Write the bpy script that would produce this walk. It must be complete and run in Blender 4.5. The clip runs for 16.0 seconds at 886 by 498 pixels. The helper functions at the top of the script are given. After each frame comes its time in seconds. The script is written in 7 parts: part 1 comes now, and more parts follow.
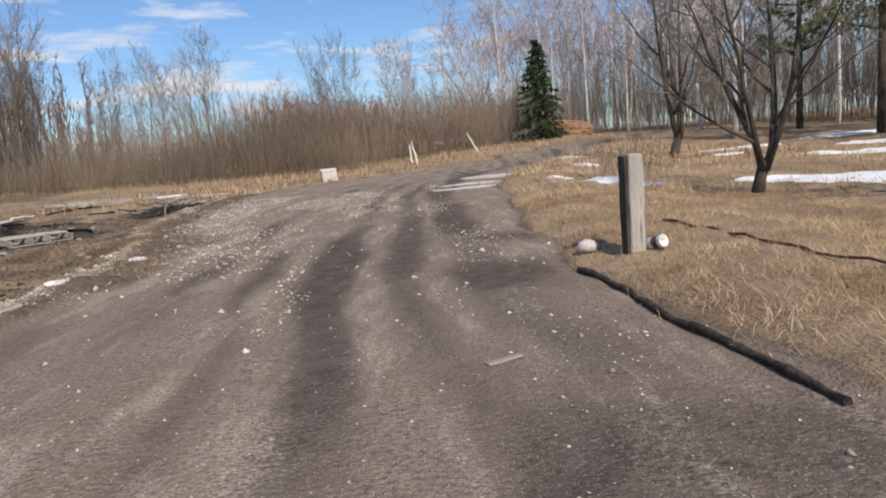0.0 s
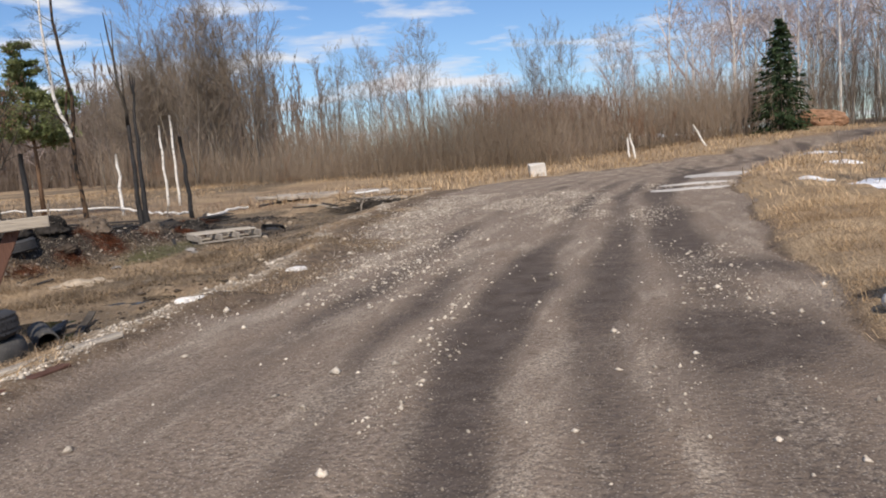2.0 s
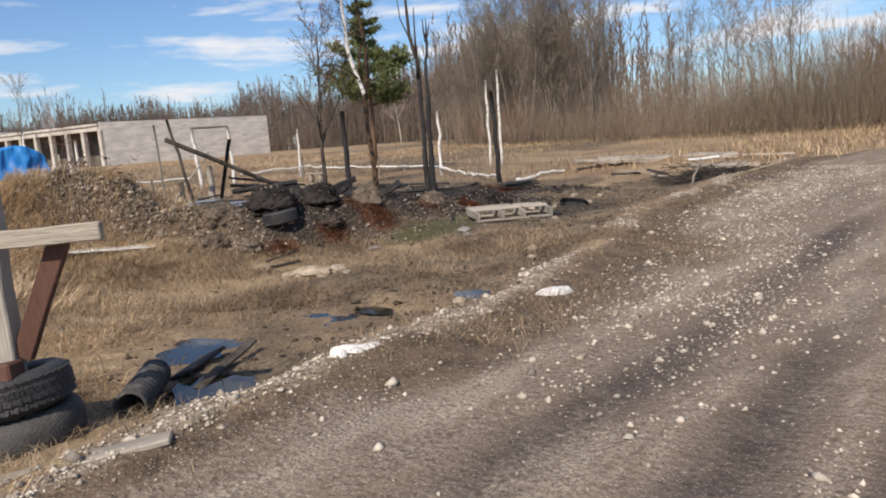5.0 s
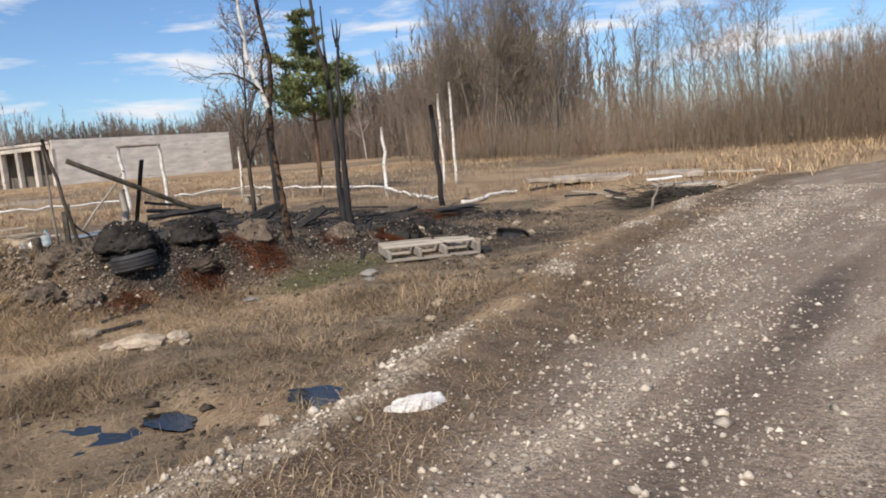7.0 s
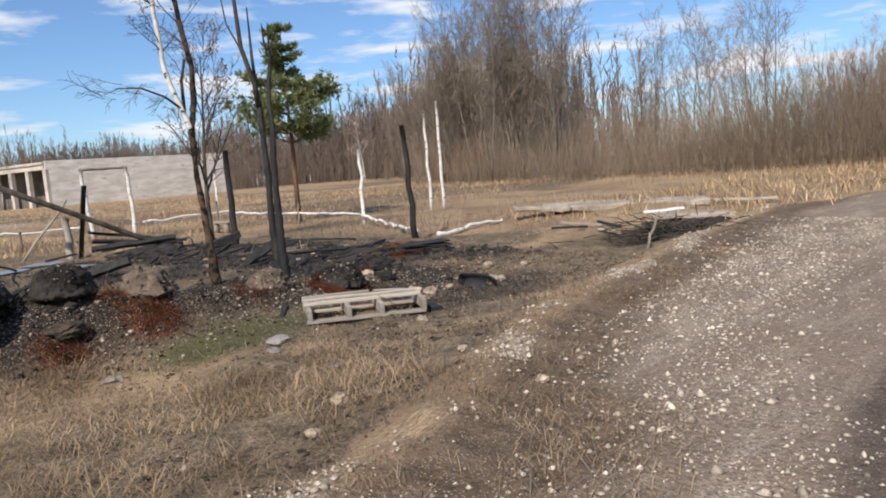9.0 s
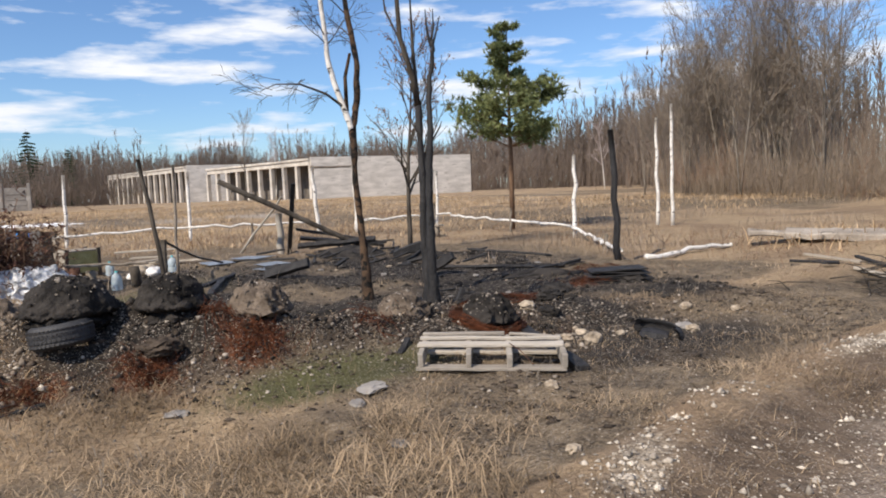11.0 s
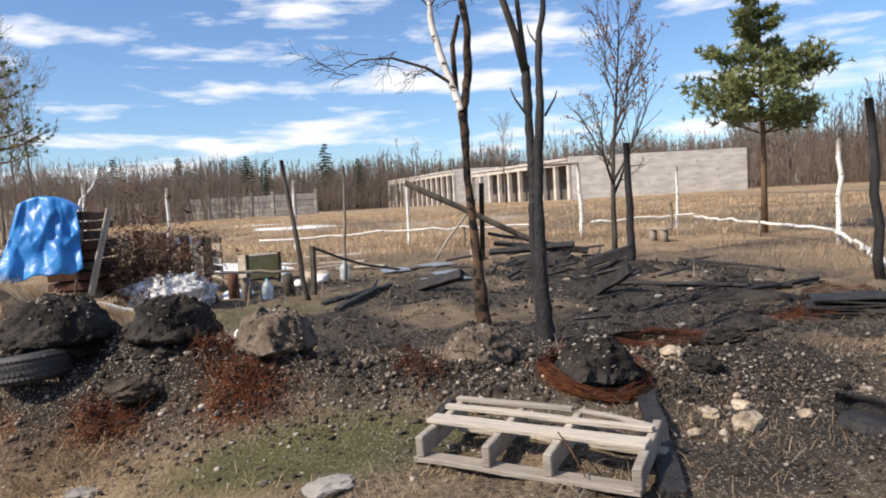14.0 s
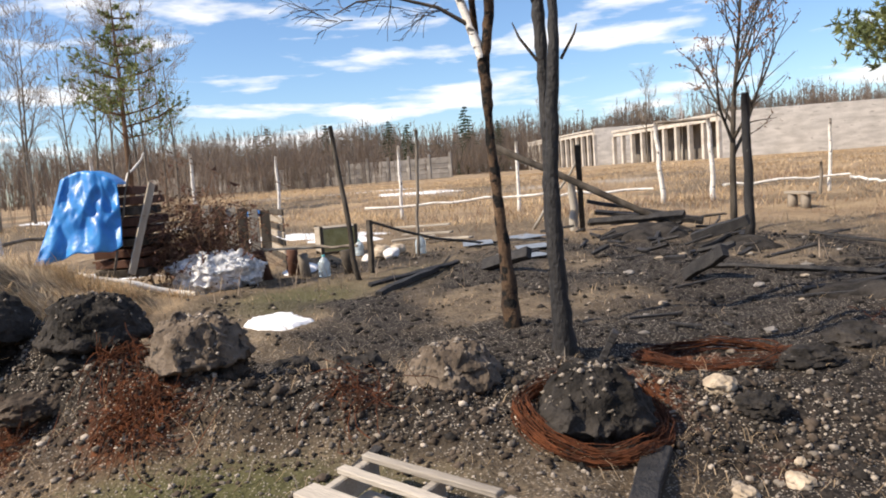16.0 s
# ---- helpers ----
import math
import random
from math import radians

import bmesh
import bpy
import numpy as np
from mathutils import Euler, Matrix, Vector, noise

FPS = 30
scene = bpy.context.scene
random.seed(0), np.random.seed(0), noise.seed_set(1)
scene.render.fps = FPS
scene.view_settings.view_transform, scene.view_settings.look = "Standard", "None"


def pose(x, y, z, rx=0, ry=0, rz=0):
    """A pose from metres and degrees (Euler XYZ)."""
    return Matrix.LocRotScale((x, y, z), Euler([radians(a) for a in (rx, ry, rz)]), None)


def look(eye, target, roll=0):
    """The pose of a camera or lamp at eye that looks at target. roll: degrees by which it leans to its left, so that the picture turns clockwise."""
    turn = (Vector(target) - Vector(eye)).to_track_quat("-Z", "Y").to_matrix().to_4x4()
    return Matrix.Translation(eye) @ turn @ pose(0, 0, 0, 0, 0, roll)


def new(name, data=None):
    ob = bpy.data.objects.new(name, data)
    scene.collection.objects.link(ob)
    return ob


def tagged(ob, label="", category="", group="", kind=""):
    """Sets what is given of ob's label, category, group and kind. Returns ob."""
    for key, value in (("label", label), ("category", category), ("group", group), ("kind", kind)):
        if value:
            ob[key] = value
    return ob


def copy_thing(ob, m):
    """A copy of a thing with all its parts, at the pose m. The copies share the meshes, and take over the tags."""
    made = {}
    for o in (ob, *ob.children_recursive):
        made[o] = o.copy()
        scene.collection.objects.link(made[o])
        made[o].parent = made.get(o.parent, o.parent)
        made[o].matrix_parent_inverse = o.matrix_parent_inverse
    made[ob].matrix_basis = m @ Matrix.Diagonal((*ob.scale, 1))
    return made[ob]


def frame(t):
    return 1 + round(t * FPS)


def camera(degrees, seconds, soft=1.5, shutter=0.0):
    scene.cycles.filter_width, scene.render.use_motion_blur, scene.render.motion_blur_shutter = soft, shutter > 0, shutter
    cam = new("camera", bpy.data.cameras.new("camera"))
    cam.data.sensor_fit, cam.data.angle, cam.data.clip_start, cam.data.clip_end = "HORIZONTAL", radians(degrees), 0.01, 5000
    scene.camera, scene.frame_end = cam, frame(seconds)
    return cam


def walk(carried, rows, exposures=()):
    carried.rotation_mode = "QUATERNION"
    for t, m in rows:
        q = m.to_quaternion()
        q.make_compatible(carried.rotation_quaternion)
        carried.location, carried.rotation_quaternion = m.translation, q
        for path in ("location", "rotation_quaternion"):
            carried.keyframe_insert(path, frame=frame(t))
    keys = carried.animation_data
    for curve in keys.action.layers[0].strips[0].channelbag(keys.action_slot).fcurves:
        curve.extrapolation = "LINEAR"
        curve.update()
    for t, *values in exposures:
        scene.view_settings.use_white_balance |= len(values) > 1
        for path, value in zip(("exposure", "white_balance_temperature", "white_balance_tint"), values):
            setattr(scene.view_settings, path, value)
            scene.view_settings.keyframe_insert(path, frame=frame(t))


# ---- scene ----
cam = camera(62.8, 16.0, 1.9)
METRES, EYE, TILT, LEAN, TURN = 16.64, 1.3, 0.0, 0.0, 0.0
ROWS = [
    (0.0, 0.0, 0.0, 0.0, -0.67, -8.2, 4.66),
    (0.5, 0.0112, 0.0337, 0.0022, -5.83, -6.46, 5.78),
    (1.0, 0.0104, 0.0679, 0.0024, -6.53, -5.51, 2.75),
    (1.5, 0.0065, 0.0979, 0.0003, -0.25, -5.96, 2.67),
    (2.0, 0.0006, 0.132, 0.0005, 16.2, -7.4, 4.5),
    (2.5, -0.0083, 0.1643, 0.0031, 23.9, -7.88, 3.99),
    (3.0, -0.0131, 0.1982, 0.002, 33.66, -7.12, 4.63),
    (3.5, -0.0232, 0.2287, 0.001, 42.08, -6.68, 4.61),
    (4.0, -0.035, 0.261, 0.0019, 41.01, -8.97, 3.36),
    (6.5, -0.0918, 0.4227, 0.0047, 45.95, -7.54, 5.78),
    (7.0, -0.1017, 0.4552, 0.0045, 40.84, -7.83, 4.74),
    (7.5, -0.1108, 0.4848, 0.0062, 43.96, -5.78, 4.81),
    (8.0, -0.1263, 0.5167, 0.0077, 40.8, -5.93, 4.57),
    (10.5, -0.172, 0.6568, 0.0085, 48.57, -6.8, 4.66),
    (11.0, -0.1855, 0.6839, 0.0104, 60.63, -4.72, 2.29),
    (11.5, -0.1935, 0.7075, 0.0103, 72.51, -3.61, 3.3),
    (12.0, -0.2015, 0.7316, 0.0133, 82.99, -0.18, 3.49),
    (12.5, -0.2194, 0.755, 0.0142, 84.3, 2.99, -0.75),
    (13.0, -0.2336, 0.7796, 0.0088, 88.25, -1.01, 2.47),
    (13.5, -0.2467, 0.8038, 0.0084, 86.99, -2.56, 3.53),
    (14.0, -0.2724, 0.8249, 0.0041, 81.88, -3.63, 3.22),
    (14.5, -0.2917, 0.8416, -0.0003, 81.36, -6.91, 4.27),
    (15.0, -0.3115, 0.8636, 0.004, 90.31, -4.94, 4.89),
    (15.5, -0.3307, 0.8826, -0.0002, 91.23, -6.24, 5.17),
    (16.0, -0.3487, 0.9003, 0.0047, 93.26, -5.88, 4.19),
]
LIGHTEN = [(0.0, 0.0, 6550, 12), (3.5, 0.07, 6800, 12), (7.0, 0.15, 6750, 11), (8.0, 0.20, 6800, 11), (10.5, 0.24, 6550, 11), (11.5, 0.32, 6800, 11), (12.0, 0.24, 6650, 11), (12.5, 0.08, 6450, 11), (13.0, 0.12, 6500, 11), (13.5, 0.30, 6650, 11), (14.5, 0.53, 7050, 12), (16.0, 0.62, 7200, 12)]
walk(cam, [(t, pose(0, 0, EYE, TILT, LEAN, TURN) @ pose(METRES * x, METRES * y, METRES * z, 90 + pitch, roll, yaw)) for t, x, y, z, yaw, pitch, roll in ROWS], LIGHTEN)

# ---- world, sun, exposure ----
SUN_AZ = Vector((0.37, -0.93, 0.0)).normalized()      # horizontal direction towards the sun
SUN_EL = radians(43)
sun_dir = Vector((SUN_AZ.x * math.cos(SUN_EL), SUN_AZ.y * math.cos(SUN_EL), math.sin(SUN_EL)))
sun = new("sun", bpy.data.lights.new("sun", "SUN"))
sun.data.energy, sun.data.angle, sun.data.color = 4.3, radians(0.6), (1.0, 0.90, 0.77)
sun.matrix_world = look((0, 0, 60), Vector((0, 0, 60)) - sun_dir)

world = bpy.data.worlds.new("spring_sky")
scene.world = world
world.use_nodes = True


def sky_nodes():
    nt = world.node_tree
    nt.nodes.clear()
    N, L = nt.nodes.new, nt.links.new
    out, bg, sky = N("ShaderNodeOutputWorld"), N("ShaderNodeBackground"), N("ShaderNodeTexSky")
    sky.sky_type, sky.sun_disc, sky.sun_elevation = "NISHITA", False, SUN_EL
    sky.sun_rotation = math.atan2(SUN_AZ.x, SUN_AZ.y)
    sky.air_density, sky.dust_density, sky.ozone_density = 1.0, 0.3, 3.0
    co, sep = N("ShaderNodeTexCoord"), N("ShaderNodeSeparateXYZ")
    L(co.outputs["Generated"], sep.inputs[0])
    # clouds lie in long level banks: azimuth across, height stretched, tighter towards the horizon
    az = N("ShaderNodeMath"); az.operation = "ARCTAN2"
    ahead, aside = N("ShaderNodeVectorMath"), N("ShaderNodeVectorMath")
    for m, axis in ((ahead, (-1, 1, 0)), (aside, (1, 1, 0))):
        m.operation = "DOT_PRODUCT"
        m.inputs[1].default_value = axis
        L(co.outputs["Generated"], m.inputs[0])
    L(aside.outputs["Value"], az.inputs[0]); L(ahead.outputs["Value"], az.inputs[1])
    hgt = N("ShaderNodeMath"); hgt.operation = "MAXIMUM"; hgt.inputs[1].default_value = 0.0
    L(sep.outputs["Z"], hgt.inputs[0])
    root = N("ShaderNodeMath"); root.operation = "POWER"; root.inputs[1].default_value = 0.72
    L(hgt.outputs[0], root.inputs[0])
    up = N("ShaderNodeMath"); up.operation = "MULTIPLY"; up.inputs[1].default_value = 8.5
    L(root.outputs[0], up.inputs[0])
    across = N("ShaderNodeMath"); across.operation = "MULTIPLY"; across.inputs[1].default_value = 2.0
    L(az.outputs[0], across.inputs[0])
    vec = N("ShaderNodeCombineXYZ")
    L(across.outputs[0], vec.inputs[0]); L(up.outputs[0], vec.inputs[1])
    n1 = N("ShaderNodeTexNoise")
    n1.inputs["Scale"].default_value, n1.inputs["Detail"].default_value, n1.inputs["Roughness"].default_value = 2.3, 9, 0.55
    n1.inputs["Distortion"].default_value = 0.12
    mp = N("ShaderNodeMapping")
    mp.inputs["Location"].default_value = (3.1, 7.4, 0)
    L(vec.outputs[0], mp.inputs[0]); L(mp.outputs[0], n1.inputs["Vector"])
    ramp = N("ShaderNodeValToRGB")
    ramp.color_ramp.elements[0].position, ramp.color_ramp.elements[1].position = 0.51, 0.64
    L(n1.outputs[0], ramp.inputs[0])
    # soft tops, grey undersides
    n2 = N("ShaderNodeTexNoise")
    n2.inputs["Scale"].default_value, n2.inputs["Detail"].default_value = 5.0, 4
    L(vec.outputs[0], n2.inputs["Vector"])
    shade = N("ShaderNodeMix"); shade.data_type = "RGBA"
    shade.inputs["A"].default_value, shade.inputs["B"].default_value = (6.4, 7.0, 8.1, 1), (9.0, 9.2, 9.5, 1)
    L(n2.outputs[0], shade.inputs["Factor"])
    deep = N("ShaderNodeMix"); deep.data_type, deep.blend_type = "RGBA", "MULTIPLY"
    deep.inputs["Factor"].default_value = 1.0
    deep.inputs["B"].default_value = (0.80, 0.98, 1.2, 1)
    L(sky.outputs[0], deep.inputs["A"])
    mix = N("ShaderNodeMix"); mix.data_type = "RGBA"
    L(ramp.outputs[0], mix.inputs["Factor"])
    L(deep.outputs["Result"], mix.inputs["A"]); L(shade.outputs["Result"], mix.inputs["B"])
    L(mix.outputs["Result"], bg.inputs["Color"])
    bg.inputs["Strength"].default_value = 0.1
    L(bg.outputs[0], out.inputs[0])


sky_nodes()

# ---- materials ----


def material(name, c1, c2, scale=6.0, rough=0.85, bump=0.3, grain=60.0, metal=0.0, island=0.0, stretch=(1, 1, 1), c3=None, spots=0.62, fine=0.35, translucent=0.0, random_ob=0.0):
    """Two-scale procedural surface: a broad blend of c1 and c2, fine grain, optional spots of c3, bump."""
    m = bpy.data.materials.new(name)
    m.use_nodes = True
    nt = m.node_tree
    N, L = nt.nodes.new, nt.links.new
    b = nt.nodes["Principled BSDF"]
    co, mp = N("ShaderNodeTexCoord"), N("ShaderNodeMapping")
    mp.inputs["Scale"].default_value = stretch
    L(co.outputs["Object"], mp.inputs[0])
    big, small = N("ShaderNodeTexNoise"), N("ShaderNodeTexNoise")
    big.inputs["Scale"].default_value, big.inputs["Detail"].default_value = scale, 5
    small.inputs["Scale"].default_value, small.inputs["Detail"].default_value = grain, 3
    L(mp.outputs[0], big.inputs["Vector"]); L(mp.outputs[0], small.inputs["Vector"])
    r = N("ShaderNodeValToRGB")
    r.color_ramp.elements[0].position, r.color_ramp.elements[1].position = 0.36, 0.64
    r.color_ramp.elements[0].color, r.color_ramp.elements[1].color = (*c1, 1), (*c2, 1)
    L(big.outputs[0], r.inputs[0])
    col = r.outputs[0]
    if c3:
        s = N("ShaderNodeTexNoise")
        s.inputs["Scale"].default_value, s.inputs["Detail"].default_value = scale * 2.3, 6
        L(mp.outputs[0], s.inputs["Vector"])
        rr = N("ShaderNodeValToRGB")
        rr.color_ramp.elements[0].position, rr.color_ramp.elements[1].position = spots, spots + 0.06
        L(s.outputs[0], rr.inputs[0])
        mx = N("ShaderNodeMix"); mx.data_type = "RGBA"
        L(rr.outputs[0], mx.inputs["Factor"]); L(col, mx.inputs["A"])
        mx.inputs["B"].default_value = (*c3, 1)
        col = mx.outputs["Result"]
    hsv = N("ShaderNodeHueSaturation")
    mr = N("ShaderNodeMapRange")
    mr.inputs["To Min"].default_value, mr.inputs["To Max"].default_value = 1 - fine, 1 + fine
    L(small.outputs[0], mr.inputs["Value"])
    val = mr.outputs[0]
    if island or random_ob:
        src = N("ShaderNodeNewGeometry").outputs["Random Per Island"] if island else N("ShaderNodeObjectInfo").outputs["Random"]
        k = island or random_ob
        m2 = N("ShaderNodeMapRange")
        m2.inputs["To Min"].default_value, m2.inputs["To Max"].default_value = 1 - k, 1 + k
        L(src, m2.inputs["Value"])
        mu = N("ShaderNodeMath"); mu.operation = "MULTIPLY"
        L(val, mu.inputs[0]); L(m2.outputs[0], mu.inputs[1])
        val = mu.outputs[0]
    L(val, hsv.inputs["Value"]); L(col, hsv.inputs["Color"])
    L(hsv.outputs[0], b.inputs["Base Color"])
    b.inputs["Roughness"].default_value, b.inputs["Metallic"].default_value = rough, metal
    if rough > 0.7:
        b.inputs["Specular IOR Level"].default_value = 0.2
    if translucent:
        tr, ms, out = N("ShaderNodeBsdfTranslucent"), N("ShaderNodeMixShader"), nt.nodes["Material Output"]
        L(hsv.outputs[0], tr.inputs["Color"])
        ms.inputs[0].default_value = translucent
        L(b.outputs[0], ms.inputs[1]); L(tr.outputs[0], ms.inputs[2]); L(ms.outputs[0], out.inputs["Surface"])
    if bump:
        bu = N("ShaderNodeBump")
        bu.inputs["Strength"].default_value, bu.inputs["Distance"].default_value = bump, 0.02
        L(small.outputs[0], bu.inputs["Height"]); L(bu.outputs[0], b.inputs["Normal"])
    return m


M = {
    "old_wood": material("weathered_wood", (0.30, 0.27, 0.23), (0.44, 0.41, 0.36), 3, 0.85, 0.5, 90, stretch=(1, 1, 0.12), c3=(0.14, 0.12, 0.10), spots=0.62),
    "old_wood_x": material("weathered_board", (0.30, 0.26, 0.21), (0.46, 0.41, 0.34), 3, 0.85, 0.5, 90, stretch=(0.12, 1, 1), c3=(0.13, 0.11, 0.09), spots=0.62, random_ob=0.15),
    "sack": material("cloudy_plastic", (0.34, 0.37, 0.40), (0.80, 0.81, 0.82), 13, 0.35, 0.5, 40, fine=0.2),
    "pale_wood": material("pale_grey_wood", (0.23, 0.205, 0.175), (0.42, 0.38, 0.325), 3, 0.85, 0.45, 90, stretch=(0.12, 1, 1), c3=(0.22, 0.19, 0.16), spots=0.66, random_ob=0.12),
    "brown_wood": material("red_brown_wood", (0.09, 0.045, 0.032), (0.14, 0.075, 0.055), 4, 0.8, 0.4, 80, stretch=(1, 1, 0.15)),
    "char": material("charred_wood", (0.008, 0.008, 0.009), (0.03, 0.028, 0.028), 9, 0.7, 0.9, 55, stretch=(1, 1, 0.4), c3=(0.10, 0.095, 0.09), spots=0.70),
    "soot": material("sooty_earth", (0.012, 0.011, 0.010), (0.045, 0.04, 0.036), 5, 0.9, 0.9, 40, c3=(0.30, 0.27, 0.24), spots=0.70),
    "clod": material("grey_burnt_earth", (0.085, 0.066, 0.050), (0.19, 0.152, 0.118), 7, 0.95, 0.9, 45, c3=(0.04, 0.036, 0.032), spots=0.58),
    "bank_earth": material("dry_bank_earth", (0.15, 0.118, 0.090), (0.31, 0.255, 0.20), 9, 0.95, 0.6, 50, island=0.35),
    "loam": material("dark_loam", (0.040, 0.031, 0.024), (0.105, 0.082, 0.064), 9, 0.95, 0.6, 50, island=0.35),
    "grass_pale": material("bleached_grass", (0.50, 0.385, 0.25), (0.72, 0.585, 0.41), 0.8, 0.9, 0, 15, island=0.4, translucent=0.3),
    "grass_old": material("rotten_grass", (0.23, 0.17, 0.108), (0.47, 0.36, 0.24), 0.8, 0.9, 0, 15, island=0.45, translucent=0.3),
    "fence_concrete": material("weathered_fence_concrete", (0.20, 0.185, 0.17), (0.33, 0.31, 0.285), 0.6, 0.9, 0.3, 12, c3=(0.42, 0.40, 0.37), spots=0.60, random_ob=0.25),
    "soil_hose": material("soil_caked_hose", (0.025, 0.02, 0.016), (0.085, 0.067, 0.052), 14, 0.85, 0.8, 60),
    "rust_wire": material("rusty_wire", (0.045, 0.017, 0.009), (0.125, 0.042, 0.018), 8, 0.85, 0.3, 60, island=0.3),
    "rubber": material("black_rubber", (0.022, 0.022, 0.024), (0.045, 0.045, 0.047), 6, 0.65, 0.4, 70, c3=(0.10, 0.092, 0.082), spots=0.66),
    "rubber_grey": material("dusty_rubber", (0.05, 0.05, 0.05), (0.085, 0.083, 0.08), 6, 0.75, 0.4, 70, c3=(0.13, 0.12, 0.105), spots=0.6),
    "birch": material("birch_bark", (0.62, 0.59, 0.54), (0.80, 0.78, 0.74), 3, 0.7, 0.25, 40, stretch=(1, 1, 2.2), c3=(0.05, 0.045, 0.04), spots=0.615),
    "birch_low": material("brown_birch_bark", (0.05, 0.034, 0.024), (0.135, 0.085, 0.052), 5, 0.85, 0.9, 50, c3=(0.014, 0.013, 0.012), spots=0.50),
    "bark": material("grey_bark", (0.13, 0.113, 0.093), (0.25, 0.215, 0.175), 5, 0.9, 0.6, 50, stretch=(1, 1, 0.3), random_ob=0.2),
    "bark_dark": material("dark_bark", (0.045, 0.038, 0.031), (0.11, 0.095, 0.078), 5, 0.9, 0.7, 50, stretch=(1, 1, 0.3)),
    "bark_pine": material("pine_bark", (0.12, 0.075, 0.048), (0.22, 0.14, 0.09), 5, 0.9, 0.6, 40, stretch=(1, 1, 0.4)),
    "twig": material("grey_twigs", (0.20, 0.165, 0.13), (0.32, 0.27, 0.215), 0.6, 0.9, 0, 20, island=0.2, translucent=0.3),
    "twig_birch": material("birch_twigs", (0.34, 0.275, 0.255), (0.54, 0.46, 0.43), 0.6, 0.9, 0, 20, island=0.35),
    "twig_red": material("reddish_twigs", (0.21, 0.125, 0.082), (0.32, 0.195, 0.13), 0.15, 0.9, 0, 20, island=0.25, translucent=0.3),
    "brush": material("brush_stems", (0.275, 0.222, 0.168), (0.41, 0.33, 0.255), 0.10, 0.9, 0, 20, island=0.2, c3=(0.28, 0.17, 0.11), spots=0.60, translucent=0.35),
    "far_wood": material("far_wood_stems", (0.165, 0.132, 0.108), (0.26, 0.21, 0.172), 0.06, 0.9, 0, 9, island=0.22, translucent=0.3),
    "needle": material("pine_needles", (0.13, 0.165, 0.07), (0.28, 0.31, 0.14), 1.2, 0.8, 0, 20, island=0.4, translucent=0.3),
    "needle_dark": material("spruce_needles", (0.018, 0.035, 0.017), (0.045, 0.07, 0.03), 1.2, 0.8, 0, 20, island=0.4),
    "grass": material("dry_grass", (0.40, 0.28, 0.16), (0.67, 0.51, 0.33), 0.8, 0.9, 0, 15, island=0.45, translucent=0.35),
    "stone": material("pale_stone", (0.34, 0.295, 0.24), (0.58, 0.52, 0.44), 9, 0.9, 0.5, 60, island=0.45),
    "stone_dirty": material("sooty_stone", (0.10, 0.085, 0.07), (0.36, 0.315, 0.265), 14, 0.92, 0.5, 60, island=0.6),
    "stone_big": material("limestone", (0.28, 0.23, 0.17), (0.50, 0.42, 0.325), 7, 0.9, 0.6, 40, random_ob=0.2),
    "concrete": material("grey_concrete", (0.40, 0.38, 0.35), (0.56, 0.53, 0.49), 1.6, 0.9, 0.4, 30, c3=(0.22, 0.20, 0.18), spots=0.64),
    "slab": material("stained_slab_concrete", (0.26, 0.225, 0.185), (0.42, 0.37, 0.31), 1.6, 0.9, 0.5, 30, c3=(0.14, 0.12, 0.10), spots=0.60),
    "wall": material("pale_block_wall", (0.50, 0.475, 0.435), (0.68, 0.645, 0.595), 0.5, 0.9, 0.3, 6, c3=(0.42, 0.395, 0.36), spots=0.62, stretch=(1, 1, 3.5), fine=0.18),
    "pillar": material("concrete_pillar", (0.44, 0.40, 0.35), (0.60, 0.56, 0.50), 0.7, 0.9, 0.3, 8),
    # wall colour darkened to carry the shade inside the cowshed
    "shaded_in": material("shaded_inner_wall", (0.10, 0.09, 0.08), (0.18, 0.16, 0.14), 0.5, 0.95, 0.2, 8),
    "snow": material("old_snow", (0.74, 0.76, 0.79), (0.86, 0.87, 0.88), 4, 0.7, 0.5, 25, c3=(0.50, 0.47, 0.43), spots=0.68, fine=0.06),
    "tarp": material("blue_tarp", (0.010, 0.17, 0.50), (0.03, 0.27, 0.68), 3, 0.40, 0.35, 14, fine=0.12),
    "white_cloth": material("white_rag", (0.66, 0.64, 0.61), (0.80, 0.79, 0.77), 9, 0.8, 0.4, 50),
    "white_paint": material("white_plastic", (0.68, 0.68, 0.66), (0.80, 0.80, 0.78), 9, 0.5, 0.1, 50, fine=0.08),
    "teal": material("teal_label", (0.05, 0.32, 0.36), (0.09, 0.45, 0.48), 9, 0.5, 0.1, 50),
    "dark_plastic": material("black_pipe", (0.012, 0.012, 0.012), (0.035, 0.033, 0.03), 9, 0.6, 0.5, 50, c3=(0.12, 0.10, 0.085), spots=0.6),
    "cardboard": material("wet_cardboard", (0.30, 0.22, 0.13), (0.42, 0.32, 0.20), 6, 0.9, 0.2, 50),
    "sheet_metal": material("dull_sheet_metal", (0.20, 0.225, 0.25), (0.32, 0.35, 0.38), 4, 0.45, 0.2, 30, metal=0.4, c3=(0.20, 0.17, 0.14), spots=0.62),
    "rust": material("rusty_steel", (0.05, 0.028, 0.02), (0.13, 0.06, 0.035), 6, 0.8, 0.5, 50),
    "crate_ply": material("faded_yellow_board", (0.34, 0.30, 0.12), (0.46, 0.41, 0.20), 6, 0.85, 0.3, 50),
    "brick_red": material("red_brick", (0.24, 0.10, 0.065), (0.36, 0.17, 0.11), 9, 0.9, 0.5, 50),
    "spruce_pile": material("reddish_soil", (0.20, 0.115, 0.07), (0.32, 0.19, 0.12), 3, 0.95, 0.6, 20),
}


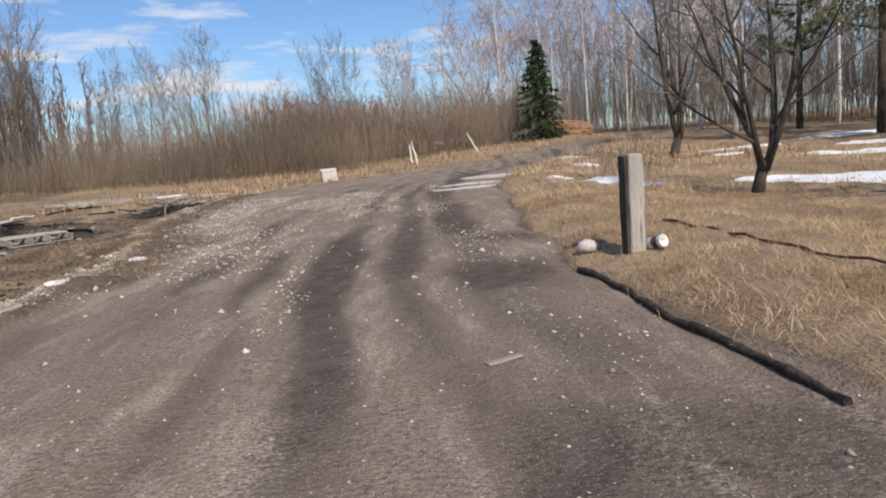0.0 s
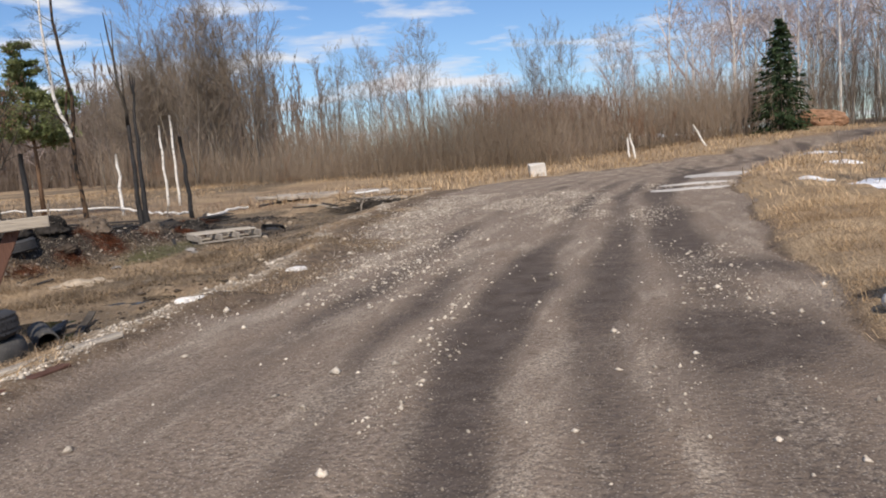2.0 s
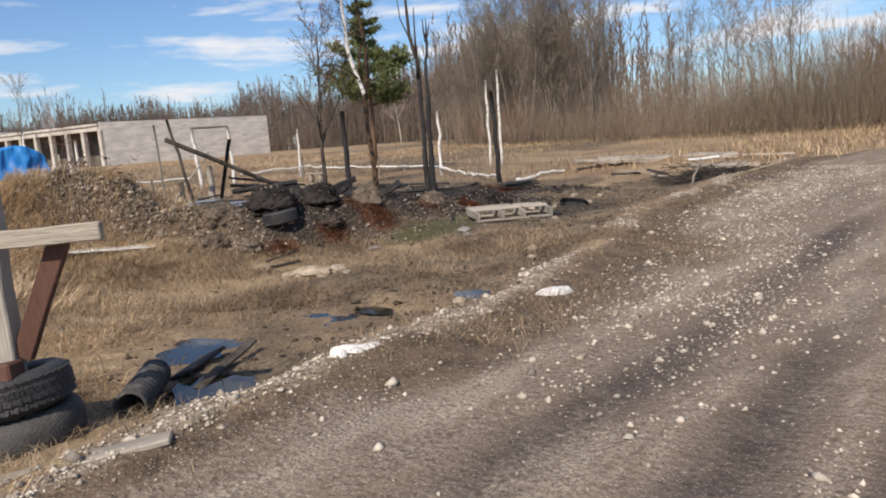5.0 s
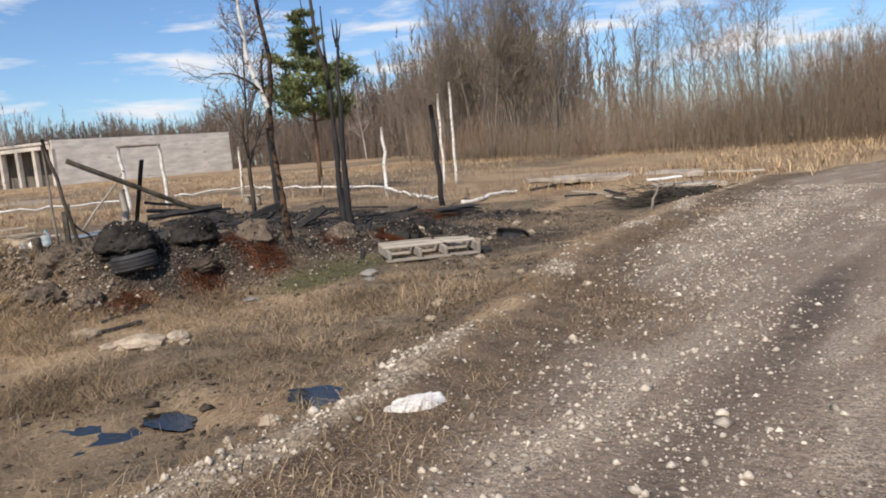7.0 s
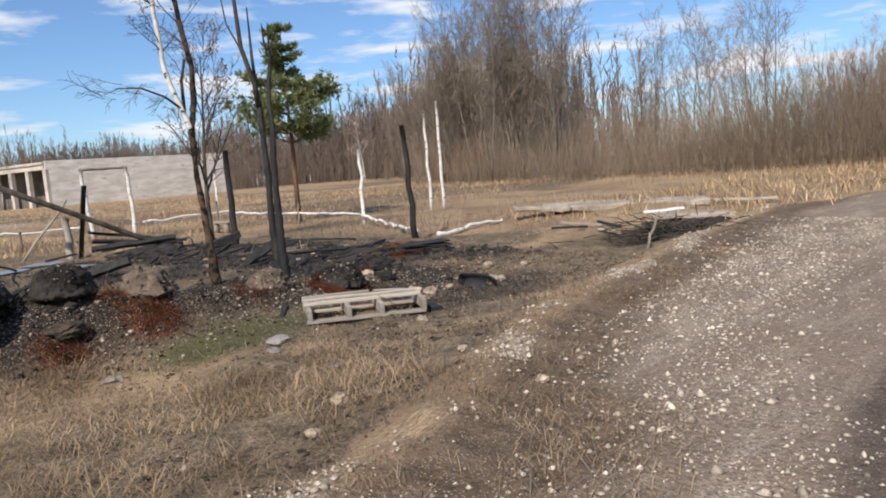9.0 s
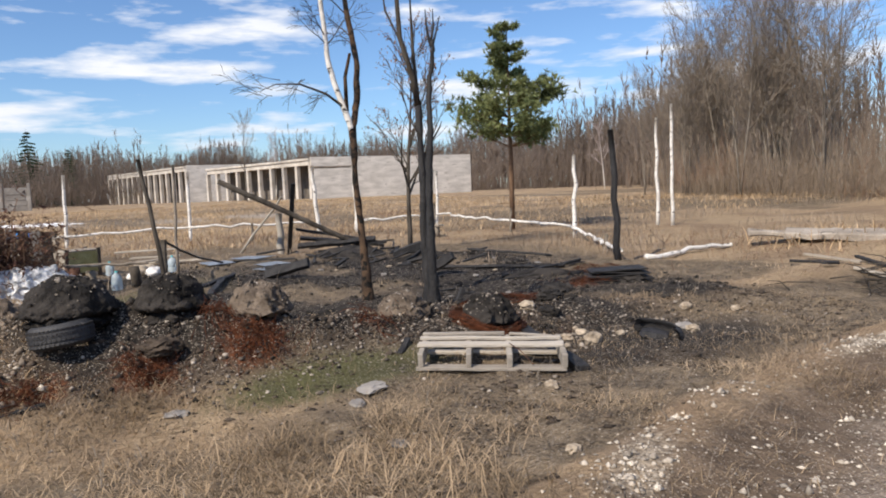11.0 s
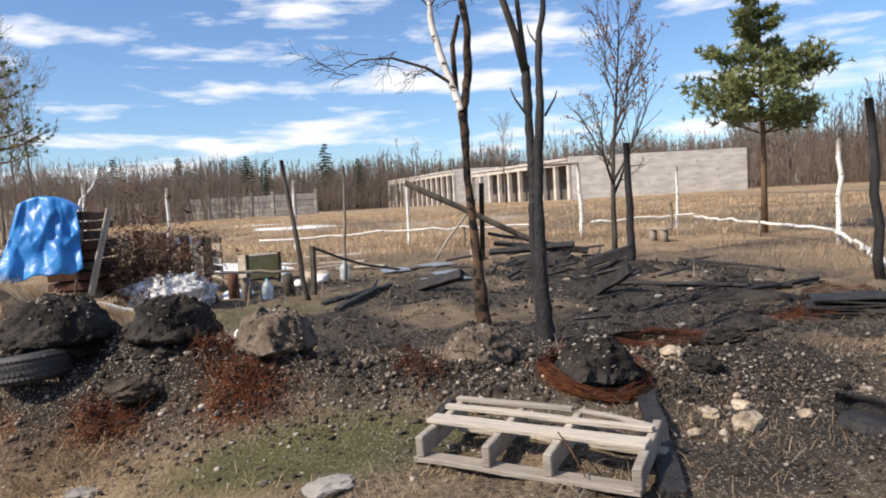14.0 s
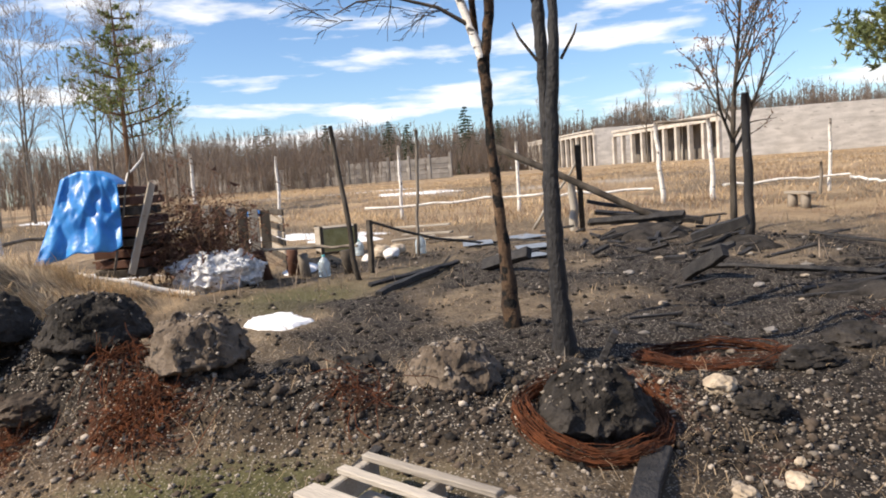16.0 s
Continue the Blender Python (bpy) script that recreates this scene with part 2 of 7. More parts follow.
def water_material():
    m = bpy.data.materials.new("puddle_water")
    m.use_nodes = True
    b = m.node_tree.nodes["Principled BSDF"]
    b.inputs["Base Color"].default_value = (0.018, 0.016, 0.013, 1)
    b.inputs["Roughness"].default_value, b.inputs["IOR"].default_value = 0.04, 1.33
    n, bu = m.node_tree.nodes.new("ShaderNodeTexNoise"), m.node_tree.nodes.new("ShaderNodeBump")
    n.inputs["Scale"].default_value = 7
    bu.inputs["Strength"].default_value, bu.inputs["Distance"].default_value = 0.06, 0.02
    m.node_tree.links.new(n.outputs[0], bu.inputs["Height"])
    m.node_tree.links.new(bu.outputs[0], b.inputs["Normal"])
    return m


def clear_plastic():
    m = bpy.data.materials.new("clear_plastic")
    m.use_nodes = True
    b = m.node_tree.nodes["Principled BSDF"]
    b.inputs["Base Color"].default_value = (0.72, 0.84, 0.90, 1)
    b.inputs["Roughness"].default_value, b.inputs["Transmission Weight"].default_value, b.inputs["IOR"].default_value = 0.18, 0.55, 1.3
    return m


M["water"], M["clear"] = water_material(), clear_plastic()

# ---- lie of the land ----


def vnoise(x, y, seed=0):
    """Smooth value noise, -1 to 1, for arrays."""
    xi, yi = np.floor(x).astype(np.int64), np.floor(y).astype(np.int64)
    fx, fy = x - xi, y - yi
    fx, fy = fx * fx * (3 - 2 * fx), fy * fy * (3 - 2 * fy)

    def h(a, b):
        v = (a * 374761393 + b * 668265263 + seed * 974634721) & 0x7FFFFFFF
        v = ((v ^ (v >> 13)) * 1274126177) & 0x7FFFFFFF
        return ((v ^ (v >> 16)) & 0xFFFF) / 32767.5 - 1
    return (h(xi, yi) * (1 - fx) + h(xi + 1, yi) * fx) * (1 - fy) + (h(xi, yi + 1) * (1 - fx) + h(xi + 1, yi + 1) * fx) * fy


def fbm(x, y, f, n=3, seed=0):
    return sum(vnoise(x * f * 2 ** k, y * f * 2 ** k, seed + k) * 0.5 ** k for k in range(n))


def step(a, b, v):
    s = np.clip((v - a) / (b - a), 0, 1)
    return s * s * (3 - 2 * s)


RIM_Y = (-40, 0, 5, 7, 8.7, 10.4, 12.6, 14.7, 16.7, 20.8, 26, 31, 36, 42, 50, 60)
RIM_X = (-3.6, -3.6, -3.9, -4.25, -4.5, -4.65, -5.2, -6.0, -6.4, -7.1, -7.4, -6.4, -3.2, 1.0, 8.0, 19.0)
KERB_Y = (-40, 2, 3.1, 4.0, 5.6, 6.8, 9.5, 16.4, 21, 26.7, 35, 40, 46, 52, 60)
KERB_X = (2.2, 1.9, 1.74, 1.62, 1.46, 1.29, 1.2, 1.5, 1.75, 2.6, 5.1, 7.2, 11.0, 16.0, 25.0)
PUDDLES = [(-4.95, 7.55, 0.42, 0.30), (-6.1, 7.95, 0.6, 0.42), (-6.0, 9.22, 0.38, 0.22), (-5.16, 10.3, 0.30, 0.17), (-5.95, 9.66, 0.22, 0.12)]


def rim(y):
    return np.interp(y, RIM_Y, RIM_X)


def kerb(y):
    return np.interp(y, KERB_Y, KERB_X)


def crest(y):
    """Where the top line of the earth bank runs."""
    return np.interp(y, (7, 9, 10.2, 11.2, 13, 15.5, 17), (-12.3, -12.0, -11.5, -10.5, -9.95, -9.85, -9.7))


def blob(x, y, cx, cy, rx, ry=None):
    ry = ry or rx
    return np.exp(-(((x - cx) / rx) ** 2 + ((y - cy) / ry) ** 2))


def covers(x, y):
    """How much of each ground cover lies at a place: road, rut, rim gravel, grass, burnt, rust, wet, moss, track."""
    w = fbm(x, y, 0.55, 3, 5)
    road = step(0.1, 0.2 + 1.3 * step(7, 11, y) * (1 - step(22, 30, y)) + 0.4, x - rim(y) + 0.35 * w) * (1 - step(-0.15, 0.25, x - kerb(y) + 0.18 * w)) * (1 - step(58, 66, y))
    u = (x - 0.5 * (rim(y) * 0.55 + kerb(y) * 1.45 - 1.2)) + 0.12 * w
    ruts = 0
    for c, wd, a in ((-1.95, 0.34, 0.9), (-1.15, 0.24, 0.8), (-0.35, 0.34, 1.0), (0.5, 0.34, 0.9), (1.38, 0.6, 1.0), (-2.8, 0.34, 0.6)):
        ruts = np.maximum(ruts, a * np.exp(-((u - c) / wd) ** 2) * (0.65 + 0.5 * fbm(x, y * 0.25, 0.9, 2, 23)))
    ruts = np.maximum(ruts, 0.8 * step(-0.5, 0.5, x) * (1 - step(8, 13, y)) * (0.75 + 0.5 * fbm(x, y, 0.7, 3, 29)))
    rut = road * np.clip(ruts, 0, 1)
    ridge = 0.8 * np.exp(-((x - rim(y) + 0.10 + 0.22 * w) / 0.20) ** 2) * step(2, 4, y) * (1 - step(24, 30, y)) * np.clip(0.72 + 1.2 * fbm(x, y, 0.8, 2, 91), 0.12, 1)
    yard = step(0.0, 0.9, -9.0 - x + 0.4 * w) * step(11.0, 12.6, y + 0.6 * w) * (1 - step(19.2, 20.8, y + 0.8 * w)) * step(-20.5, -17.0, x + w)
    burnt = np.clip(yard * (0.66 + 0.60 * fbm(x, y, 0.8, 3, 31) - 0.22 * blob(x, y, -13.6, 13.6, 2.2, 1.4)), 0, 1)
    burnt = np.maximum(burnt, 0.9 * blob(x, y, -8.3, 17.0, 1.1, 1.7))
    burnt = np.maximum(burnt, 0.85 * blob(x, y, -9.85, 13.4, 0.6, 2.9))
    burnt = np.maximum(burnt, 1.0 * blob(x, y, -9.8, 16.6, 1.5, 1.5))
    burnt = np.maximum(burnt, 0.5 * blob(x, y, -8.7, 14.6, 0.5, 1.6))
    burnt = np.maximum(burnt, 0.8 * blob(x, y, -7.9, 15.7, 0.7, 0.8))
    burnt = np.maximum(burnt, blob(x, y, -10.0, 12.2, 0.8, 1.3))
    burnt = np.maximum(burnt, 0.9 * blob(x, y, -9.1, 16.5, 1.2, 1.1))
    burnt = np.maximum(burnt, 0.8 * blob(x, y, -11.8, 16.6, 1.8, 1.5))
    burnt = np.maximum(burnt, 0.9 * blob(x, y, -11.4, 18.9, 1.2, 0.8))
    burnt = np.maximum(burnt, 0.8 * blob(x, y, -17.5, 17.6, 1.9, 1.5))
    burnt = np.maximum(burnt, 0.7 * blob(x, y, -10.2, 17.0, 1.1, 1.4))
    burnt = np.maximum(burnt, 0.85 * blob(x, y, -8.3, 21.6, 0.8, 0.8))
    xb = crest(y) + 0.1
    burnt = np.maximum(burnt, 0.82 * np.exp(-((x - xb) / 0.62) ** 2) * step(10.4, 11.4, y) * (1 - step(16.4, 17.4, y)))
    rust = sum(a * blob(x, y, cx, cy, r) for cx, cy, r, a in ((-9.6, 11.3, 0.25, 0.9), (-9.5, 12.1, 0.3, 0.9), (-9.55, 13.0, 0.34, 0.9), (-9.75, 15.6, 0.42, 1.0), (-11.3, 18.35, 0.45, 0.9), (-10.7, 16.3, 0.35, 0.7), (-9.7, 14.2, 0.25, 0.5), (-9.1, 16.3, 0.25, 0.4)))
    low = step(0.1, 0.5, rim(y) - x + 0.3 * w) * (1 - step(9.2, 10.2, -x)) * step(6.3, 8.3, y - 0.45 * (-x - 5))
    wet = np.clip(low * (0.85 + 0.5 * fbm(x, y, 0.7, 3, 41)) * (1 - 0.85 * step(7.2, 8.6, -x) * (1 - step(11.8, 13.2, y))), 0, 1) * (1 - step(20, 26, y))
    back = step(0.0, 1.2, -9.8 - x) * step(10.6, 12.2, y) * (1 - step(20, 24, y)) * step(-23, -18, x)
    wet = np.maximum(wet, np.clip(back * (1.0 + 0.4 * fbm(x, y, 0.6, 3, 43)), 0, 1))
    wet = np.maximum(wet, step(14, 22, -x) * step(-85, -60, x) * np.clip(0.3 + 0.7 * fbm(x * 0.35, y * 0.2, 1.0, 3, 47), 0, 0.72))
    moss = np.clip(1.1 * blob(x, y, -8.8, 13.6, 0.5, 1.2) + 0.7 * blob(x, y, -14.3, 12.6, 1.4, 1.2) + 0.5 * blob(x, y, -16.5, 14.4, 1.4, 1.2), 0, 1)
    track = np.exp(-((x + 44 + 0.15 * (y - 14) + 0.8 * w) / 1.1) ** 2) + np.exp(-((x + 58 + 0.05 * y + 1.5 * w) / 1.6) ** 2)
    inside = step(-0.2, 0.3, x - rim(y)) * (1 - step(-0.1, 0.3, x - kerb(y)))
    cutface = np.exp(-((x - crest(y) - 0.4) / 0.7) ** 2) * step(8.0, 9.2, y) * (1 - step(11.3, 12.2, y))
    grass = (1 - road) * (1 - 0.85 * cutface) * (1 - 0.78 * inside) * (1 - 0.92 * burnt) * (1 - 0.72 * wet) * (1 - 0.7 * np.clip(track, 0, 1)) * (1 - 0.8 * blob(x, y, -10.1, 12.8, 0.7, 2.8)) * (1 - 0.8 * ridge)
    return road, rut, ridge, np.clip(grass, 0, 1), burnt, np.clip(rust, 0, 1), wet, moss, np.clip(track, 0, 1)


def land(x, y, rough=True):
    x, y = np.asarray(x, float), np.asarray(y, float)
    off = rim(y) - x                                   # metres left of the gravel edge
    left = step(0.1, 1.1, off)
    z = -0.12 * left * (1 - step(24, 34, y)) * (1 - step(8.8, 10.0, -x))
    z += 0.07 * np.exp(-((off + 0.05) / 0.35) ** 2) * step(2, 4, y) * (1 - step(24, 30, y))
    right = x - kerb(y)
    z += 0.13 * step(-0.05, 0.6, right) * (1 - step(1.2, 4.5, right)) - 0.2 * step(2.2, 5.0, right) * (1 - step(18, 30, y))
    xb = crest(y)
    hb = np.interp(y, (8, 10, 11.2, 12.4, 13.3, 14.5, 15.5, 16.6, 17.5), (0.2, 0.5, 0.45, 0.42, 0.33, 0.18, 0.10, 0.05, 0))
    z += hb * np.exp(-(np.abs(x - xb) / 0.55) ** 2.4)
    z += 0.62 * np.exp(-((np.maximum(np.abs(x + 12.9) - 1.0, 0) / 1.1) ** 2)) * np.exp(-(np.maximum(np.abs(y - 7.4) - 2.0, 0) / 1.2) ** 2)
    z += 0.25 * blob(x, y, -8.8, 5.4, 2.4, 2.2) + 0.40 * blob(x, y, -12.5, 9.35, 0.8, 1.25)
    z += 0.12 * blob(x, y, -10.9, 15.4, 1.1, 0.8)
    z += 0.12 * blob(x, y, -8.0, 14.6, 1.5, 1.4)
    z += 0.25 * blob(x, y, -11.0, 26.2, 2.8, 1.4) - 0.16 * blob(x, y, -8.9, 23.4, 0.7)
    r = np.hypot(x + 6, y - 12)
    z += 0.45 * step(26, 44, r) + 0.5 * step(55, 95, r)
    z += 0.55 * step(40, 60, y) * step(-6, 8, x)
    z += 0.5 * blob(x, y, 11.3, 61, 1.6, 1.4)
    for cx, cy, rx, ry in PUDDLES:
        z -= 0.05 * blob(x, y, cx, cy, rx * 1.15, ry * 1.15)
    if rough:
        road, rut, ridge, grass, burnt, rust, wet, moss, track = covers(x, y)
        near = 1 - step(30, 60, r)
        z += near * (road * (0.010 * fbm(x, y, 2.5, 3, 3) - 0.028 * rut) + ridge * 0.03 * fbm(x, y, 4, 3, 9))
        z += near * (1 - road) * (0.045 * fbm(x, y, 1.4, 3, 13) + 0.018 * fbm(x, y, 6, 2, 17))
        z += hb * np.exp(-((x - xb) / 0.7) ** 2) * (0.26 * fbm(x, y, 2.6, 3, 19) + 0.10 * vnoise(x * 6.5, y * 6.5, 27))
        z += (1 - near) * 0.10 * fbm(x, y, 0.12, 2, 21)
    return z


def gz(x, y):
    return float(land(np.array([x]), np.array([y]))[0])


# ---- mesh tools ----


def finish(me, mat, smooth=False):
    me.materials.append(M[mat] if isinstance(mat, str) else mat)
    if smooth:
        me.polygons.foreach_set("use_smooth", [True] * len(me.polygons))
    me.update()
    return me


def mesh_of(name, verts, faces, mat, smooth=False):
    """Mesh from arrays in which every face has the same number of corners."""
    me = bpy.data.meshes.new(name)
    verts, faces = np.asarray(verts, np.float32), np.asarray(faces, np.int32)
    k = faces.shape[1]
    me.vertices.add(len(verts)); me.vertices.foreach_set("co", verts.ravel())
    me.loops.add(faces.size); me.loops.foreach_set("vertex_index", faces.ravel())
    me.polygons.add(len(faces)); me.polygons.foreach_set("loop_start", np.arange(0, faces.size, k, dtype=np.int32))
    me.update(calc_edges=True)
    return finish(me, mat, smooth)


def thing(name, x, y, z=None, turn=0, label="", category="", group="", kind="", m=None):
    ob = new(name)
    ob.empty_display_size = 0.1
    ob.matrix_world = m if m is not None else pose(x, y, gz(x, y) if z is None else z, 0, 0, turn)
    return tagged(ob, label, category, group, kind)


def part(name, shape, mat, parent=None, label="", smooth=False, at=None):
    """Links a bmesh, or a finished mesh, as one mesh object under a thing or a part."""
    if isinstance(shape, bmesh.types.BMesh):
        me = bpy.data.meshes.new(name)
        shape.to_mesh(me)
        shape.free()
        finish(me, mat, smooth)
    else:
        me = shape
    ob = new(name, me)
    if parent is not None:
        ob.parent = parent
    if at is not None:
        ob.matrix_basis = at
    return tagged(ob, label)


def solo(name, shape, mat, m, label, category, group="", kind="", smooth=False):
    ob = part(name, shape, mat, None, "", smooth, m)
    return tagged(ob, label, category, group, kind)


def box(sx, sy, sz, m=None, bevel=0.006, wobble=0.0, bm=None, cuts=0, seed=1):
    """A box centred on its matrix, with bevelled and slightly uneven edges."""
    own = bmesh.new()
    bmesh.ops.create_cube(own, size=1, matrix=Matrix.Diagonal((sx, sy, sz, 1)))
    if cuts:
        longest = max(range(3), key=lambda i: (sx, sy, sz)[i])
        edges = [e for e in own.edges if abs((e.verts[0].co - e.verts[1].co)[longest]) > 1e-4]
        bmesh.ops.subdivide_edges(own, edges=edges, cuts=cuts)
    if bevel:
        bmesh.ops.bevel(own, geom=[e for e in own.edges if e.is_manifold and e.calc_face_angle(0) > 0.5], offset=bevel, segments=1, affect="EDGES")
    if wobble:
        for v in own.verts:
            v.co += noise.noise_vector(v.co * 3.1 + Vector((seed * 7.3, seed, 0))) * wobble
    own.transform(m or Matrix())
    if bm is None:
        return own
    tmp = bpy.data.meshes.new("tmp")
    own.to_mesh(tmp); own.free()
    bm.from_mesh(tmp); bpy.data.meshes.remove(tmp)
    return bm


def lump(r, squash=(1, 1, 1), rough=0.25, seed=0, sub=3, flat=None, freq=1.6):
    """A stone or clod: a ball pushed in and out by noise; flat cuts its underside."""
    bm = bmesh.new()
    bmesh.ops.create_icosphere(bm, subdivisions=sub, radius=1)
    for v in bm.verts:
        n = v.co.normalized()
        k = 1 + rough * (noise.noise(n * freq + Vector((seed * 3.7, seed * 1.3, 0))) + 0.5 * noise.noise(n * freq * 3 + Vector((seed, 5, 0))) + 0.3 * noise.noise(n * freq * 8 + Vector((seed, 0, 9))))
        v.co = Vector((n.x * r * k * squash[0], n.y * r * k * squash[1], n.z * r * k * squash[2]))
        if flat is not None and v.co.z < flat:
            v.co.z = flat + (v.co.z - flat) * 0.15
    return bm


def lathe(profile, n=32, closed=False):
    """Turns a list of (radius, height) about z."""
    k = len(profile)
    a = np.linspace(0, 2 * np.pi, n, endpoint=False)
    v = np.array([[(r * math.cos(t), r * math.sin(t), h) for r, h in profile] for t in a]).reshape(-1, 3)
    f = []
    for i in range(n):
        for j in range(k if closed else k - 1):
            a0, a1 = i * k + j, i * k + (j + 1) % k
            b0, b1 = ((i + 1) % n) * k + j, ((i + 1) % n) * k + (j + 1) % k
            f.append((a0, b0, b1, a1))
    return v, np.array(f)


def tubes(name, paths, mat, smooth=True):
    """One mesh of round limbs: each path is (points, radii, sides); ends are closed to a point."""
    V, Fq, o = [], [], 0
    for pts, rad, n in paths:
        p, rad = np.asarray(pts, float), np.asarray(rad, float)
        d = np.gradient(p, axis=0)
        d /= np.linalg.norm(d, axis=1)[:, None] + 1e-9
        ref = np.array([0, 0, 1.0]) if abs(d[0][2]) < 0.8 else np.array([1.0, 0, 0])
        u = np.cross(d, ref); u /= np.linalg.norm(u, axis=1)[:, None] + 1e-9
        w = np.cross(d, u)
        a = np.arange(n) * 2 * np.pi / n
        ring = p[:, None] + rad[:, None, None] * (np.cos(a)[None, :, None] * u[:, None] + np.sin(a)[None, :, None] * w[:, None])
        k = len(p)
        V.append(ring.reshape(-1, 3))
        i, j = np.meshgrid(np.arange(k - 1), np.arange(n), indexing="ij")
        q = np.stack([i * n + j, (i + 1) * n + j, (i + 1) * n + (j + 1) % n, i * n + (j + 1) % n], -1).reshape(-1, 4) + o
        Fq.append(q)
        if rad[-1] > 0.006:                            # close a blunt end
            for base, centre in ((0, p[0]), ((k - 1) * n, p[-1])):
                V.append(centre[None])
            o2 = o + k * n
            for c, base in ((o2, 0), (o2 + 1, (k - 1) * n)):
                for s in range(0, n, 2):
                    Fq.append(np.array([[c, o + base + s, o + base + (s + 1) % n, o + base + (s + 2) % n if n > 2 else c]]))
            o += 2
        o += k * n
    return mesh_of(name, np.concatenate(V), np.concatenate(Fq), mat, smooth)


def limb(rng, p, q, r0, r1, n=6, wob=0.02, sides=7):
    """A slightly crooked pole from p to q."""
    p, q = np.array(p, float), np.array(q, float)
    t = np.linspace(0, 1, n)[:, None]
    pts = p + (q - p) * t
    pts[1:-1] += rng.normal(0, wob, (n - 2, 3))
    return pts, np.linspace(r0, r1, n), sides


def gnarl(pts, rad, n, seed, sides=12, knots=0.12, wander=0.012):
    """A trunk path refined to n rings, with knots and small bends."""
    rng = np.random.default_rng(seed)
    p, r = np.asarray(pts, float), np.asarray(rad, float)
    t, q = np.linspace(0, 1, len(p)), np.linspace(0, 1, n)
    out = np.stack([np.interp(q, t, p[:, i]) for i in range(3)], -1)
    soft = np.convolve(rng.normal(0, 1, n + 4), np.ones(5) / 5, "valid")
    rr = np.interp(q, t, r) * (1 + knots * (1.4 * soft + 0.5 * rng.normal(0, 1, n)))
    bend = np.stack([np.convolve(rng.normal(0, 1, n + 6), np.ones(7) / 7, "valid") for _ in range(2)], -1)
    out[1:-1, :2] += wander * 2 * bend[1:-1]
    return out, rr, sides


def grow(paths, rng, p, d, length, r, lvl, spec):
    """Adds a branch and its twigs to paths, level by level."""
    n = (8, 5, 4, 3, 3)[lvl]
    p, d = np.array(p, float), np.array(d, float)
    pts, rad, dirs = [p], [r], [d]
    for i in range(n):
        d = d + rng.normal(0, spec["wob"][lvl], 3) + np.array([0, 0, spec["up"][lvl]])
        d /= np.linalg.norm(d)
        p = p + d * length / n
        pts.append(p); dirs.append(d)
        rad.append(max(r * (1 - spec["taper"] * (i + 1) / n), spec["rmin"]))
    paths.append((lvl, pts, rad, (8, 6, 4, 3, 3)[lvl]))
    if lvl + 1 >= spec["levels"]:
        return
    for k in range(spec["count"][lvl]):
        f = spec["start"][lvl] + (0.97 - spec["start"][lvl]) * (k + rng.random()) / spec["count"][lvl]
        i = min(int(f * n), n - 1)
        w = f * n - i
        q = pts[i] * (1 - w) + pts[i + 1] * w
        a = rng.normal(0, 1, 3)
        a -= dirs[i] * a.dot(dirs[i])
        a /= np.linalg.norm(a) + 1e-9
        ang = radians(spec["angle"][lvl] * rng.uniform(0.7, 1.25))
        e = dirs[i] * math.cos(ang) + a * math.sin(ang)
        rr = (rad[i] * (1 - w) + rad[i + 1] * w) * rng.uniform(0.45, 0.7)
        grow(paths, rng, q, e, length * spec["ratio"][lvl] * (1.15 - 0.55 * f) * rng.uniform(0.7, 1.2), max(rr, spec["rmin"]), lvl + 1, spec)


def ribbons(name, paths, mat, rng):
    """Fine twigs of far trees: a narrow tapering strip along each path."""
    V = []
    for pts, rad, n in paths:
        p0, p1, p2 = np.array(pts[0]), np.array(pts[len(pts) // 2]), np.array(pts[-1])
        d = p2 - p0
        s = np.cross(d, rng.normal(0, 1, 3))
        s *= 1.25 * rad[0] / (np.linalg.norm(s) + 1e-9)
        V += [p0 - s, p0 + s, p1 + s * 0.7, p1 - s * 0.7, p1 - s * 0.7, p1 + s * 0.7, p2 + s * 0.25, p2 - s * 0.25]
    return mesh_of(name, np.array(V), np.arange(len(V)).reshape(-1, 4), mat)


def split_tree(ob, paths, trunk_mat, twig_mat, upto=1, thin=False):
    part("trunk", tubes("trunk", [(a, b, c) for l, a, b, c in paths if l <= upto], trunk_mat), None, ob)
    rest = [(a, b, c) for l, a, b, c in paths if l > upto]
    if rest:
        crown = ribbons("crown", rest, twig_mat, np.random.default_rng(len(rest))) if thin else tubes("crown", rest, twig_mat, False)
        part("crown", crown, None, ob)


def blades(name, roots, lengths, lean, az, width, mat):
    """Grass: one bent blade of two pieces at each root."""
    n = len(roots)
    dx, dy = np.cos(az), np.sin(az)
    out1 = np.stack([dx * np.sin(lean * 0.6), dy * np.sin(lean * 0.6), np.cos(lean * 0.6)], -1) * (lengths * 0.55)[:, None]
    out2 = np.stack([dx * np.sin(lean), dy * np.sin(lean), np.cos(lean)], -1) * (lengths * 0.5)[:, None]
    side = np.stack([-dy, dx, 0 * dx], -1) * (width * 0.5)[:, None]
    a, b = roots - side, roots + side
    c, d = roots + out1 - side * 0.8, roots + out1 + side * 0.8
    e = roots + out1 + out2
    v = np.stack([a, b, d, c, e], 1).reshape(-1, 3)
    i = np.arange(n)[:, None] * 5
    f = np.concatenate([i + np.array([[0, 1, 2]]), i + np.array([[0, 2, 3]]), i + np.array([[3, 2, 4]])])
    return mesh_of(name, v, f, mat)


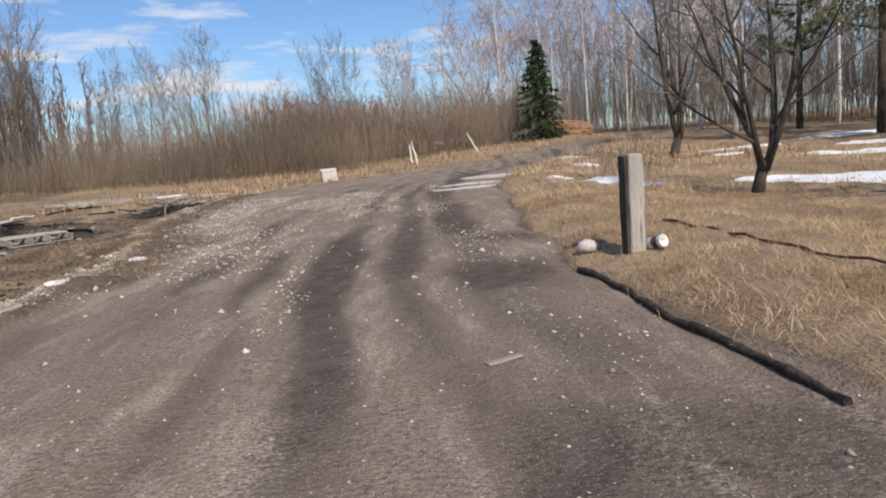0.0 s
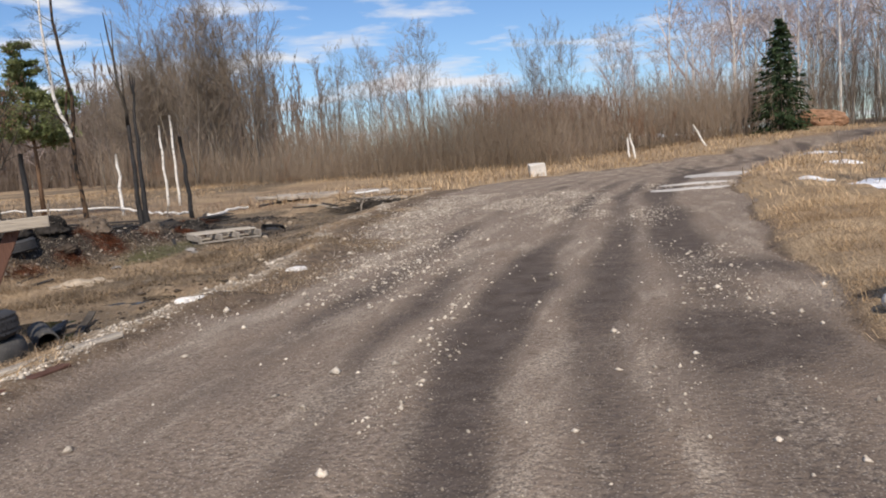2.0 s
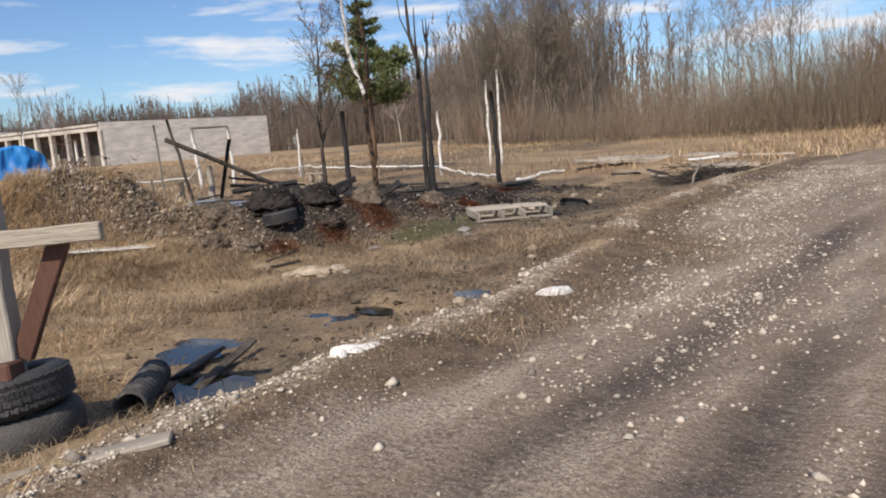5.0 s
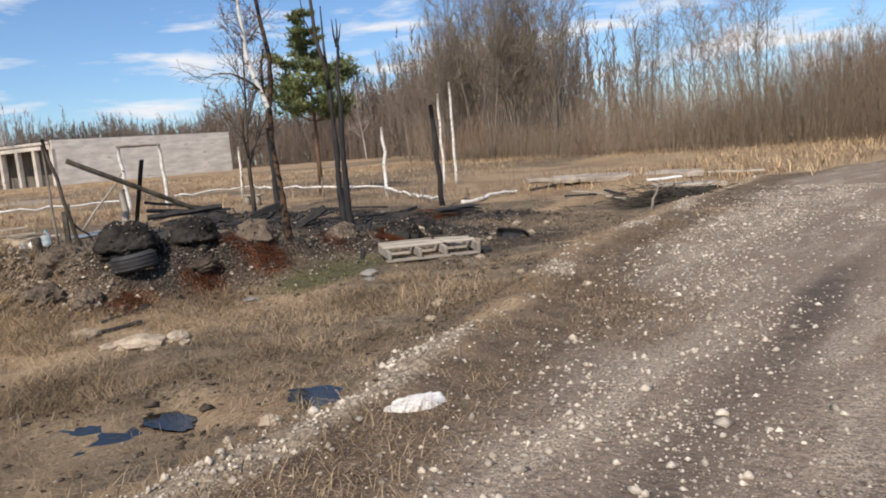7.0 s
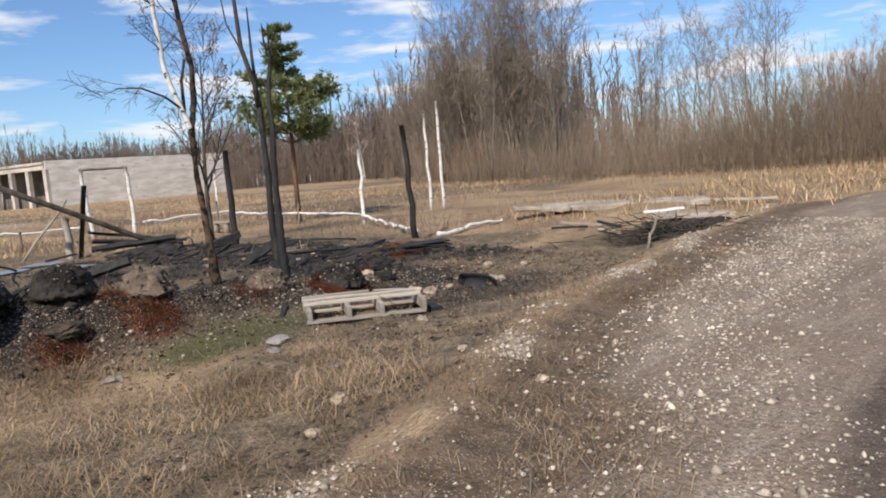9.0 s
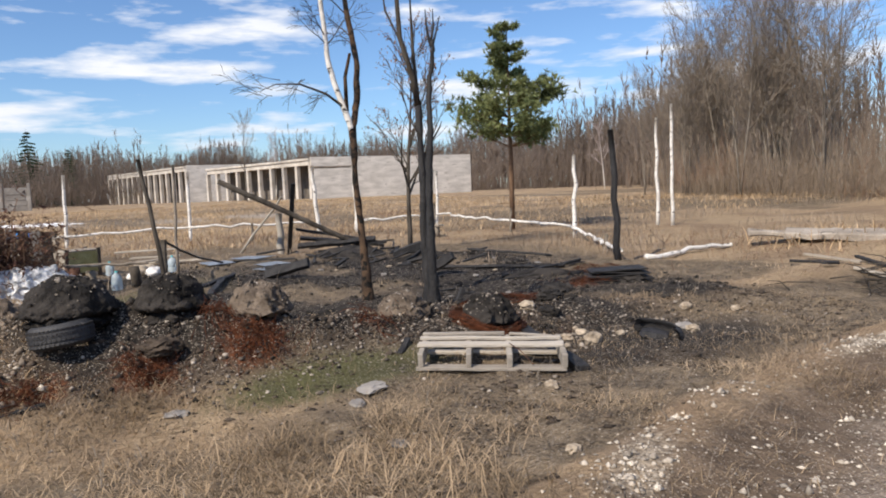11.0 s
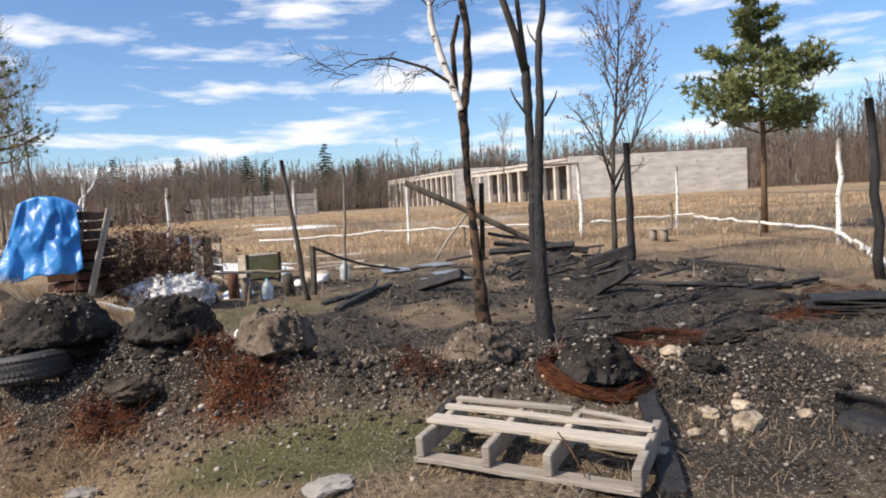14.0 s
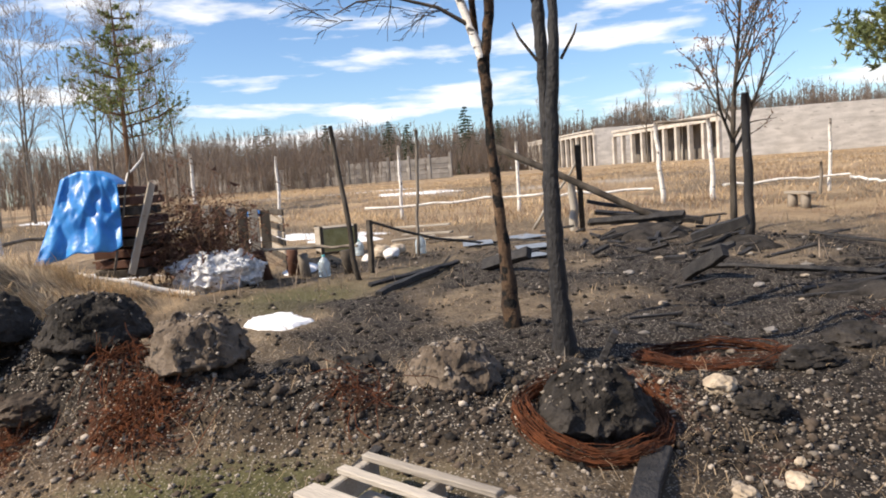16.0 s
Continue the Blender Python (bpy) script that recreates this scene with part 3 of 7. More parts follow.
def scatter(base_v, base_f, pos, size, rng, squash=0.7):
    """Copies of a small solid, each turned and stretched, as arrays."""
    n, k = len(pos), len(base_v)
    a = rng.random(n) * 2 * np.pi
    s = size[:, None] * rng.uniform(0.65, 1.35, (n, 3)) * np.array([1, 1, squash])
    v = base_v[None] * s[:, None] * (1 + rng.uniform(-0.38, 0.38, (n, k, 1)))
    c, sn = np.cos(a)[:, None], np.sin(a)[:, None]
    v = np.stack([v[..., 0] * c - v[..., 1] * sn, v[..., 0] * sn + v[..., 1] * c, v[..., 2]], -1) + pos[:, None]
    f = base_f[None] + (np.arange(n) * k)[:, None, None]
    return v.reshape(-1, 3), f.reshape(-1, base_f.shape[1])


def ico(sub):
    bm = bmesh.new()
    bmesh.ops.create_icosphere(bm, subdivisions=sub, radius=1)
    v = np.array([x.co for x in bm.verts]); f = np.array([[l.index for l in p.verts] for p in bm.faces])
    bm.free()
    return v, f


OCT_V = np.array([(1, 0, 0), (0, 1, 0), (-1, 0, 0), (0, -1, 0), (0, 0, 1), (0, 0, -1)], float)
OCT_F = np.array([(0, 1, 4), (1, 2, 4), (2, 3, 4), (3, 0, 4), (1, 0, 5), (2, 1, 5), (3, 2, 5), (0, 3, 5)])

# ---- ground: one sheet to the horizon ----


def lines(lo, hi, d, reach, growth=1.13):
    core = list(np.arange(lo, hi, d))
    s, out = d, []
    v = hi
    while v < reach:
        s *= growth
        v += s
        out.append(v)
    s, low = d, []
    v = lo
    while v > -reach:
        s *= growth
        v -= s
        low.append(v)
    return np.array(low[::-1] + core + out)


def ground_material():
    m = bpy.data.materials.new("ground_cover")
    m.use_nodes = True
    nt = m.node_tree
    N, L = nt.nodes.new, nt.links.new
    b = nt.nodes["Principled BSDF"]
    geo = N("ShaderNodeNewGeometry")

    def tex(scale, detail=4, rough=0.55):
        n = N("ShaderNodeTexNoise")
        n.inputs["Scale"].default_value, n.inputs["Detail"].default_value, n.inputs["Roughness"].default_value = scale, detail, rough
        L(geo.outputs["Position"], n.inputs["Vector"])
        return n.outputs[0]

    def ramp(v, lo, hi, c1, c2):
        r = N("ShaderNodeValToRGB")
        r.color_ramp.elements[0].position, r.color_ramp.elements[1].position = lo, hi
        r.color_ramp.elements[0].color, r.color_ramp.elements[1].color = (*c1, 1), (*c2, 1)
        L(v, r.inputs[0])
        return r.outputs[0]

    def mix(f, a, c):
        x = N("ShaderNodeMix"); x.data_type = "RGBA"
        L(f, x.inputs["Factor"]); L(a, x.inputs["A"]); L(c, x.inputs["B"])
        return x.outputs["Result"]

    def chan(name):
        a = N("ShaderNodeVertexColor"); a.layer_name = name
        s = N("ShaderNodeSeparateColor"); L(a.outputs["Color"], s.inputs[0])
        return s.outputs[0], s.outputs[1], s.outputs[2]

    road, rut, ridge = chan("cover_road")
    grass, burnt, rust = chan("cover_field")
    wet, moss, track = chan("cover_damp")
    broad, mid, fine, tiny = tex(0.9), tex(5, 5), tex(28, 5), tex(110, 3)

    def edge(mask, amount=0.5):
        """A mask with a ragged, grainy border."""
        a = N("ShaderNodeMath"); a.operation = "MULTIPLY_ADD"
        L(fine, a.inputs[0]); a.inputs[1].default_value = amount; a.inputs[2].default_value = -amount * 0.5
        s = N("ShaderNodeMath"); s.operation = "ADD"; s.use_clamp = True
        L(a.outputs[0], s.inputs[0]); L(mask, s.inputs[1])
        mr = N("ShaderNodeMapRange"); mr.interpolation_type = "SMOOTHSTEP"
        mr.inputs["From Min"].default_value, mr.inputs["From Max"].default_value = 0.22, 0.78
        L(s.outputs[0], mr.inputs["Value"])
        return mr.outputs[0]

    soil = ramp(mid, 0.3, 0.7, (0.085, 0.062, 0.044), (0.19, 0.14, 0.098))
    def fibre(turn, sx, sy):
        """Long thin strands lying in one direction, bent by a broad warp."""
        mp = N("ShaderNodeMapping")
        mp.inputs["Rotation"].default_value, mp.inputs["Scale"].default_value = (0, 0, turn), (sx, sy, 6)
        L(geo.outputs["Position"], mp.inputs[0])
        n = N("ShaderNodeTexNoise")
        n.inputs["Scale"].default_value, n.inputs["Detail"].default_value, n.inputs["Distortion"].default_value = 1.0, 3, 1.6
        L(mp.outputs[0], n.inputs["Vector"])
        return n.outputs[0]

    strands = N("ShaderNodeMath"); strands.operation = "MAXIMUM"
    L(fibre(0.5, 70, 9), strands.inputs[0]); L(fibre(1.9, 60, 8), strands.inputs[1])
    straw = ramp(strands.outputs[0], 0.42, 0.70, (0.215, 0.15, 0.088), (0.60, 0.46, 0.30))
    straw = mix(ramp(broad, 0.42, 0.66, (0, 0, 0), (0.6, 0.6, 0.6)), straw, ramp(mid, 0.3, 0.7, (0.19, 0.135, 0.082), (0.34, 0.25, 0.16)))
    vast = tex(0.22, 7, 0.7)
    straw = mix(ramp(vast, 0.47, 0.58, (0, 0, 0), (0.58, 0.58, 0.58)), straw, ramp(fine, 0.3, 0.7, (0.125, 0.082, 0.056), (0.29, 0.205, 0.14)))
    col = mix(edge(grass, 0.6), soil, straw)
    grit = ramp(fine, 0.34, 0.70, (0.14, 0.11, 0.086), (0.36, 0.29, 0.23))
    grit = mix(ramp(broad, 0.40, 0.66, (0, 0, 0), (0.55, 0.55, 0.55)), grit, ramp(mid, 0.3, 0.7, (0.175, 0.13, 0.095), (0.28, 0.213, 0.16)))
    streak = N("ShaderNodeMapping")
    streak.inputs["Scale"].default_value = (2.4, 0.55, 1)
    L(geo.outputs["Position"], streak.inputs[0])
    patch_n = N("ShaderNodeTexNoise")
    patch_n.inputs["Scale"].default_value, patch_n.inputs["Detail"].default_value, patch_n.inputs["Roughness"].default_value = 1.0, 7, 0.68
    L(streak.outputs[0], patch_n.inputs["Vector"])
    patchy = patch_n.outputs[0]
    grit = mix(ramp(patchy, 0.50, 0.60, (0, 0, 0), (0.85, 0.85, 0.85)), grit, ramp(tex(60, 4, 0.7), 0.38, 0.64, (0.15, 0.12, 0.094), (0.58, 0.49, 0.39)))
    col = mix(edge(road, 0.4), col, grit)
    mud = ramp(mid, 0.3, 0.7, (0.076, 0.060, 0.050), (0.135, 0.109, 0.092))
    col = mix(edge(rut, 1.0), col, mud)
    col = mix(edge(ridge, 0.7), col, ramp(fine, 0.35, 0.68, (0.19, 0.152, 0.113), (0.47, 0.395, 0.30)))
    col = mix(edge(track, 0.4), col, ramp(mid, 0.3, 0.7, (0.30, 0.255, 0.205), (0.42, 0.365, 0.30)))
    damp = ramp(fine, 0.36, 0.66, (0.056, 0.043, 0.030), (0.19, 0.147, 0.102))
    damp = mix(ramp(tex(2.6, 6, 0.7), 0.44, 0.60, (0, 0, 0), (0.75, 0.75, 0.75)), damp, ramp(strands.outputs[0], 0.42, 0.72, (0.11, 0.082, 0.053), (0.44, 0.345, 0.235)))
    col = mix(edge(wet, 0.8), col, damp)
    col = mix(edge(moss, 0.8), col, ramp(fine, 0.3, 0.7, (0.058, 0.058, 0.026), (0.13, 0.125, 0.058)))
    ash = ramp(fine, 0.35, 0.75, (0.011, 0.010, 0.009), (0.070, 0.058, 0.048))
    col = mix(edge(burnt, 0.9), col, ash)
    col = mix(edge(rust, 0.9), col, ramp(fine, 0.3, 0.7, (0.05, 0.019, 0.010), (0.16, 0.056, 0.024)))
    # pale chips of stone pressed into road, edge and banks
    vor = N("ShaderNodeTexVoronoi"); vor.inputs["Scale"].default_value = 62
    L(geo.outputs["Position"], vor.inputs["Vector"])
    chip = N("ShaderNodeMapRange")
    chip.inputs["From Min"].default_value, chip.inputs["From Max"].default_value = 0.36, 0.27
    L(vor.outputs["Distance"], chip.inputs["Value"])
    some = N("ShaderNodeSeparateColor"); L(vor.outputs["Color"], some.inputs[0])
    gate = N("ShaderNodeMath"); gate.operation = "GREATER_THAN"; gate.inputs[1].default_value = 0.52
    L(some.outputs[0], gate.inputs[0])
    off = N("ShaderNodeMath"); off.operation = "MULTIPLY"; L(chip.outputs[0], off.inputs[0]); L(gate.outputs[0], off.inputs[1])
    where = N("ShaderNodeMath"); where.operation = "MULTIPLY_ADD"; where.use_clamp = True
    L(grass, where.inputs[0]); where.inputs[1].default_value = -0.9; where.inputs[2].default_value = 0.75
    bare = N("ShaderNodeMath"); bare.operation = "MULTIPLY_ADD"; bare.use_clamp = True
    L(rut, bare.inputs[0]); bare.inputs[1].default_value = -0.6; L(where.outputs[0], bare.inputs[2])
    on = N("ShaderNodeMath"); on.operation = "MULTIPLY"; L(off.outputs[0], on.inputs[0]); L(bare.outputs[0], on.inputs[1])
    col = mix(on.outputs[0], col, ramp(tiny, 0.3, 0.7, (0.36, 0.32, 0.27), (0.60, 0.54, 0.46)))
    hsv = N("ShaderNodeHueSaturation")
    mr = N("ShaderNodeMapRange"); mr.inputs["To Min"].default_value, mr.inputs["To Max"].default_value = 0.72, 1.28
    L(tiny, mr.inputs["Value"]); L(mr.outputs[0], hsv.inputs["Value"]); L(col, hsv.inputs["Color"])
    L(hsv.outputs[0], b.inputs["Base Color"])
    b.inputs["Roughness"].default_value, b.inputs["Specular IOR Level"].default_value = 0.92, 0.15
    b1, b2 = N("ShaderNodeBump"), N("ShaderNodeBump")
    b1.inputs["Strength"].default_value, b1.inputs["Distance"].default_value = 0.65, 0.05
    b2.inputs["Strength"].default_value, b2.inputs["Distance"].default_value = 0.7, 0.012
    rough_h = N("ShaderNodeMath"); rough_h.operation = "MULTIPLY_ADD"
    L(strands.outputs[0], rough_h.inputs[0]); L(grass, rough_h.inputs[1]); L(fine, rough_h.inputs[2])
    L(rough_h.outputs[0], b1.inputs["Height"]); L(tiny, b2.inputs["Height"])
    L(b1.outputs[0], b2.inputs["Normal"]); L(b2.outputs[0], b.inputs["Normal"])
    return m


def build_ground():
    xs, ys = lines(-12.5, 4.0, 0.075, 2500), lines(1.0, 20.0, 0.075, 2500)
    X, Y = np.meshgrid(xs, ys)
    x, y = X.ravel(), Y.ravel()
    v = np.stack([x, y, land(x, y)], -1)
    nx, ny = len(xs), len(ys)
    i, j = np.meshgrid(np.arange(nx - 1), np.arange(ny - 1))
    a = (j * nx + i).ravel()
    f = np.stack([a, a + 1, a + nx + 1, a + nx], -1)
    me = mesh_of("ground", v, f, ground_material(), True)
    road, rut, ridge, grass, burnt, rust, wet, moss, track = covers(x, y)
    one = np.ones_like(x)
    for name, c in (("cover_road", (road, rut, ridge)), ("cover_field", (grass, burnt, rust)), ("cover_damp", (wet, moss, track))):
        at = me.color_attributes.new(name, "FLOAT_COLOR", "POINT")
        at.data.foreach_set("color", np.stack([*c, one], -1).astype(np.float32).ravel())
    tagged(new("ground", me), "rough open ground with a gravel road, dry grass and burnt soil", "ground", kind="structure")


build_ground()

# ---- woods ----
FORK = dict(levels=5, count=(7, 6, 5, 3), start=(0.10, 0.2, 0.2, 0.2), angle=(40, 36, 38, 38), ratio=(0.62, 0.5, 0.42, 0.5), wob=(0.07, 0.10, 0.14, 0.16, 0.16), up=(0.03, 0.07, 0.05, 0.03, 0.0), taper=0.85, rmin=0.006)
BIRCH = dict(levels=4, count=(14, 8, 8), start=(0.32, 0.25, 0.15), angle=(36, 40, 40), ratio=(0.34, 0.5, 0.55), wob=(0.035, 0.08, 0.14, 0.2), up=(0.03, 0.05, -0.02, -0.14), taper=0.9, rmin=0.011)
FOREST = dict(levels=4, count=(13, 8, 7), start=(0.3, 0.25, 0.15), angle=(30, 36, 38), ratio=(0.36, 0.48, 0.5), wob=(0.03, 0.08, 0.12, 0.16), up=(0.03, 0.07, 0.05, 0.02), taper=0.9, rmin=0.009)


def bare_tree(name, x, y, height, r, spec, seed, bark, twig, stems=1, spread=0.35, label="", category="tree", group="", upto=1, turn=0, bole=None):
    rng = np.random.default_rng(seed)
    ob = thing(name, x, y, None, turn, label, category, group)
    paths = []
    foot = np.zeros(3) if bole is None else np.array(bole, float)
    if bole is not None:
        paths.append((0, [(0, 0, -0.15), foot * 0.5, foot, foot * 1.15], (r * 1.7, r * 1.35, r * 1.35, r * 0.9), 10))
    for s in range(stems):
        a = 2 * math.pi * (s + rng.random() * 0.6) / stems
        k = spread if stems > 1 else 0.0
        d = np.array([math.cos(a) * k, math.sin(a) * k, 1.0])
        grow(paths, rng, foot + (0.6 * r * math.cos(a) * (stems > 1), 0.6 * r * math.sin(a) * (stems > 1), -0.15), d / np.linalg.norm(d), height * rng.uniform(0.85, 1.05), r * rng.uniform(0.75, 1), 0, spec)
    split_tree(ob, paths, bark, twig, upto, spec is not FORK)
    return ob


def repeat(ob, places, rng):
    """Further copies of a thing on the ground at (x, y, scale)."""
    base = ob.matrix_basis.copy()
    for x, y, s in places:
        c = copy_thing(ob, pose(x, y, gz(x, y), 0, 0, rng.uniform(0, 360)))
        c.scale = (s, s, s * rng.uniform(0.92, 1.1))


def along(points, n, rng, spread, gap=0.0):
    p = np.array(points, float)
    seg = np.r_[0, np.cumsum(np.linalg.norm(np.diff(p, axis=0), axis=1))]
    t = np.sort(rng.random(n)) * seg[-1]
    x, y = np.interp(t, seg, p[:, 0]), np.interp(t, seg, p[:, 1])
    return np.stack([x, y], -1) + rng.normal(0, spread, (n, 2))


def stems_stuff(name, spots, heights, mat, rng, twigs=14, lean=0.14, width=0.016, label="", category="", bush=0.5):
    """Thin upright stems, each with many finer twigs, all in one mesh: brush and far woods."""
    n = len(spots)
    root = np.c_[spots, land(spots[:, 0], spots[:, 1]) - 0.05]
    d = np.c_[rng.normal(0, lean, (n, 2)), np.ones(n)]
    d /= np.linalg.norm(d, axis=1)[:, None]
    tip = root + d * heights[:, None]
    side_a = rng.random(n) * np.pi
    tri = []

    def slivers(p, q, w):
        a = rng.random(len(p)) * np.pi
        s = np.stack([np.cos(a), np.sin(a), 0 * a], -1) * (w * 0.5)[:, None]
        s2 = np.stack([-np.sin(a), np.cos(a), 0 * a], -1) * (w * 0.5)[:, None]
        tri.append(np.stack([p - s, p + s, q], 1))
        tri.append(np.stack([p - s2, p + s2, q], 1))
    heights = heights * (1 + 0.28 * fbm(spots[:, 0], spots[:, 1], 0.09, 2, 71))
    tip = root + d * heights[:, None]
    slivers(root, tip - d * (0.10 * heights)[:, None], np.full(n, width * 1.15) * (0.5 + heights / heights.mean() * 0.5))
    k = np.repeat(np.arange(n), twigs)
    f = rng.uniform(0.12, 0.98, len(k)) ** bush
    p = root[k] + d[k] * (heights[k] * f)[:, None]
    dd = d[k] + np.c_[rng.normal(0, 0.42, (len(k), 2)), np.zeros(len(k))]
    dd /= np.linalg.norm(dd, axis=1)[:, None]
    q = p + dd * (heights[k] * rng.uniform(0.10, 0.30, len(k)) * (1.15 - 0.82 * f))[:, None]
    a = rng.random(len(k)) * np.pi
    s = np.stack([np.cos(a), np.sin(a), 0 * a], -1) * (width * 0.5 * rng.uniform(0.6, 1.2, len(k)))[:, None]
    tri.append(np.stack([p - s, p + s, q], 1))
    v = np.concatenate(tri).reshape(-1, 3)
    me = mesh_of(name, v, np.arange(len(v)).reshape(-1, 3), mat)
    return tagged(new(name, me), label, category, kind="stuff")


def spruce(name, x, y, h, seed, label, group="", dense=1.0):
    rng = np.random.default_rng(seed)
    ob = thing(name, x, y, None, 0, label, "spruce tree", group)
    part("trunk", tubes("trunk", [([(0, 0, -0.1), (0, 0, h * 0.5), (0, 0, h)], (h * 0.016, h * 0.01, 0.01), 7)], "bark_dark"), None, ob)
    tri = []
    levels = int(34 * dense)
    for i in range(levels):
        f = i / levels
        z = h * (0.05 + 0.93 * f)
        reach = h * 0.275 * (1 - f) ** 0.8 + 0.12
        for b in range(int(11 - 5 * f)):
            a = rng.random() * 2 * np.pi
            L = reach * rng.uniform(0.7, 1.15)
            m = 24
            t = rng.uniform(0.1, 1, m)
            px, pz = L * t, z - 0.32 * L * t + 0.10 * L * t * t
            wid = 0.34 * L * (1 - t) + 0.12
            off = rng.normal(0, 1, m) * wid * 0.5
            p = np.stack([px * math.cos(a) - off * math.sin(a), px * math.sin(a) + off * math.cos(a), pz], -1)
            q = p + np.stack([math.cos(a) * 0.16 + rng.normal(0, .09, m), math.sin(a) * 0.16 + rng.normal(0, .09, m), rng.normal(-0.12, .08, m)], -1) * (0.6 + 0.12 * h / 2)
            s = rng.normal(0, 1, (m, 3)) * 0.045 * (h / 9 + 0.3)
            tri.append(np.stack([p - s, p + s, q], 1))
    v = np.concatenate(tri).reshape(-1, 3)
    part("crown", mesh_of("crown", v, np.arange(len(v)).reshape(-1, 3), "needle_dark"), None, ob)
    return ob


def pine(name, x, y, h, seed, label, first=0.3, reach=0.24, gaps=0.5, lean=(0, 0), tufts=26, sizes=1.0, dead=0, group="", mat="needle", trunk_r=0.014, bark="bark_pine"):
    rng = np.random.default_rng(seed)
    ob = thing(name, x, y, None, 0, label, "pine tree", group)
    top = np.array([lean[0], lean[1], h])
    paths = [([(0, 0, -0.1), top * 0.33 + (0.04, 0, 0), top * 0.66, top], (h * trunk_r, h * trunk_r * 0.8, h * trunk_r * 0.5, 0.012), 8)]
    tri = []
    whorls = 13
    for i in range(whorls):
        f = first + (1 - first) * (i + rng.random() * 0.5) / whorls
        base = top * f
        for b in range(rng.integers(3, 6)):
            if rng.random() > 0.55 + gaps * 0.5:
                continue
            a = rng.random() * 2 * np.pi
            L = h * reach * (0.12 + 0.95 * (1 - f) / (1 - first)) * rng.uniform(0.6, 1.2)
            d = np.array([math.cos(a), math.sin(a), rng.uniform(0.05, 0.4)])
            pts = [base, base + d * L * 0.55, base + d * L + np.array([0, 0, 0.16 * L])]
            paths.append((pts, (h * 0.0045, h * 0.003, 0.006), 4))
            for c in range(int(tufts * (0.5 + L / (h * reach)))):
                t = rng.uniform(0.35, 1.05)
                p = base + d * L * t + np.array([0, 0, 0.16 * L * t * t]) + rng.normal(0, 0.13, 3) * L * np.array([1, 1, 0.4])
                m = 9
                e = rng.normal(0, 1, (m, 3)) + np.array([d[0] * 0.6, d[1] * 0.6, 0.55])
                e /= np.linalg.norm(e, axis=1)[:, None]
                q = p + e * (0.17 * sizes * rng.uniform(0.7, 1.2, m))[:, None]
                s = rng.normal(0, 1, (m, 3)) * 0.017 * sizes
                tri.append(np.stack([p - s, p + s, q], 1))
    for k in range(dead):
        a, f = rng.random() * 2 * np.pi, rng.uniform(0.12, first)
        d = np.array([math.cos(a), math.sin(a), rng.uniform(-0.1, 0.2)])
        paths.append(([top * f, top * f + d * h * 0.05, top * f + d * h * 0.1], (0.012, 0.008, 0.005), 3))
    part("trunk", tubes("trunk", paths, bark), None, ob)
    v = np.concatenate(tri).reshape(-1, 3)
    part("crown", mesh_of("crown", v, np.arange(len(v)).reshape(-1, 3), mat), None, ob)
    return ob


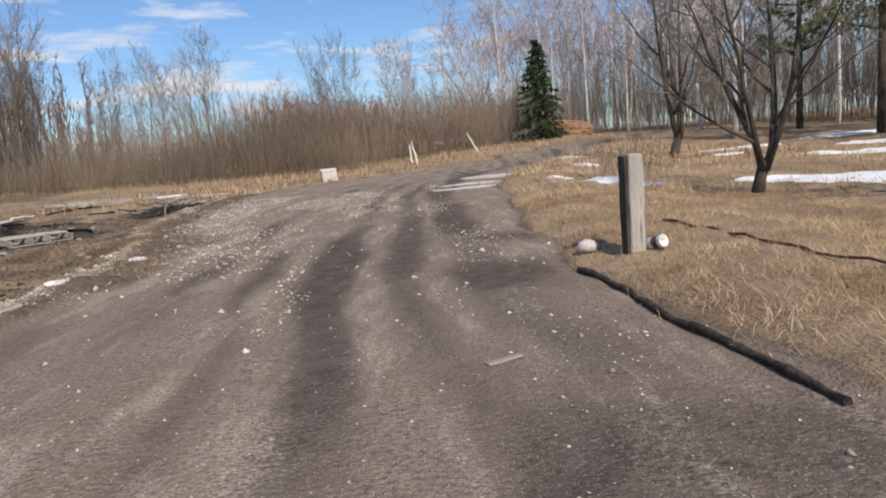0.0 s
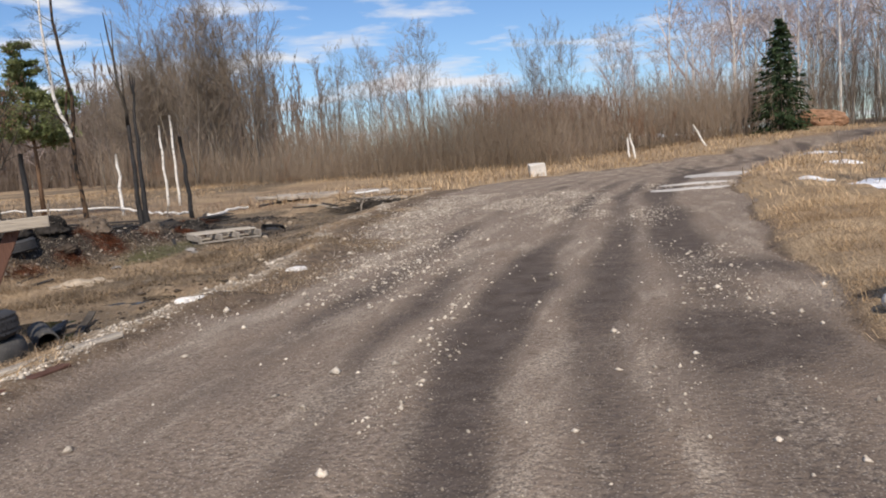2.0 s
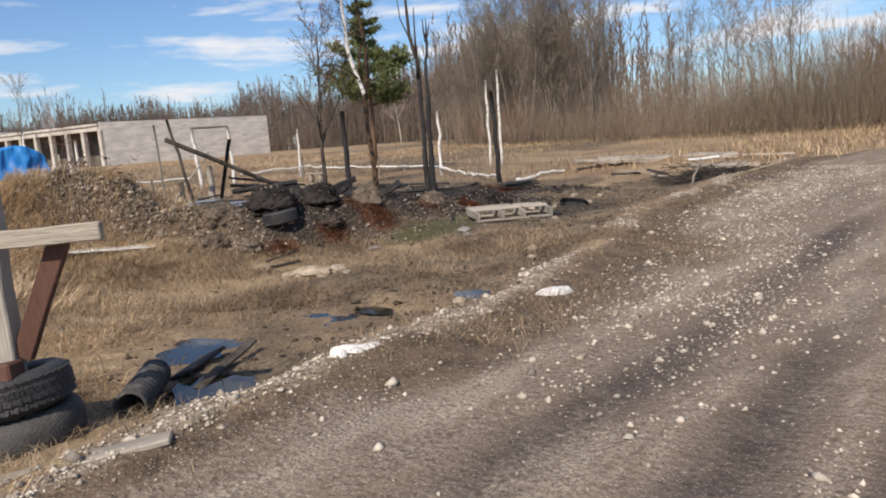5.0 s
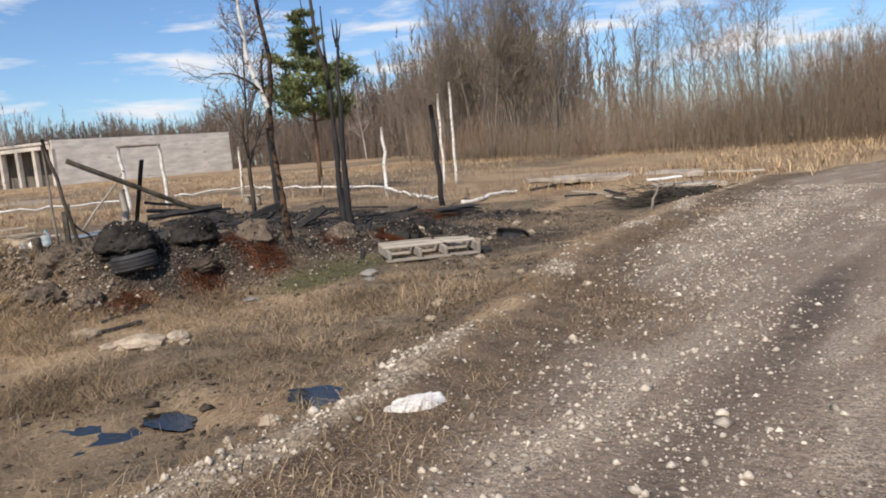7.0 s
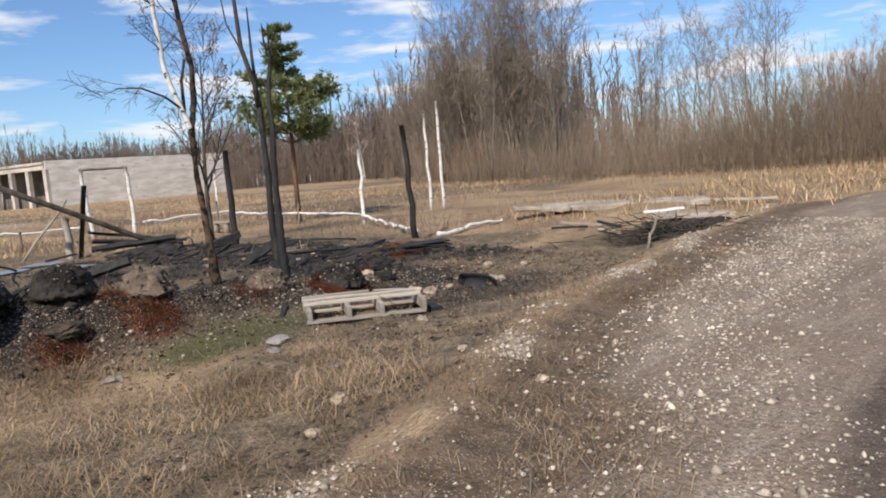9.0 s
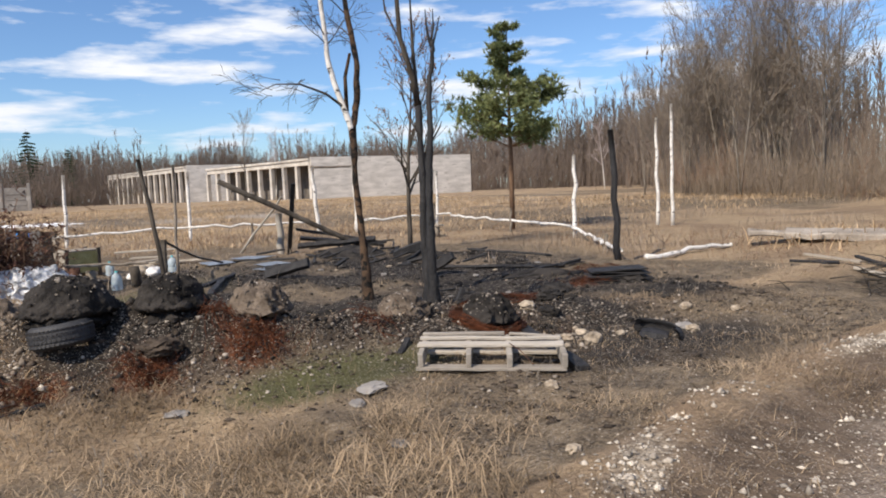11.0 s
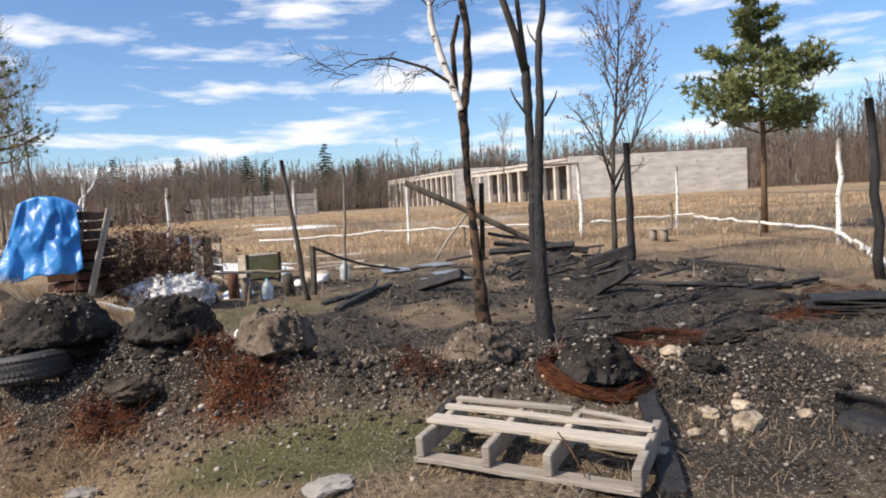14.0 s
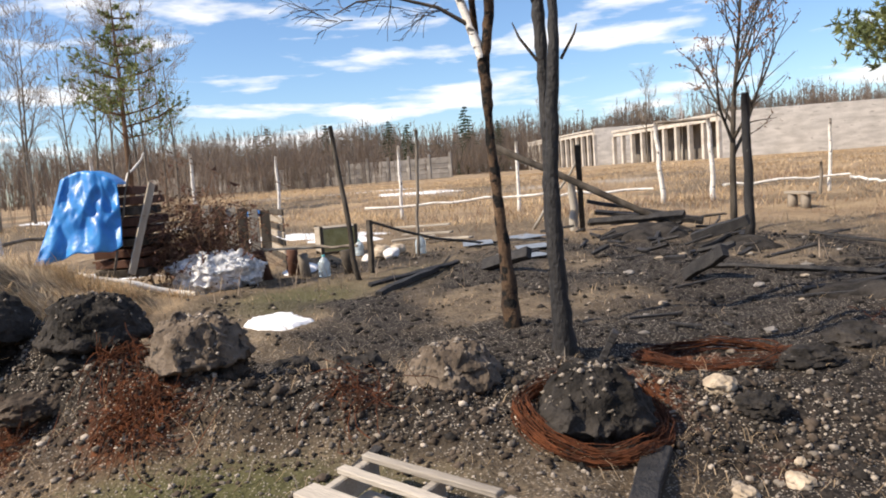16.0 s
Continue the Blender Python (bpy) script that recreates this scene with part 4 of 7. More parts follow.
def plant_woods():
    rng = np.random.default_rng(7)
    # brush belt beyond the road and the field
    belt = [(9, 70), (2, 60), (-6, 52), (-14, 49), (-24, 49), (-34, 52), (-44, 60), (-56, 74)]
    s = along(belt, 6800, rng, 2.4)
    stems_stuff("brush_belt", s, rng.uniform(2.2, 4.9, len(s)), "brush", rng, 46, 0.2, 0.017, "dense leafless brown brush along the road", "brush", 0.8)
    s = along([(-4, 47), (-12, 45.8), (-24, 45.5), (-36, 48)], 2000, rng, 0.9)
    stems_stuff("front_brush", s, rng.uniform(1.0, 3.0, len(s)), "brush", rng, 24, 0.22, 0.014, "low leafless shrubs in front of the woods", "brush", 0.8)
    s = along([(-4, 58), (-12, 55)], 900, rng, 1.6)
    stems_stuff("red_brush", s, rng.uniform(3.5, 5.2, len(s)), "twig_red", rng, 40, 0.2, 0.018, "rust-coloured leafless willow brush", "brush", 0.8)
    s = along([(-50, 80), (-80, 100), (-130, 112), (-190, 80), (-215, 20), (-205, -40), (-170, -90)], 7000, rng, 8)
    stems_stuff("far_woods", s, rng.uniform(9.5, 13.5, len(s)), "far_wood", rng, 34, 0.08, 0.15, "far leafless grey-brown forest on the horizon", "woods", 0.7)
    s = along([(-82, -50), (-83, -22), (-86, -2), (-97, -20), (-115, -12), (-130, 8), (-150, 14), (-128, 70), (-100, 84), (-70, 82), (-50, 70)], 2600, rng, 5)
    stems_stuff("field_edge_brush", s, rng.uniform(3, 7.5, len(s)), "far_wood", rng, 44, 0.12, 0.055, "brown leafless brush behind the concrete fence", "brush", 0.8)
    s = along([(20, 110), (45, 95), (70, 60), (85, 10), (70, -50), (0, -80), (-80, -95), (-170, -90)], 1500, rng, 7)
    stems_stuff("woods_round", s, rng.uniform(9, 15, len(s)), "far_wood", rng, 34, 0.06, 0.06, "leafless mixed forest round the clearing", "woods", 0.7)
    s = along([(12, 86), (24, 70), (33, 54), (38, 38), (42, 22), (46, 6)], 3200, rng, 5)
    stems_stuff("wood_undergrowth", s, rng.uniform(3, 10, len(s)), "twig", rng, 36, 0.12, 0.028, "grey leafless undergrowth beneath the birches", "brush", 0.8)

    # tall grey clump and other bare trees in the belt
    kinds = []
    for k in range(3):
        kinds.append(bare_tree("bare_tree", -27 - 4 * k, 48 + k, 12.5, 0.085, FOREST, 20 + k, "bark", "twig", 2, 0.12, "tall slim leafless grey tree in the brush", group="bare trees of the belt"))
    pl = [[], [], []]
    for n, (x, y) in enumerate(along([(-25.5, 48.5), (-31, 48.5), (-36, 50), (-40, 53)], 30, rng, 1.4)):
        pl[n % 3].append((x, y, rng.uniform(0.60, 0.94)))
    for n, (x, y) in enumerate([(-21.5, 50), (-20, 51.5), (-18.5, 50.5), (-17, 52), (-15.5, 52), (-8.6, 56), (-7.6, 56.5), (-6.2, 58), (-22.5, 52), (-1.5, 66), (-3, 64), (-42, 60), (-46, 66), (-49, 70), (-53, 74), (-58, 82)]):
        pl[n % 3].append((x, y, rng.uniform(0.58, 0.72)))
    for k in range(3):
        repeat(kinds[k], pl[k], rng)
    # birch stand behind the spruce and along the belt
    kinds = [bare_tree("birch_tree", 7 + 4 * k, 74 + 3 * k, 15.5, 0.15, BIRCH, 40 + k, "birch", "twig_birch", 1, 0, "tall leafless birch with a white trunk", "birch", "birch stand", upto=0) for k in range(3)]
    pl = [[], [], []]
    spots = [(3.5, 73), (5.5, 76), (9, 78), (12, 72), (13.5, 76), (15, 71), (17, 76), (18.5, 69), (20.5, 73), (22, 68), (24, 71), (23, 78), (26, 66), (28, 70), (30, 62), (17.5, 66), (7.5, 82), (11, 84), (16, 83), (21, 84), (27, 80), (32, 72), (33, 55), (36, 50), (1.5, 71), (24, 56), (19, 52), (26, 47), (30, 42), (16.5, 40), (22, 35), (27, 33), (31, 28), (4.5, 80), (8.2, 76.5), (10.2, 74), (14.2, 80), (18, 80), (19.5, 77), (12.8, 88), (25, 75), (6.5, 87), (29, 77), (31, 67), (34, 62), (10.5, 70), (16.2, 73.5)]
    for n, (x, y) in enumerate(spots):
        pl[n % 3].append((x, y, rng.uniform(0.75, 1.05)))
    for n, (x, y) in enumerate([(-3.0, 62), (0.8, 66), (-1.6, 60), (2.5, 64), (4.2, 66), (-17, 52), (-20, 56), (-11, 56), (-38, 55), (-60, 72), (-64, 66), (-100, 40)]):
        pl[n % 3].append((x, y, rng.uniform(0.42, 0.62)))
    for k in range(3):
        repeat(kinds[k], pl[k], rng)
    spruce("spruce_tree", 8.6, 59.4, 8.3, 3, "dense dark green spruce beside the bend of the road")
    far = spruce("far_spruce", -187, 11, 17.5, 5, "dark spruce standing above the far forest", "far spruces", 0.7)
    repeat(far, [(-190 + rng.uniform(-6, 14), y, rng.uniform(0.72, 0.95)) for y in (-44, -41, -24, -9, -3, 19)], rng)
    # pines over the snow on the verge side
    p0 = pine("verge_pine", 20.5, 33.5, 13.5, 11, "large dull green pine with a thick trunk", 0.34, 0.24, 0.7, tufts=22, sizes=1.7, mat="needle", trunk_r=0.016, group="verge pines", bark="bark_dark")
    repeat(p0, [(25.5, 31, 0.95), (26, 38, 1.05), (31, 30, 1.0), (22, 44, 1.0), (33, 42, 1.05), (22, 26.5, 0.85)], rng)
    # roadside trees on the grass
    bare_tree("spreading_tree", 6.45, 14.7, 4.8, 0.085, FORK, 61, "bark_dark", "bark", 4, 0.42, "spreading leafless tree with a dark forked trunk", "tree", bole=(0.12, -0.12, 0.6))
    bare_tree("leaning_tree", 9.8, 30.2, 6.6, 0.13, FORK, 64, "bark_dark", "twig", 3, 0.3, "leafless tree with a dark trunk in dry grass", "tree", bole=(0.3, 0, 0.9))
    bare_tree("verge_tree", 8.5, 11.5, 6.5, 0.075, FORK, 66, "bark_dark", "bark", 2, 0.16, "leafless tree at the edge of the snow", "tree")
    s = along([(4.2, 17.2), (5.2, 20), (7.5, 25)], 60, rng, 0.7)
    stems_stuff("verge_shrubs", s, rng.uniform(0.6, 1.8, len(s)), "twig", rng, 14, 0.3, 0.012, "small leafless shrubs in the dry grass", "shrub", 0.8)
    s = along([(-21, 23.2), (-16, 25.5), (-12, 23.4), (-9.5, 27.2), (-14, 28.5)], 700, rng, 1.2)
    stems_stuff("dead_weeds", s, rng.uniform(0.15, 0.5, len(s)), "twig_red", rng, 10, 0.4, 0.007, "reddish dead weeds behind the burnt yard", "weeds", 0.8)
    s = along([(-23, 12.5), (-27, 16), (-27, 20), (-24, 24)], 800, rng, 1.9)
    stems_stuff("yard_weeds", s, rng.uniform(0.15, 0.5, len(s)), "twig_red", rng, 10, 0.4, 0.009, "brown dead weeds along the pole fence", "weeds", 0.8)
    # left of the yard
    pine("lone_pine", -38.6, -1.3, 10.6, 17, "slender young pine with sparse branches", 0.34, 0.25, 0.65, tufts=15, sizes=1.3, dead=8)
    pine("yard_pine", -23.6, 25.6, 6.9, 19, "young green pine with a bare lower trunk", 0.40, 0.27, 0.95, tufts=46, sizes=1.12, dead=5)
    kinds = [bare_tree("slim_tree", -44 - 2 * k, -5 + k, 11, 0.10, FOREST, 70 + k, "bark", "twig", 1, 0, "slim leafless tree beyond the fence", group="trees beyond the fence") for k in range(2)]
    repeat(kinds[0], [(-40, -7, 0.9), (-43, -3, 1.0), (-48, -8, 1.0), (-52, -12, 1.0), (-36, -6, 0.75)], rng)
    repeat(kinds[1], [(-39, -9, 1.0), (-46, -11, 1.0), (-50, -4, 0.9), (-55, -7, 1.0), (-92, 34, 1.0)], rng)
    s = along([(-34, -2), (-42, -6), (-50, -2), (-60, -14)], 260, rng, 2.5)
    stems_stuff("fence_brush", s, rng.uniform(1.2, 4, len(s)), "brush", rng, 16, 0.16, 0.022, "leafless brush beyond the fence", "brush", 0.8)


plant_woods()

# ---- cowshed ruin and concrete fence in the distance ----


def block_wall(parent, name, p, q, z0, z1, thick, mat, rows=0):
    p, q = Vector((*p, 0)), Vector((*q, 0))
    d = q - p
    a = math.degrees(math.atan2(d.y, d.x))
    mid = (p + q) / 2
    return part(name, box(d.length, thick, z1 - z0, None, 0.02), mat, parent, at=parent.matrix_world.inverted() @ pose(mid.x, mid.y, (z0 + z1) / 2, 0, 0, a))


def cowshed(name, front_r, corner, end, back, top, bays, label):
    ob = thing(name, corner[0], corner[1], None, 0, label, "ruined building", "cowshed ruins")
    g = ob.matrix_world.translation.z - 0.3
    block_wall(ob, "end_wall", corner, front_r, g, top, 0.4, "wall")
    block_wall(ob, "far_wall", (front_r[0] + end[0] - corner[0], front_r[1] + end[1] - corner[1]), front_r, g, top - 0.4, 0.4, "shaded_in")
    c, e = Vector((*corner, 0)), Vector((*end, 0))
    d = (e - c)
    n = Vector((-d.y, d.x, 0)).normalized()
    a = math.degrees(math.atan2(d.y, d.x))
    inv = ob.matrix_world.inverted()
    if (Vector((*front_r, 0)) - c).dot(n) < 0:
        n = -n
    inner = c + n * 3.0
    # shade behind the pillars is painted into this wall's dark colour
    block_wall(ob, "inner_wall", (inner.x + d.x * 0.02, inner.y + d.y * 0.02), (inner.x + d.x, inner.y + d.y), g, top - 0.7, 0.3, "shaded_in")
    slab = box(d.length, 3.6, 0.28, None, 0.03, 0.05, cuts=10)
    mid = c + d * 0.5 + n * 1.5
    part("roof_edge", slab, "pillar", ob, "broken concrete roof edge", at=inv @ pose(mid.x, mid.y, top - 0.25, 0, 0, a))
    beam = box(d.length - 0.2, 0.45, 0.55, None, 0.03, 0.03, cuts=8)
    mid = c + d * 0.5 + n * 0.1
    part("lintel", beam, "pillar", ob, at=inv @ pose(mid.x, mid.y, top - 0.68, 0, 0, a))
    post = None
    for k in range(bays + 1):
        q = c + d * (k / bays) + n * 0.1
        sh = box(0.55, 0.5, top - 0.95 - g, None, 0.02, 0.03, seed=k) if post is None else post
        o = part("pillar", sh, "pillar", ob, at=inv @ pose(q.x, q.y, (top - 0.95 + g) / 2, 0, 0, a))
        post = o.data
    return ob


cowshed("cowshed", (-86.5, 62.6), (-87.8, 40.8), (-115.5, 34.3), None, 5.95, 9, "ruined grey concrete cowshed with a blank end wall")
cowshed("cowshed", (-123, 43), (-123, 32.6), (-161, 24.6), None, 6.8, 14, "second ruined concrete cowshed with an open colonnade")


def concrete_fence():
    ob = thing("concrete_fence", -93, 12, None, 0, "long weathered concrete panel fence across the field", "fence")
    inv = ob.matrix_world.inverted()
    panel = post = None
    for k in range(22):
        x, y = -93.0 - 0.42 * k, 11.0 - 2.55 * k
        x2, y2 = x - 0.42, y - 2.55
        g = gz((x + x2) / 2, (y + y2) / 2)
        if panel is None:
            bm = box(2.3, 0.14, 2.5, None, 0.02)
            for i in range(3):
                box(1.9, 0.06, 0.18, pose(0, -0.08, -0.6 + 0.6 * i), 0.02, 0, bm)
            panel = bpy.data.meshes.new("panel"); bm.to_mesh(panel); bm.free(); finish(panel, "fence_concrete")
            bm = box(0.3, 0.3, 3.0, None, 0.03)
            post = bpy.data.meshes.new("post"); bm.to_mesh(post); bm.free(); finish(post, "fence_concrete")
        part("panel", panel, None, ob, at=inv @ pose((x + x2) / 2, (y + y2) / 2, g + 1.2, 0, 0, 80.6))
        part("post", post, None, ob, at=inv @ pose(x, y, g + 1.4, 0, 0, 80.6))


concrete_fence()

# ---- general small shapes ----


def wild_disc(rx, ry, h, seed, n=56, rings=9, edge=0.22, m=None):
    """A thin irregular sheet lying on the land, thicker in the middle: snow, rag, ash."""
    V, Fs = [], []
    for k in range(rings + 1):
        f = k / rings
        for i in range(n):
            a = 2 * math.pi * i / n
            w = 1 + edge * (noise.noise(Vector((math.cos(a) * 1.5, math.sin(a) * 1.5, seed))) + 0.6 * noise.noise(Vector((math.cos(a) * 5, math.sin(a) * 5, seed + 3))) + 0.35 * noise.noise(Vector((math.cos(a) * 13, math.sin(a) * 13, seed + 5))))
            x, y = rx * f * w * math.cos(a), ry * f * w * math.sin(a)
            z = h * (1 - f ** 3) * (0.8 + 0.4 * noise.noise(Vector((x * 3, y * 3, seed)))) if k < rings else -0.04
            V.append((x, y, z))
    for k in range(rings):
        for i in range(n):
            a, b = k * n + i, k * n + (i + 1) % n
            Fs.append((a, b, b + n, a + n))
    return np.array(V), np.array(Fs)


def on_land(name, x, y, rx, ry, h, seed, mat, label, category, turn=0, edge=0.22, group="", kind=""):
    v, f = wild_disc(rx, ry, h, seed, edge=edge)
    c, s = math.cos(radians(turn)), math.sin(radians(turn))
    v = np.stack([v[:, 0] * c - v[:, 1] * s, v[:, 0] * s + v[:, 1] * c, v[:, 2]], -1)
    v[:, 2] += land(v[:, 0] + x, v[:, 1] + y) - gz(x, y) + 0.012
    return solo(name, mesh_of(name, v, f, mat, True), None, pose(x, y, gz(x, y)), label, category, group, kind)


def pole(name, p, q, r0, r1, mat, label, category, group="", seed=1, wob=0.015, n=7, sides=8):
    """A crooked pole between two places; its origin stands at p."""
    rng = np.random.default_rng(seed)
    q = tuple(b - a for a, b in zip(p, q))
    return solo(name, tubes(name, [limb(rng, (0, 0, 0), q, r0, r1, n, wob, sides)], mat), None, pose(*p), label, category, group)


def stand(x, y, top, r, mat, name, label, group, lean=(0, 0), seed=1, category="post"):
    g = gz(x, y)
    return pole(name, (x, y, g - 0.15), (x + lean[0], y + lean[1], top), r, r * 0.75, mat, label, category, group, seed, 0.02)


def board(name, p, q, w, t, mat, label, category="board", group="", roll=0, wobble=0.008, seed=1):
    """A sawn board whose middle line runs from p to q."""
    p, q = Vector(p), Vector(q)
    d = q - p
    m = Matrix.Translation((p + q) / 2) @ d.to_track_quat("X", "Z").to_matrix().to_4x4() @ pose(0, 0, 0, roll)
    return solo(name, box(d.length, w, t, None, min(0.006, t * 0.2), wobble, cuts=8, seed=seed), mat, m, label, category, group)


def lie(x, y, up=0.0):
    return (x, y, gz(x, y) + up)


def stone(x, y, r, seed, mat="stone_big", squash=(1, 0.8, 0.6), label="pale rough stone on burnt soil", group="loose stones", sink=0.3, name="stone"):
    return solo(name, lump(r, squash, 0.34, seed, 3, None, 1.7), mat, pose(x, y, gz(x, y) + r * squash[2] * (1 - sink), 0, 0, seed * 47), label, "stone", group, smooth=False)


def tyre(name, m, r=0.31, w=0.2, mat="rubber", label="", group="", tread=44):
    ob = thing(name, 0, 0, 0, 0, label, "tyre", group, m=m)
    h = w / 2
    outer = [(0.60, -0.70), (0.64, -0.93), (0.72, -1.02), (0.82, -1.0), (0.90, -0.88), (0.955, -0.66), (0.985, -0.36), (0.992, 0.0)]
    inner = [(0.64, 0.62), (0.84, 0.60), (0.89, 0.3), (0.90, 0.0), (0.89, -0.3), (0.84, -0.60), (0.64, -0.62)]
    prof = [(r * a, h * b) for a, b in outer + [(a, -b) for a, b in outer[-2::-1]] + inner]
    v, f = lathe(prof, 48, True)
    part("carcass", mesh_of("carcass", v, f, mat, True), None, ob)
    if tread:
        bm = bmesh.new()
        for k in range(tread):
            a = 360 * k / tread
            for row, off, rr in ((-0.27, 0, 0.968), (-0.09, 0.5, 0.985), (0.09, 0, 0.985), (0.27, 0.5, 0.968)):
                box(0.010, r * 0.12, w * 0.15, pose(0, 0, 0, 0, 0, a + off * 360 / tread) @ pose(r * rr, 0, row * w, 14 if row > 0 else -14, row * 60), 0, 0, bm)
        part("tread", bm, mat, ob)
    return ob


# ---- road and verge ----


def roadside():
    rng = np.random.default_rng(11)
    # timber marker post
    g = gz(1.85, 7.08)
    ob = thing("marker_post", 1.90, 7.08, g, 4, "short thick weathered grey timber post in dry grass", "post")
    part("beam", box(0.15, 0.2, 1.04, pose(0, 0, 0.44), 0.012, 0.012, cuts=10), "old_wood", ob)
    # added dark board: paints the shade on the post's left face
    part("shaded_face", box(0.035, 0.19, 1.02, pose(-0.096, 0, 0.435), 0.006, 0.008, cuts=8), "bark_dark", ob, "thin dark board standing in for the post's shaded face")
    # paint can
    x, y = 2.09, 7.0
    ob = thing("paint_can", x, y, gz(x, y) + 0.06, 20, "dented white paint can lying in the grass", "can", m=pose(x, y, gz(x, y) + 0.075, 75, 0, 30))
    v, f = lathe([(0.0, -0.09), (0.058, -0.09), (0.061, -0.08), (0.059, 0.08), (0.063, 0.088), (0.057, 0.09), (0.053, 0.02), (0.0, 0.0)], 24)
    can_body = part("body", mesh_of("body", v, f, "white_paint", True), None, ob)
    v, f = lathe([(0.0615, -0.03), (0.0622, -0.028), (0.0616, 0.04), (0.0606, 0.042)], 24)
    part("label_band", mesh_of("label_band", v, f, "rubber_grey", True), None, can_body, "grey printed band")
    solo("grey_stone", lump(0.10, (1.15, 0.9, 0.75), 0.12, 5, 3, -0.05), "concrete", pose(1.52, 7.55, gz(1.52, 7.55) + 0.06), "smooth grey stone beside the post", "stone", smooth=True)
    # black hose that edges the road
    pts = []
    for t in np.linspace(0, 1, 26):
        y = 6.85 - 3.75 * t
        x = float(kerb(np.array([y]))[0]) + 0.03 * math.sin(9 * t)
        pts.append((x - 1.5, y - 5, gz(x, y) + 0.022 + 0.008 * math.sin(31 * t) - gz(1.5, 5)))
    solo("black_hose", tubes("black_hose", [(pts, np.full(26, 0.028) + rng.normal(0, 0.005, 26), 9)], "soil_hose"), None, pose(1.5, 5, gz(1.5, 5)), "black soil-caked hose laid along the road edge", "hose")
    pole("fallen_branch", lie(2.75, 8.9, 0.03), lie(3.3, 5.2, 0.01), 0.02, 0.012, "brown_wood", "long thin dark branch lying in dry grass", "branch", seed=4, wob=0.012, n=14)
    board("lath", lie(0.20, 4.15, 0.012), lie(0.42, 4.28, 0.012), 0.055, 0.014, "pale_wood", "short pale lath lying on the road")
    # concrete remains in the road
    for k, (x, y, rx, ry) in enumerate(((0.75, 21.2, 1.0, 0.45), (0.9, 23.2, 0.95, 0.4), (1.9, 27.0, 1.1, 1.3))):
        on_land("concrete_patch", x, y, rx, ry, 0.02, 30 + k, "concrete", "pale worn concrete showing through the road", "patch", 0, 0.18, "worn concrete in the road", kind="structure")
    # white block at the far edge
    solo("concrete_block", box(0.72, 0.6, 0.62, None, 0.03, 0.05, cuts=3), "wall", pose(-5.26, 35.6, gz(-5.26, 35.6) + 0.26, 4, -5, 20), "pale concrete block at the road edge", "block")
    for k, (x, y, dx, h) in enumerate(((-1.1, 45.0, -0.28, 1.5), (3.0, 50, -0.75, 1.35), (-1.5, 47, -0.1, 1.2))):
        stand(x, y, gz(x, y) + h, 0.07, "birch", "leaning_stake", "leaning pale broken stake beside the road", "leaning stakes", (dx, 0.1), k)
    solo("soil_heap", lump(1.6, (1.1, 0.8, 0.55), 0.2, 8, 4), "spruce_pile", pose(11.3, 60.5, gz(11.3, 60.5) + 0.2), "reddish heap of soil by the road bend", "heap")
    # snow left on the verge side
    for k, (x, y, rx, ry, a) in enumerate(((4.7, 18.2, 1.1, 1.0, 30), (10.0, 15.9, 2.8, 1.5, -52), (8.2, 17.6, 1.0, 0.35, -40), (3.3, 19.6, 0.35, 0.25, 0), (5.6, 27.5, 0.6, 0.5, 0), (6.6, 35.5, 0.9, 0.6, 0), (14.5, 24.5, 2.0, 0.6, -40), (18.5, 28, 3.0, 1.0, -40), (13.8, 33, 2.4, 0.8, 10), (20, 35, 3, 1.2, 0), (11.5, 28.6, 0.6, 0.3, 0), (3.9, 5.6, 0.2, 0.1, 10))):
        on_land("snow_patch", x, y, rx, ry, 0.07, 40 + k, "snow", "patch of old melting snow on dry grass", "snow", a, 0.3, "snow patches")


roadside()


def timber_cross():
    """Board cross set in two tyres beside the road."""
    x, y = -5.12, 6.47
    g = gz(x, y)
    tyre("stacked_tyre", pose(x + 0.0, y + 0.02, g + 0.10, 3, -3, 10), 0.312, 0.215, "rubber_grey", "dusty grey worn smooth car tyre lying on the ground", "stacked tyres", 0)
    tyre("stacked_tyre", pose(x - 0.02, y + 0.0, g + 0.302, -5, -7, 60), 0.305, 0.205, "rubber", "black car tyre lying on another tyre", "stacked tyres")
    solo("earth_fill", lump(0.2, (1, 1, 0.9), 0.15, 4, 3), "clod", pose(x, y, g + 0.2), "earth packed inside the tyres", "earth")
    z0 = g + 0.3
    ob = thing("timber_cross", x - 0.01, y + 0.06, z0, 44, "weathered grey board post with one arm in tyres", "sign post")
    part("post", box(0.14, 0.11, 1.3, pose(-0.05, 0, 0.6, 0, 0.8), 0.008, 0.014, cuts=12), "old_wood", ob)
    part("arm", box(0.62, 0.05, 0.09, pose(0.26, -0.09, 0.80, 0, -1), 0.006, 0.006, cuts=6), "old_wood_x", ob)
    part("brace", box(0.10, 0.05, 0.66, pose(0.17, 0.0, 0.47, 0, 25), 0.005, 0.004, cuts=4), "brown_wood", ob, "red-brown painted brace")
    part("splint", box(0.05, 0.03, 0.75, pose(-0.085, -0.068, 0.88, 0, 0.8), 0.004, 0.008, cuts=6), "old_wood", ob)
    solo("wood_block", box(0.24, 0.13, 0.09, None, 0.01, 0.01, cuts=2), "brown_wood", pose(x + 0.11, y - 0.08, g + 0.445, -4, -6, 40), "brown block wedged on the tyre", "block")


timber_cross()


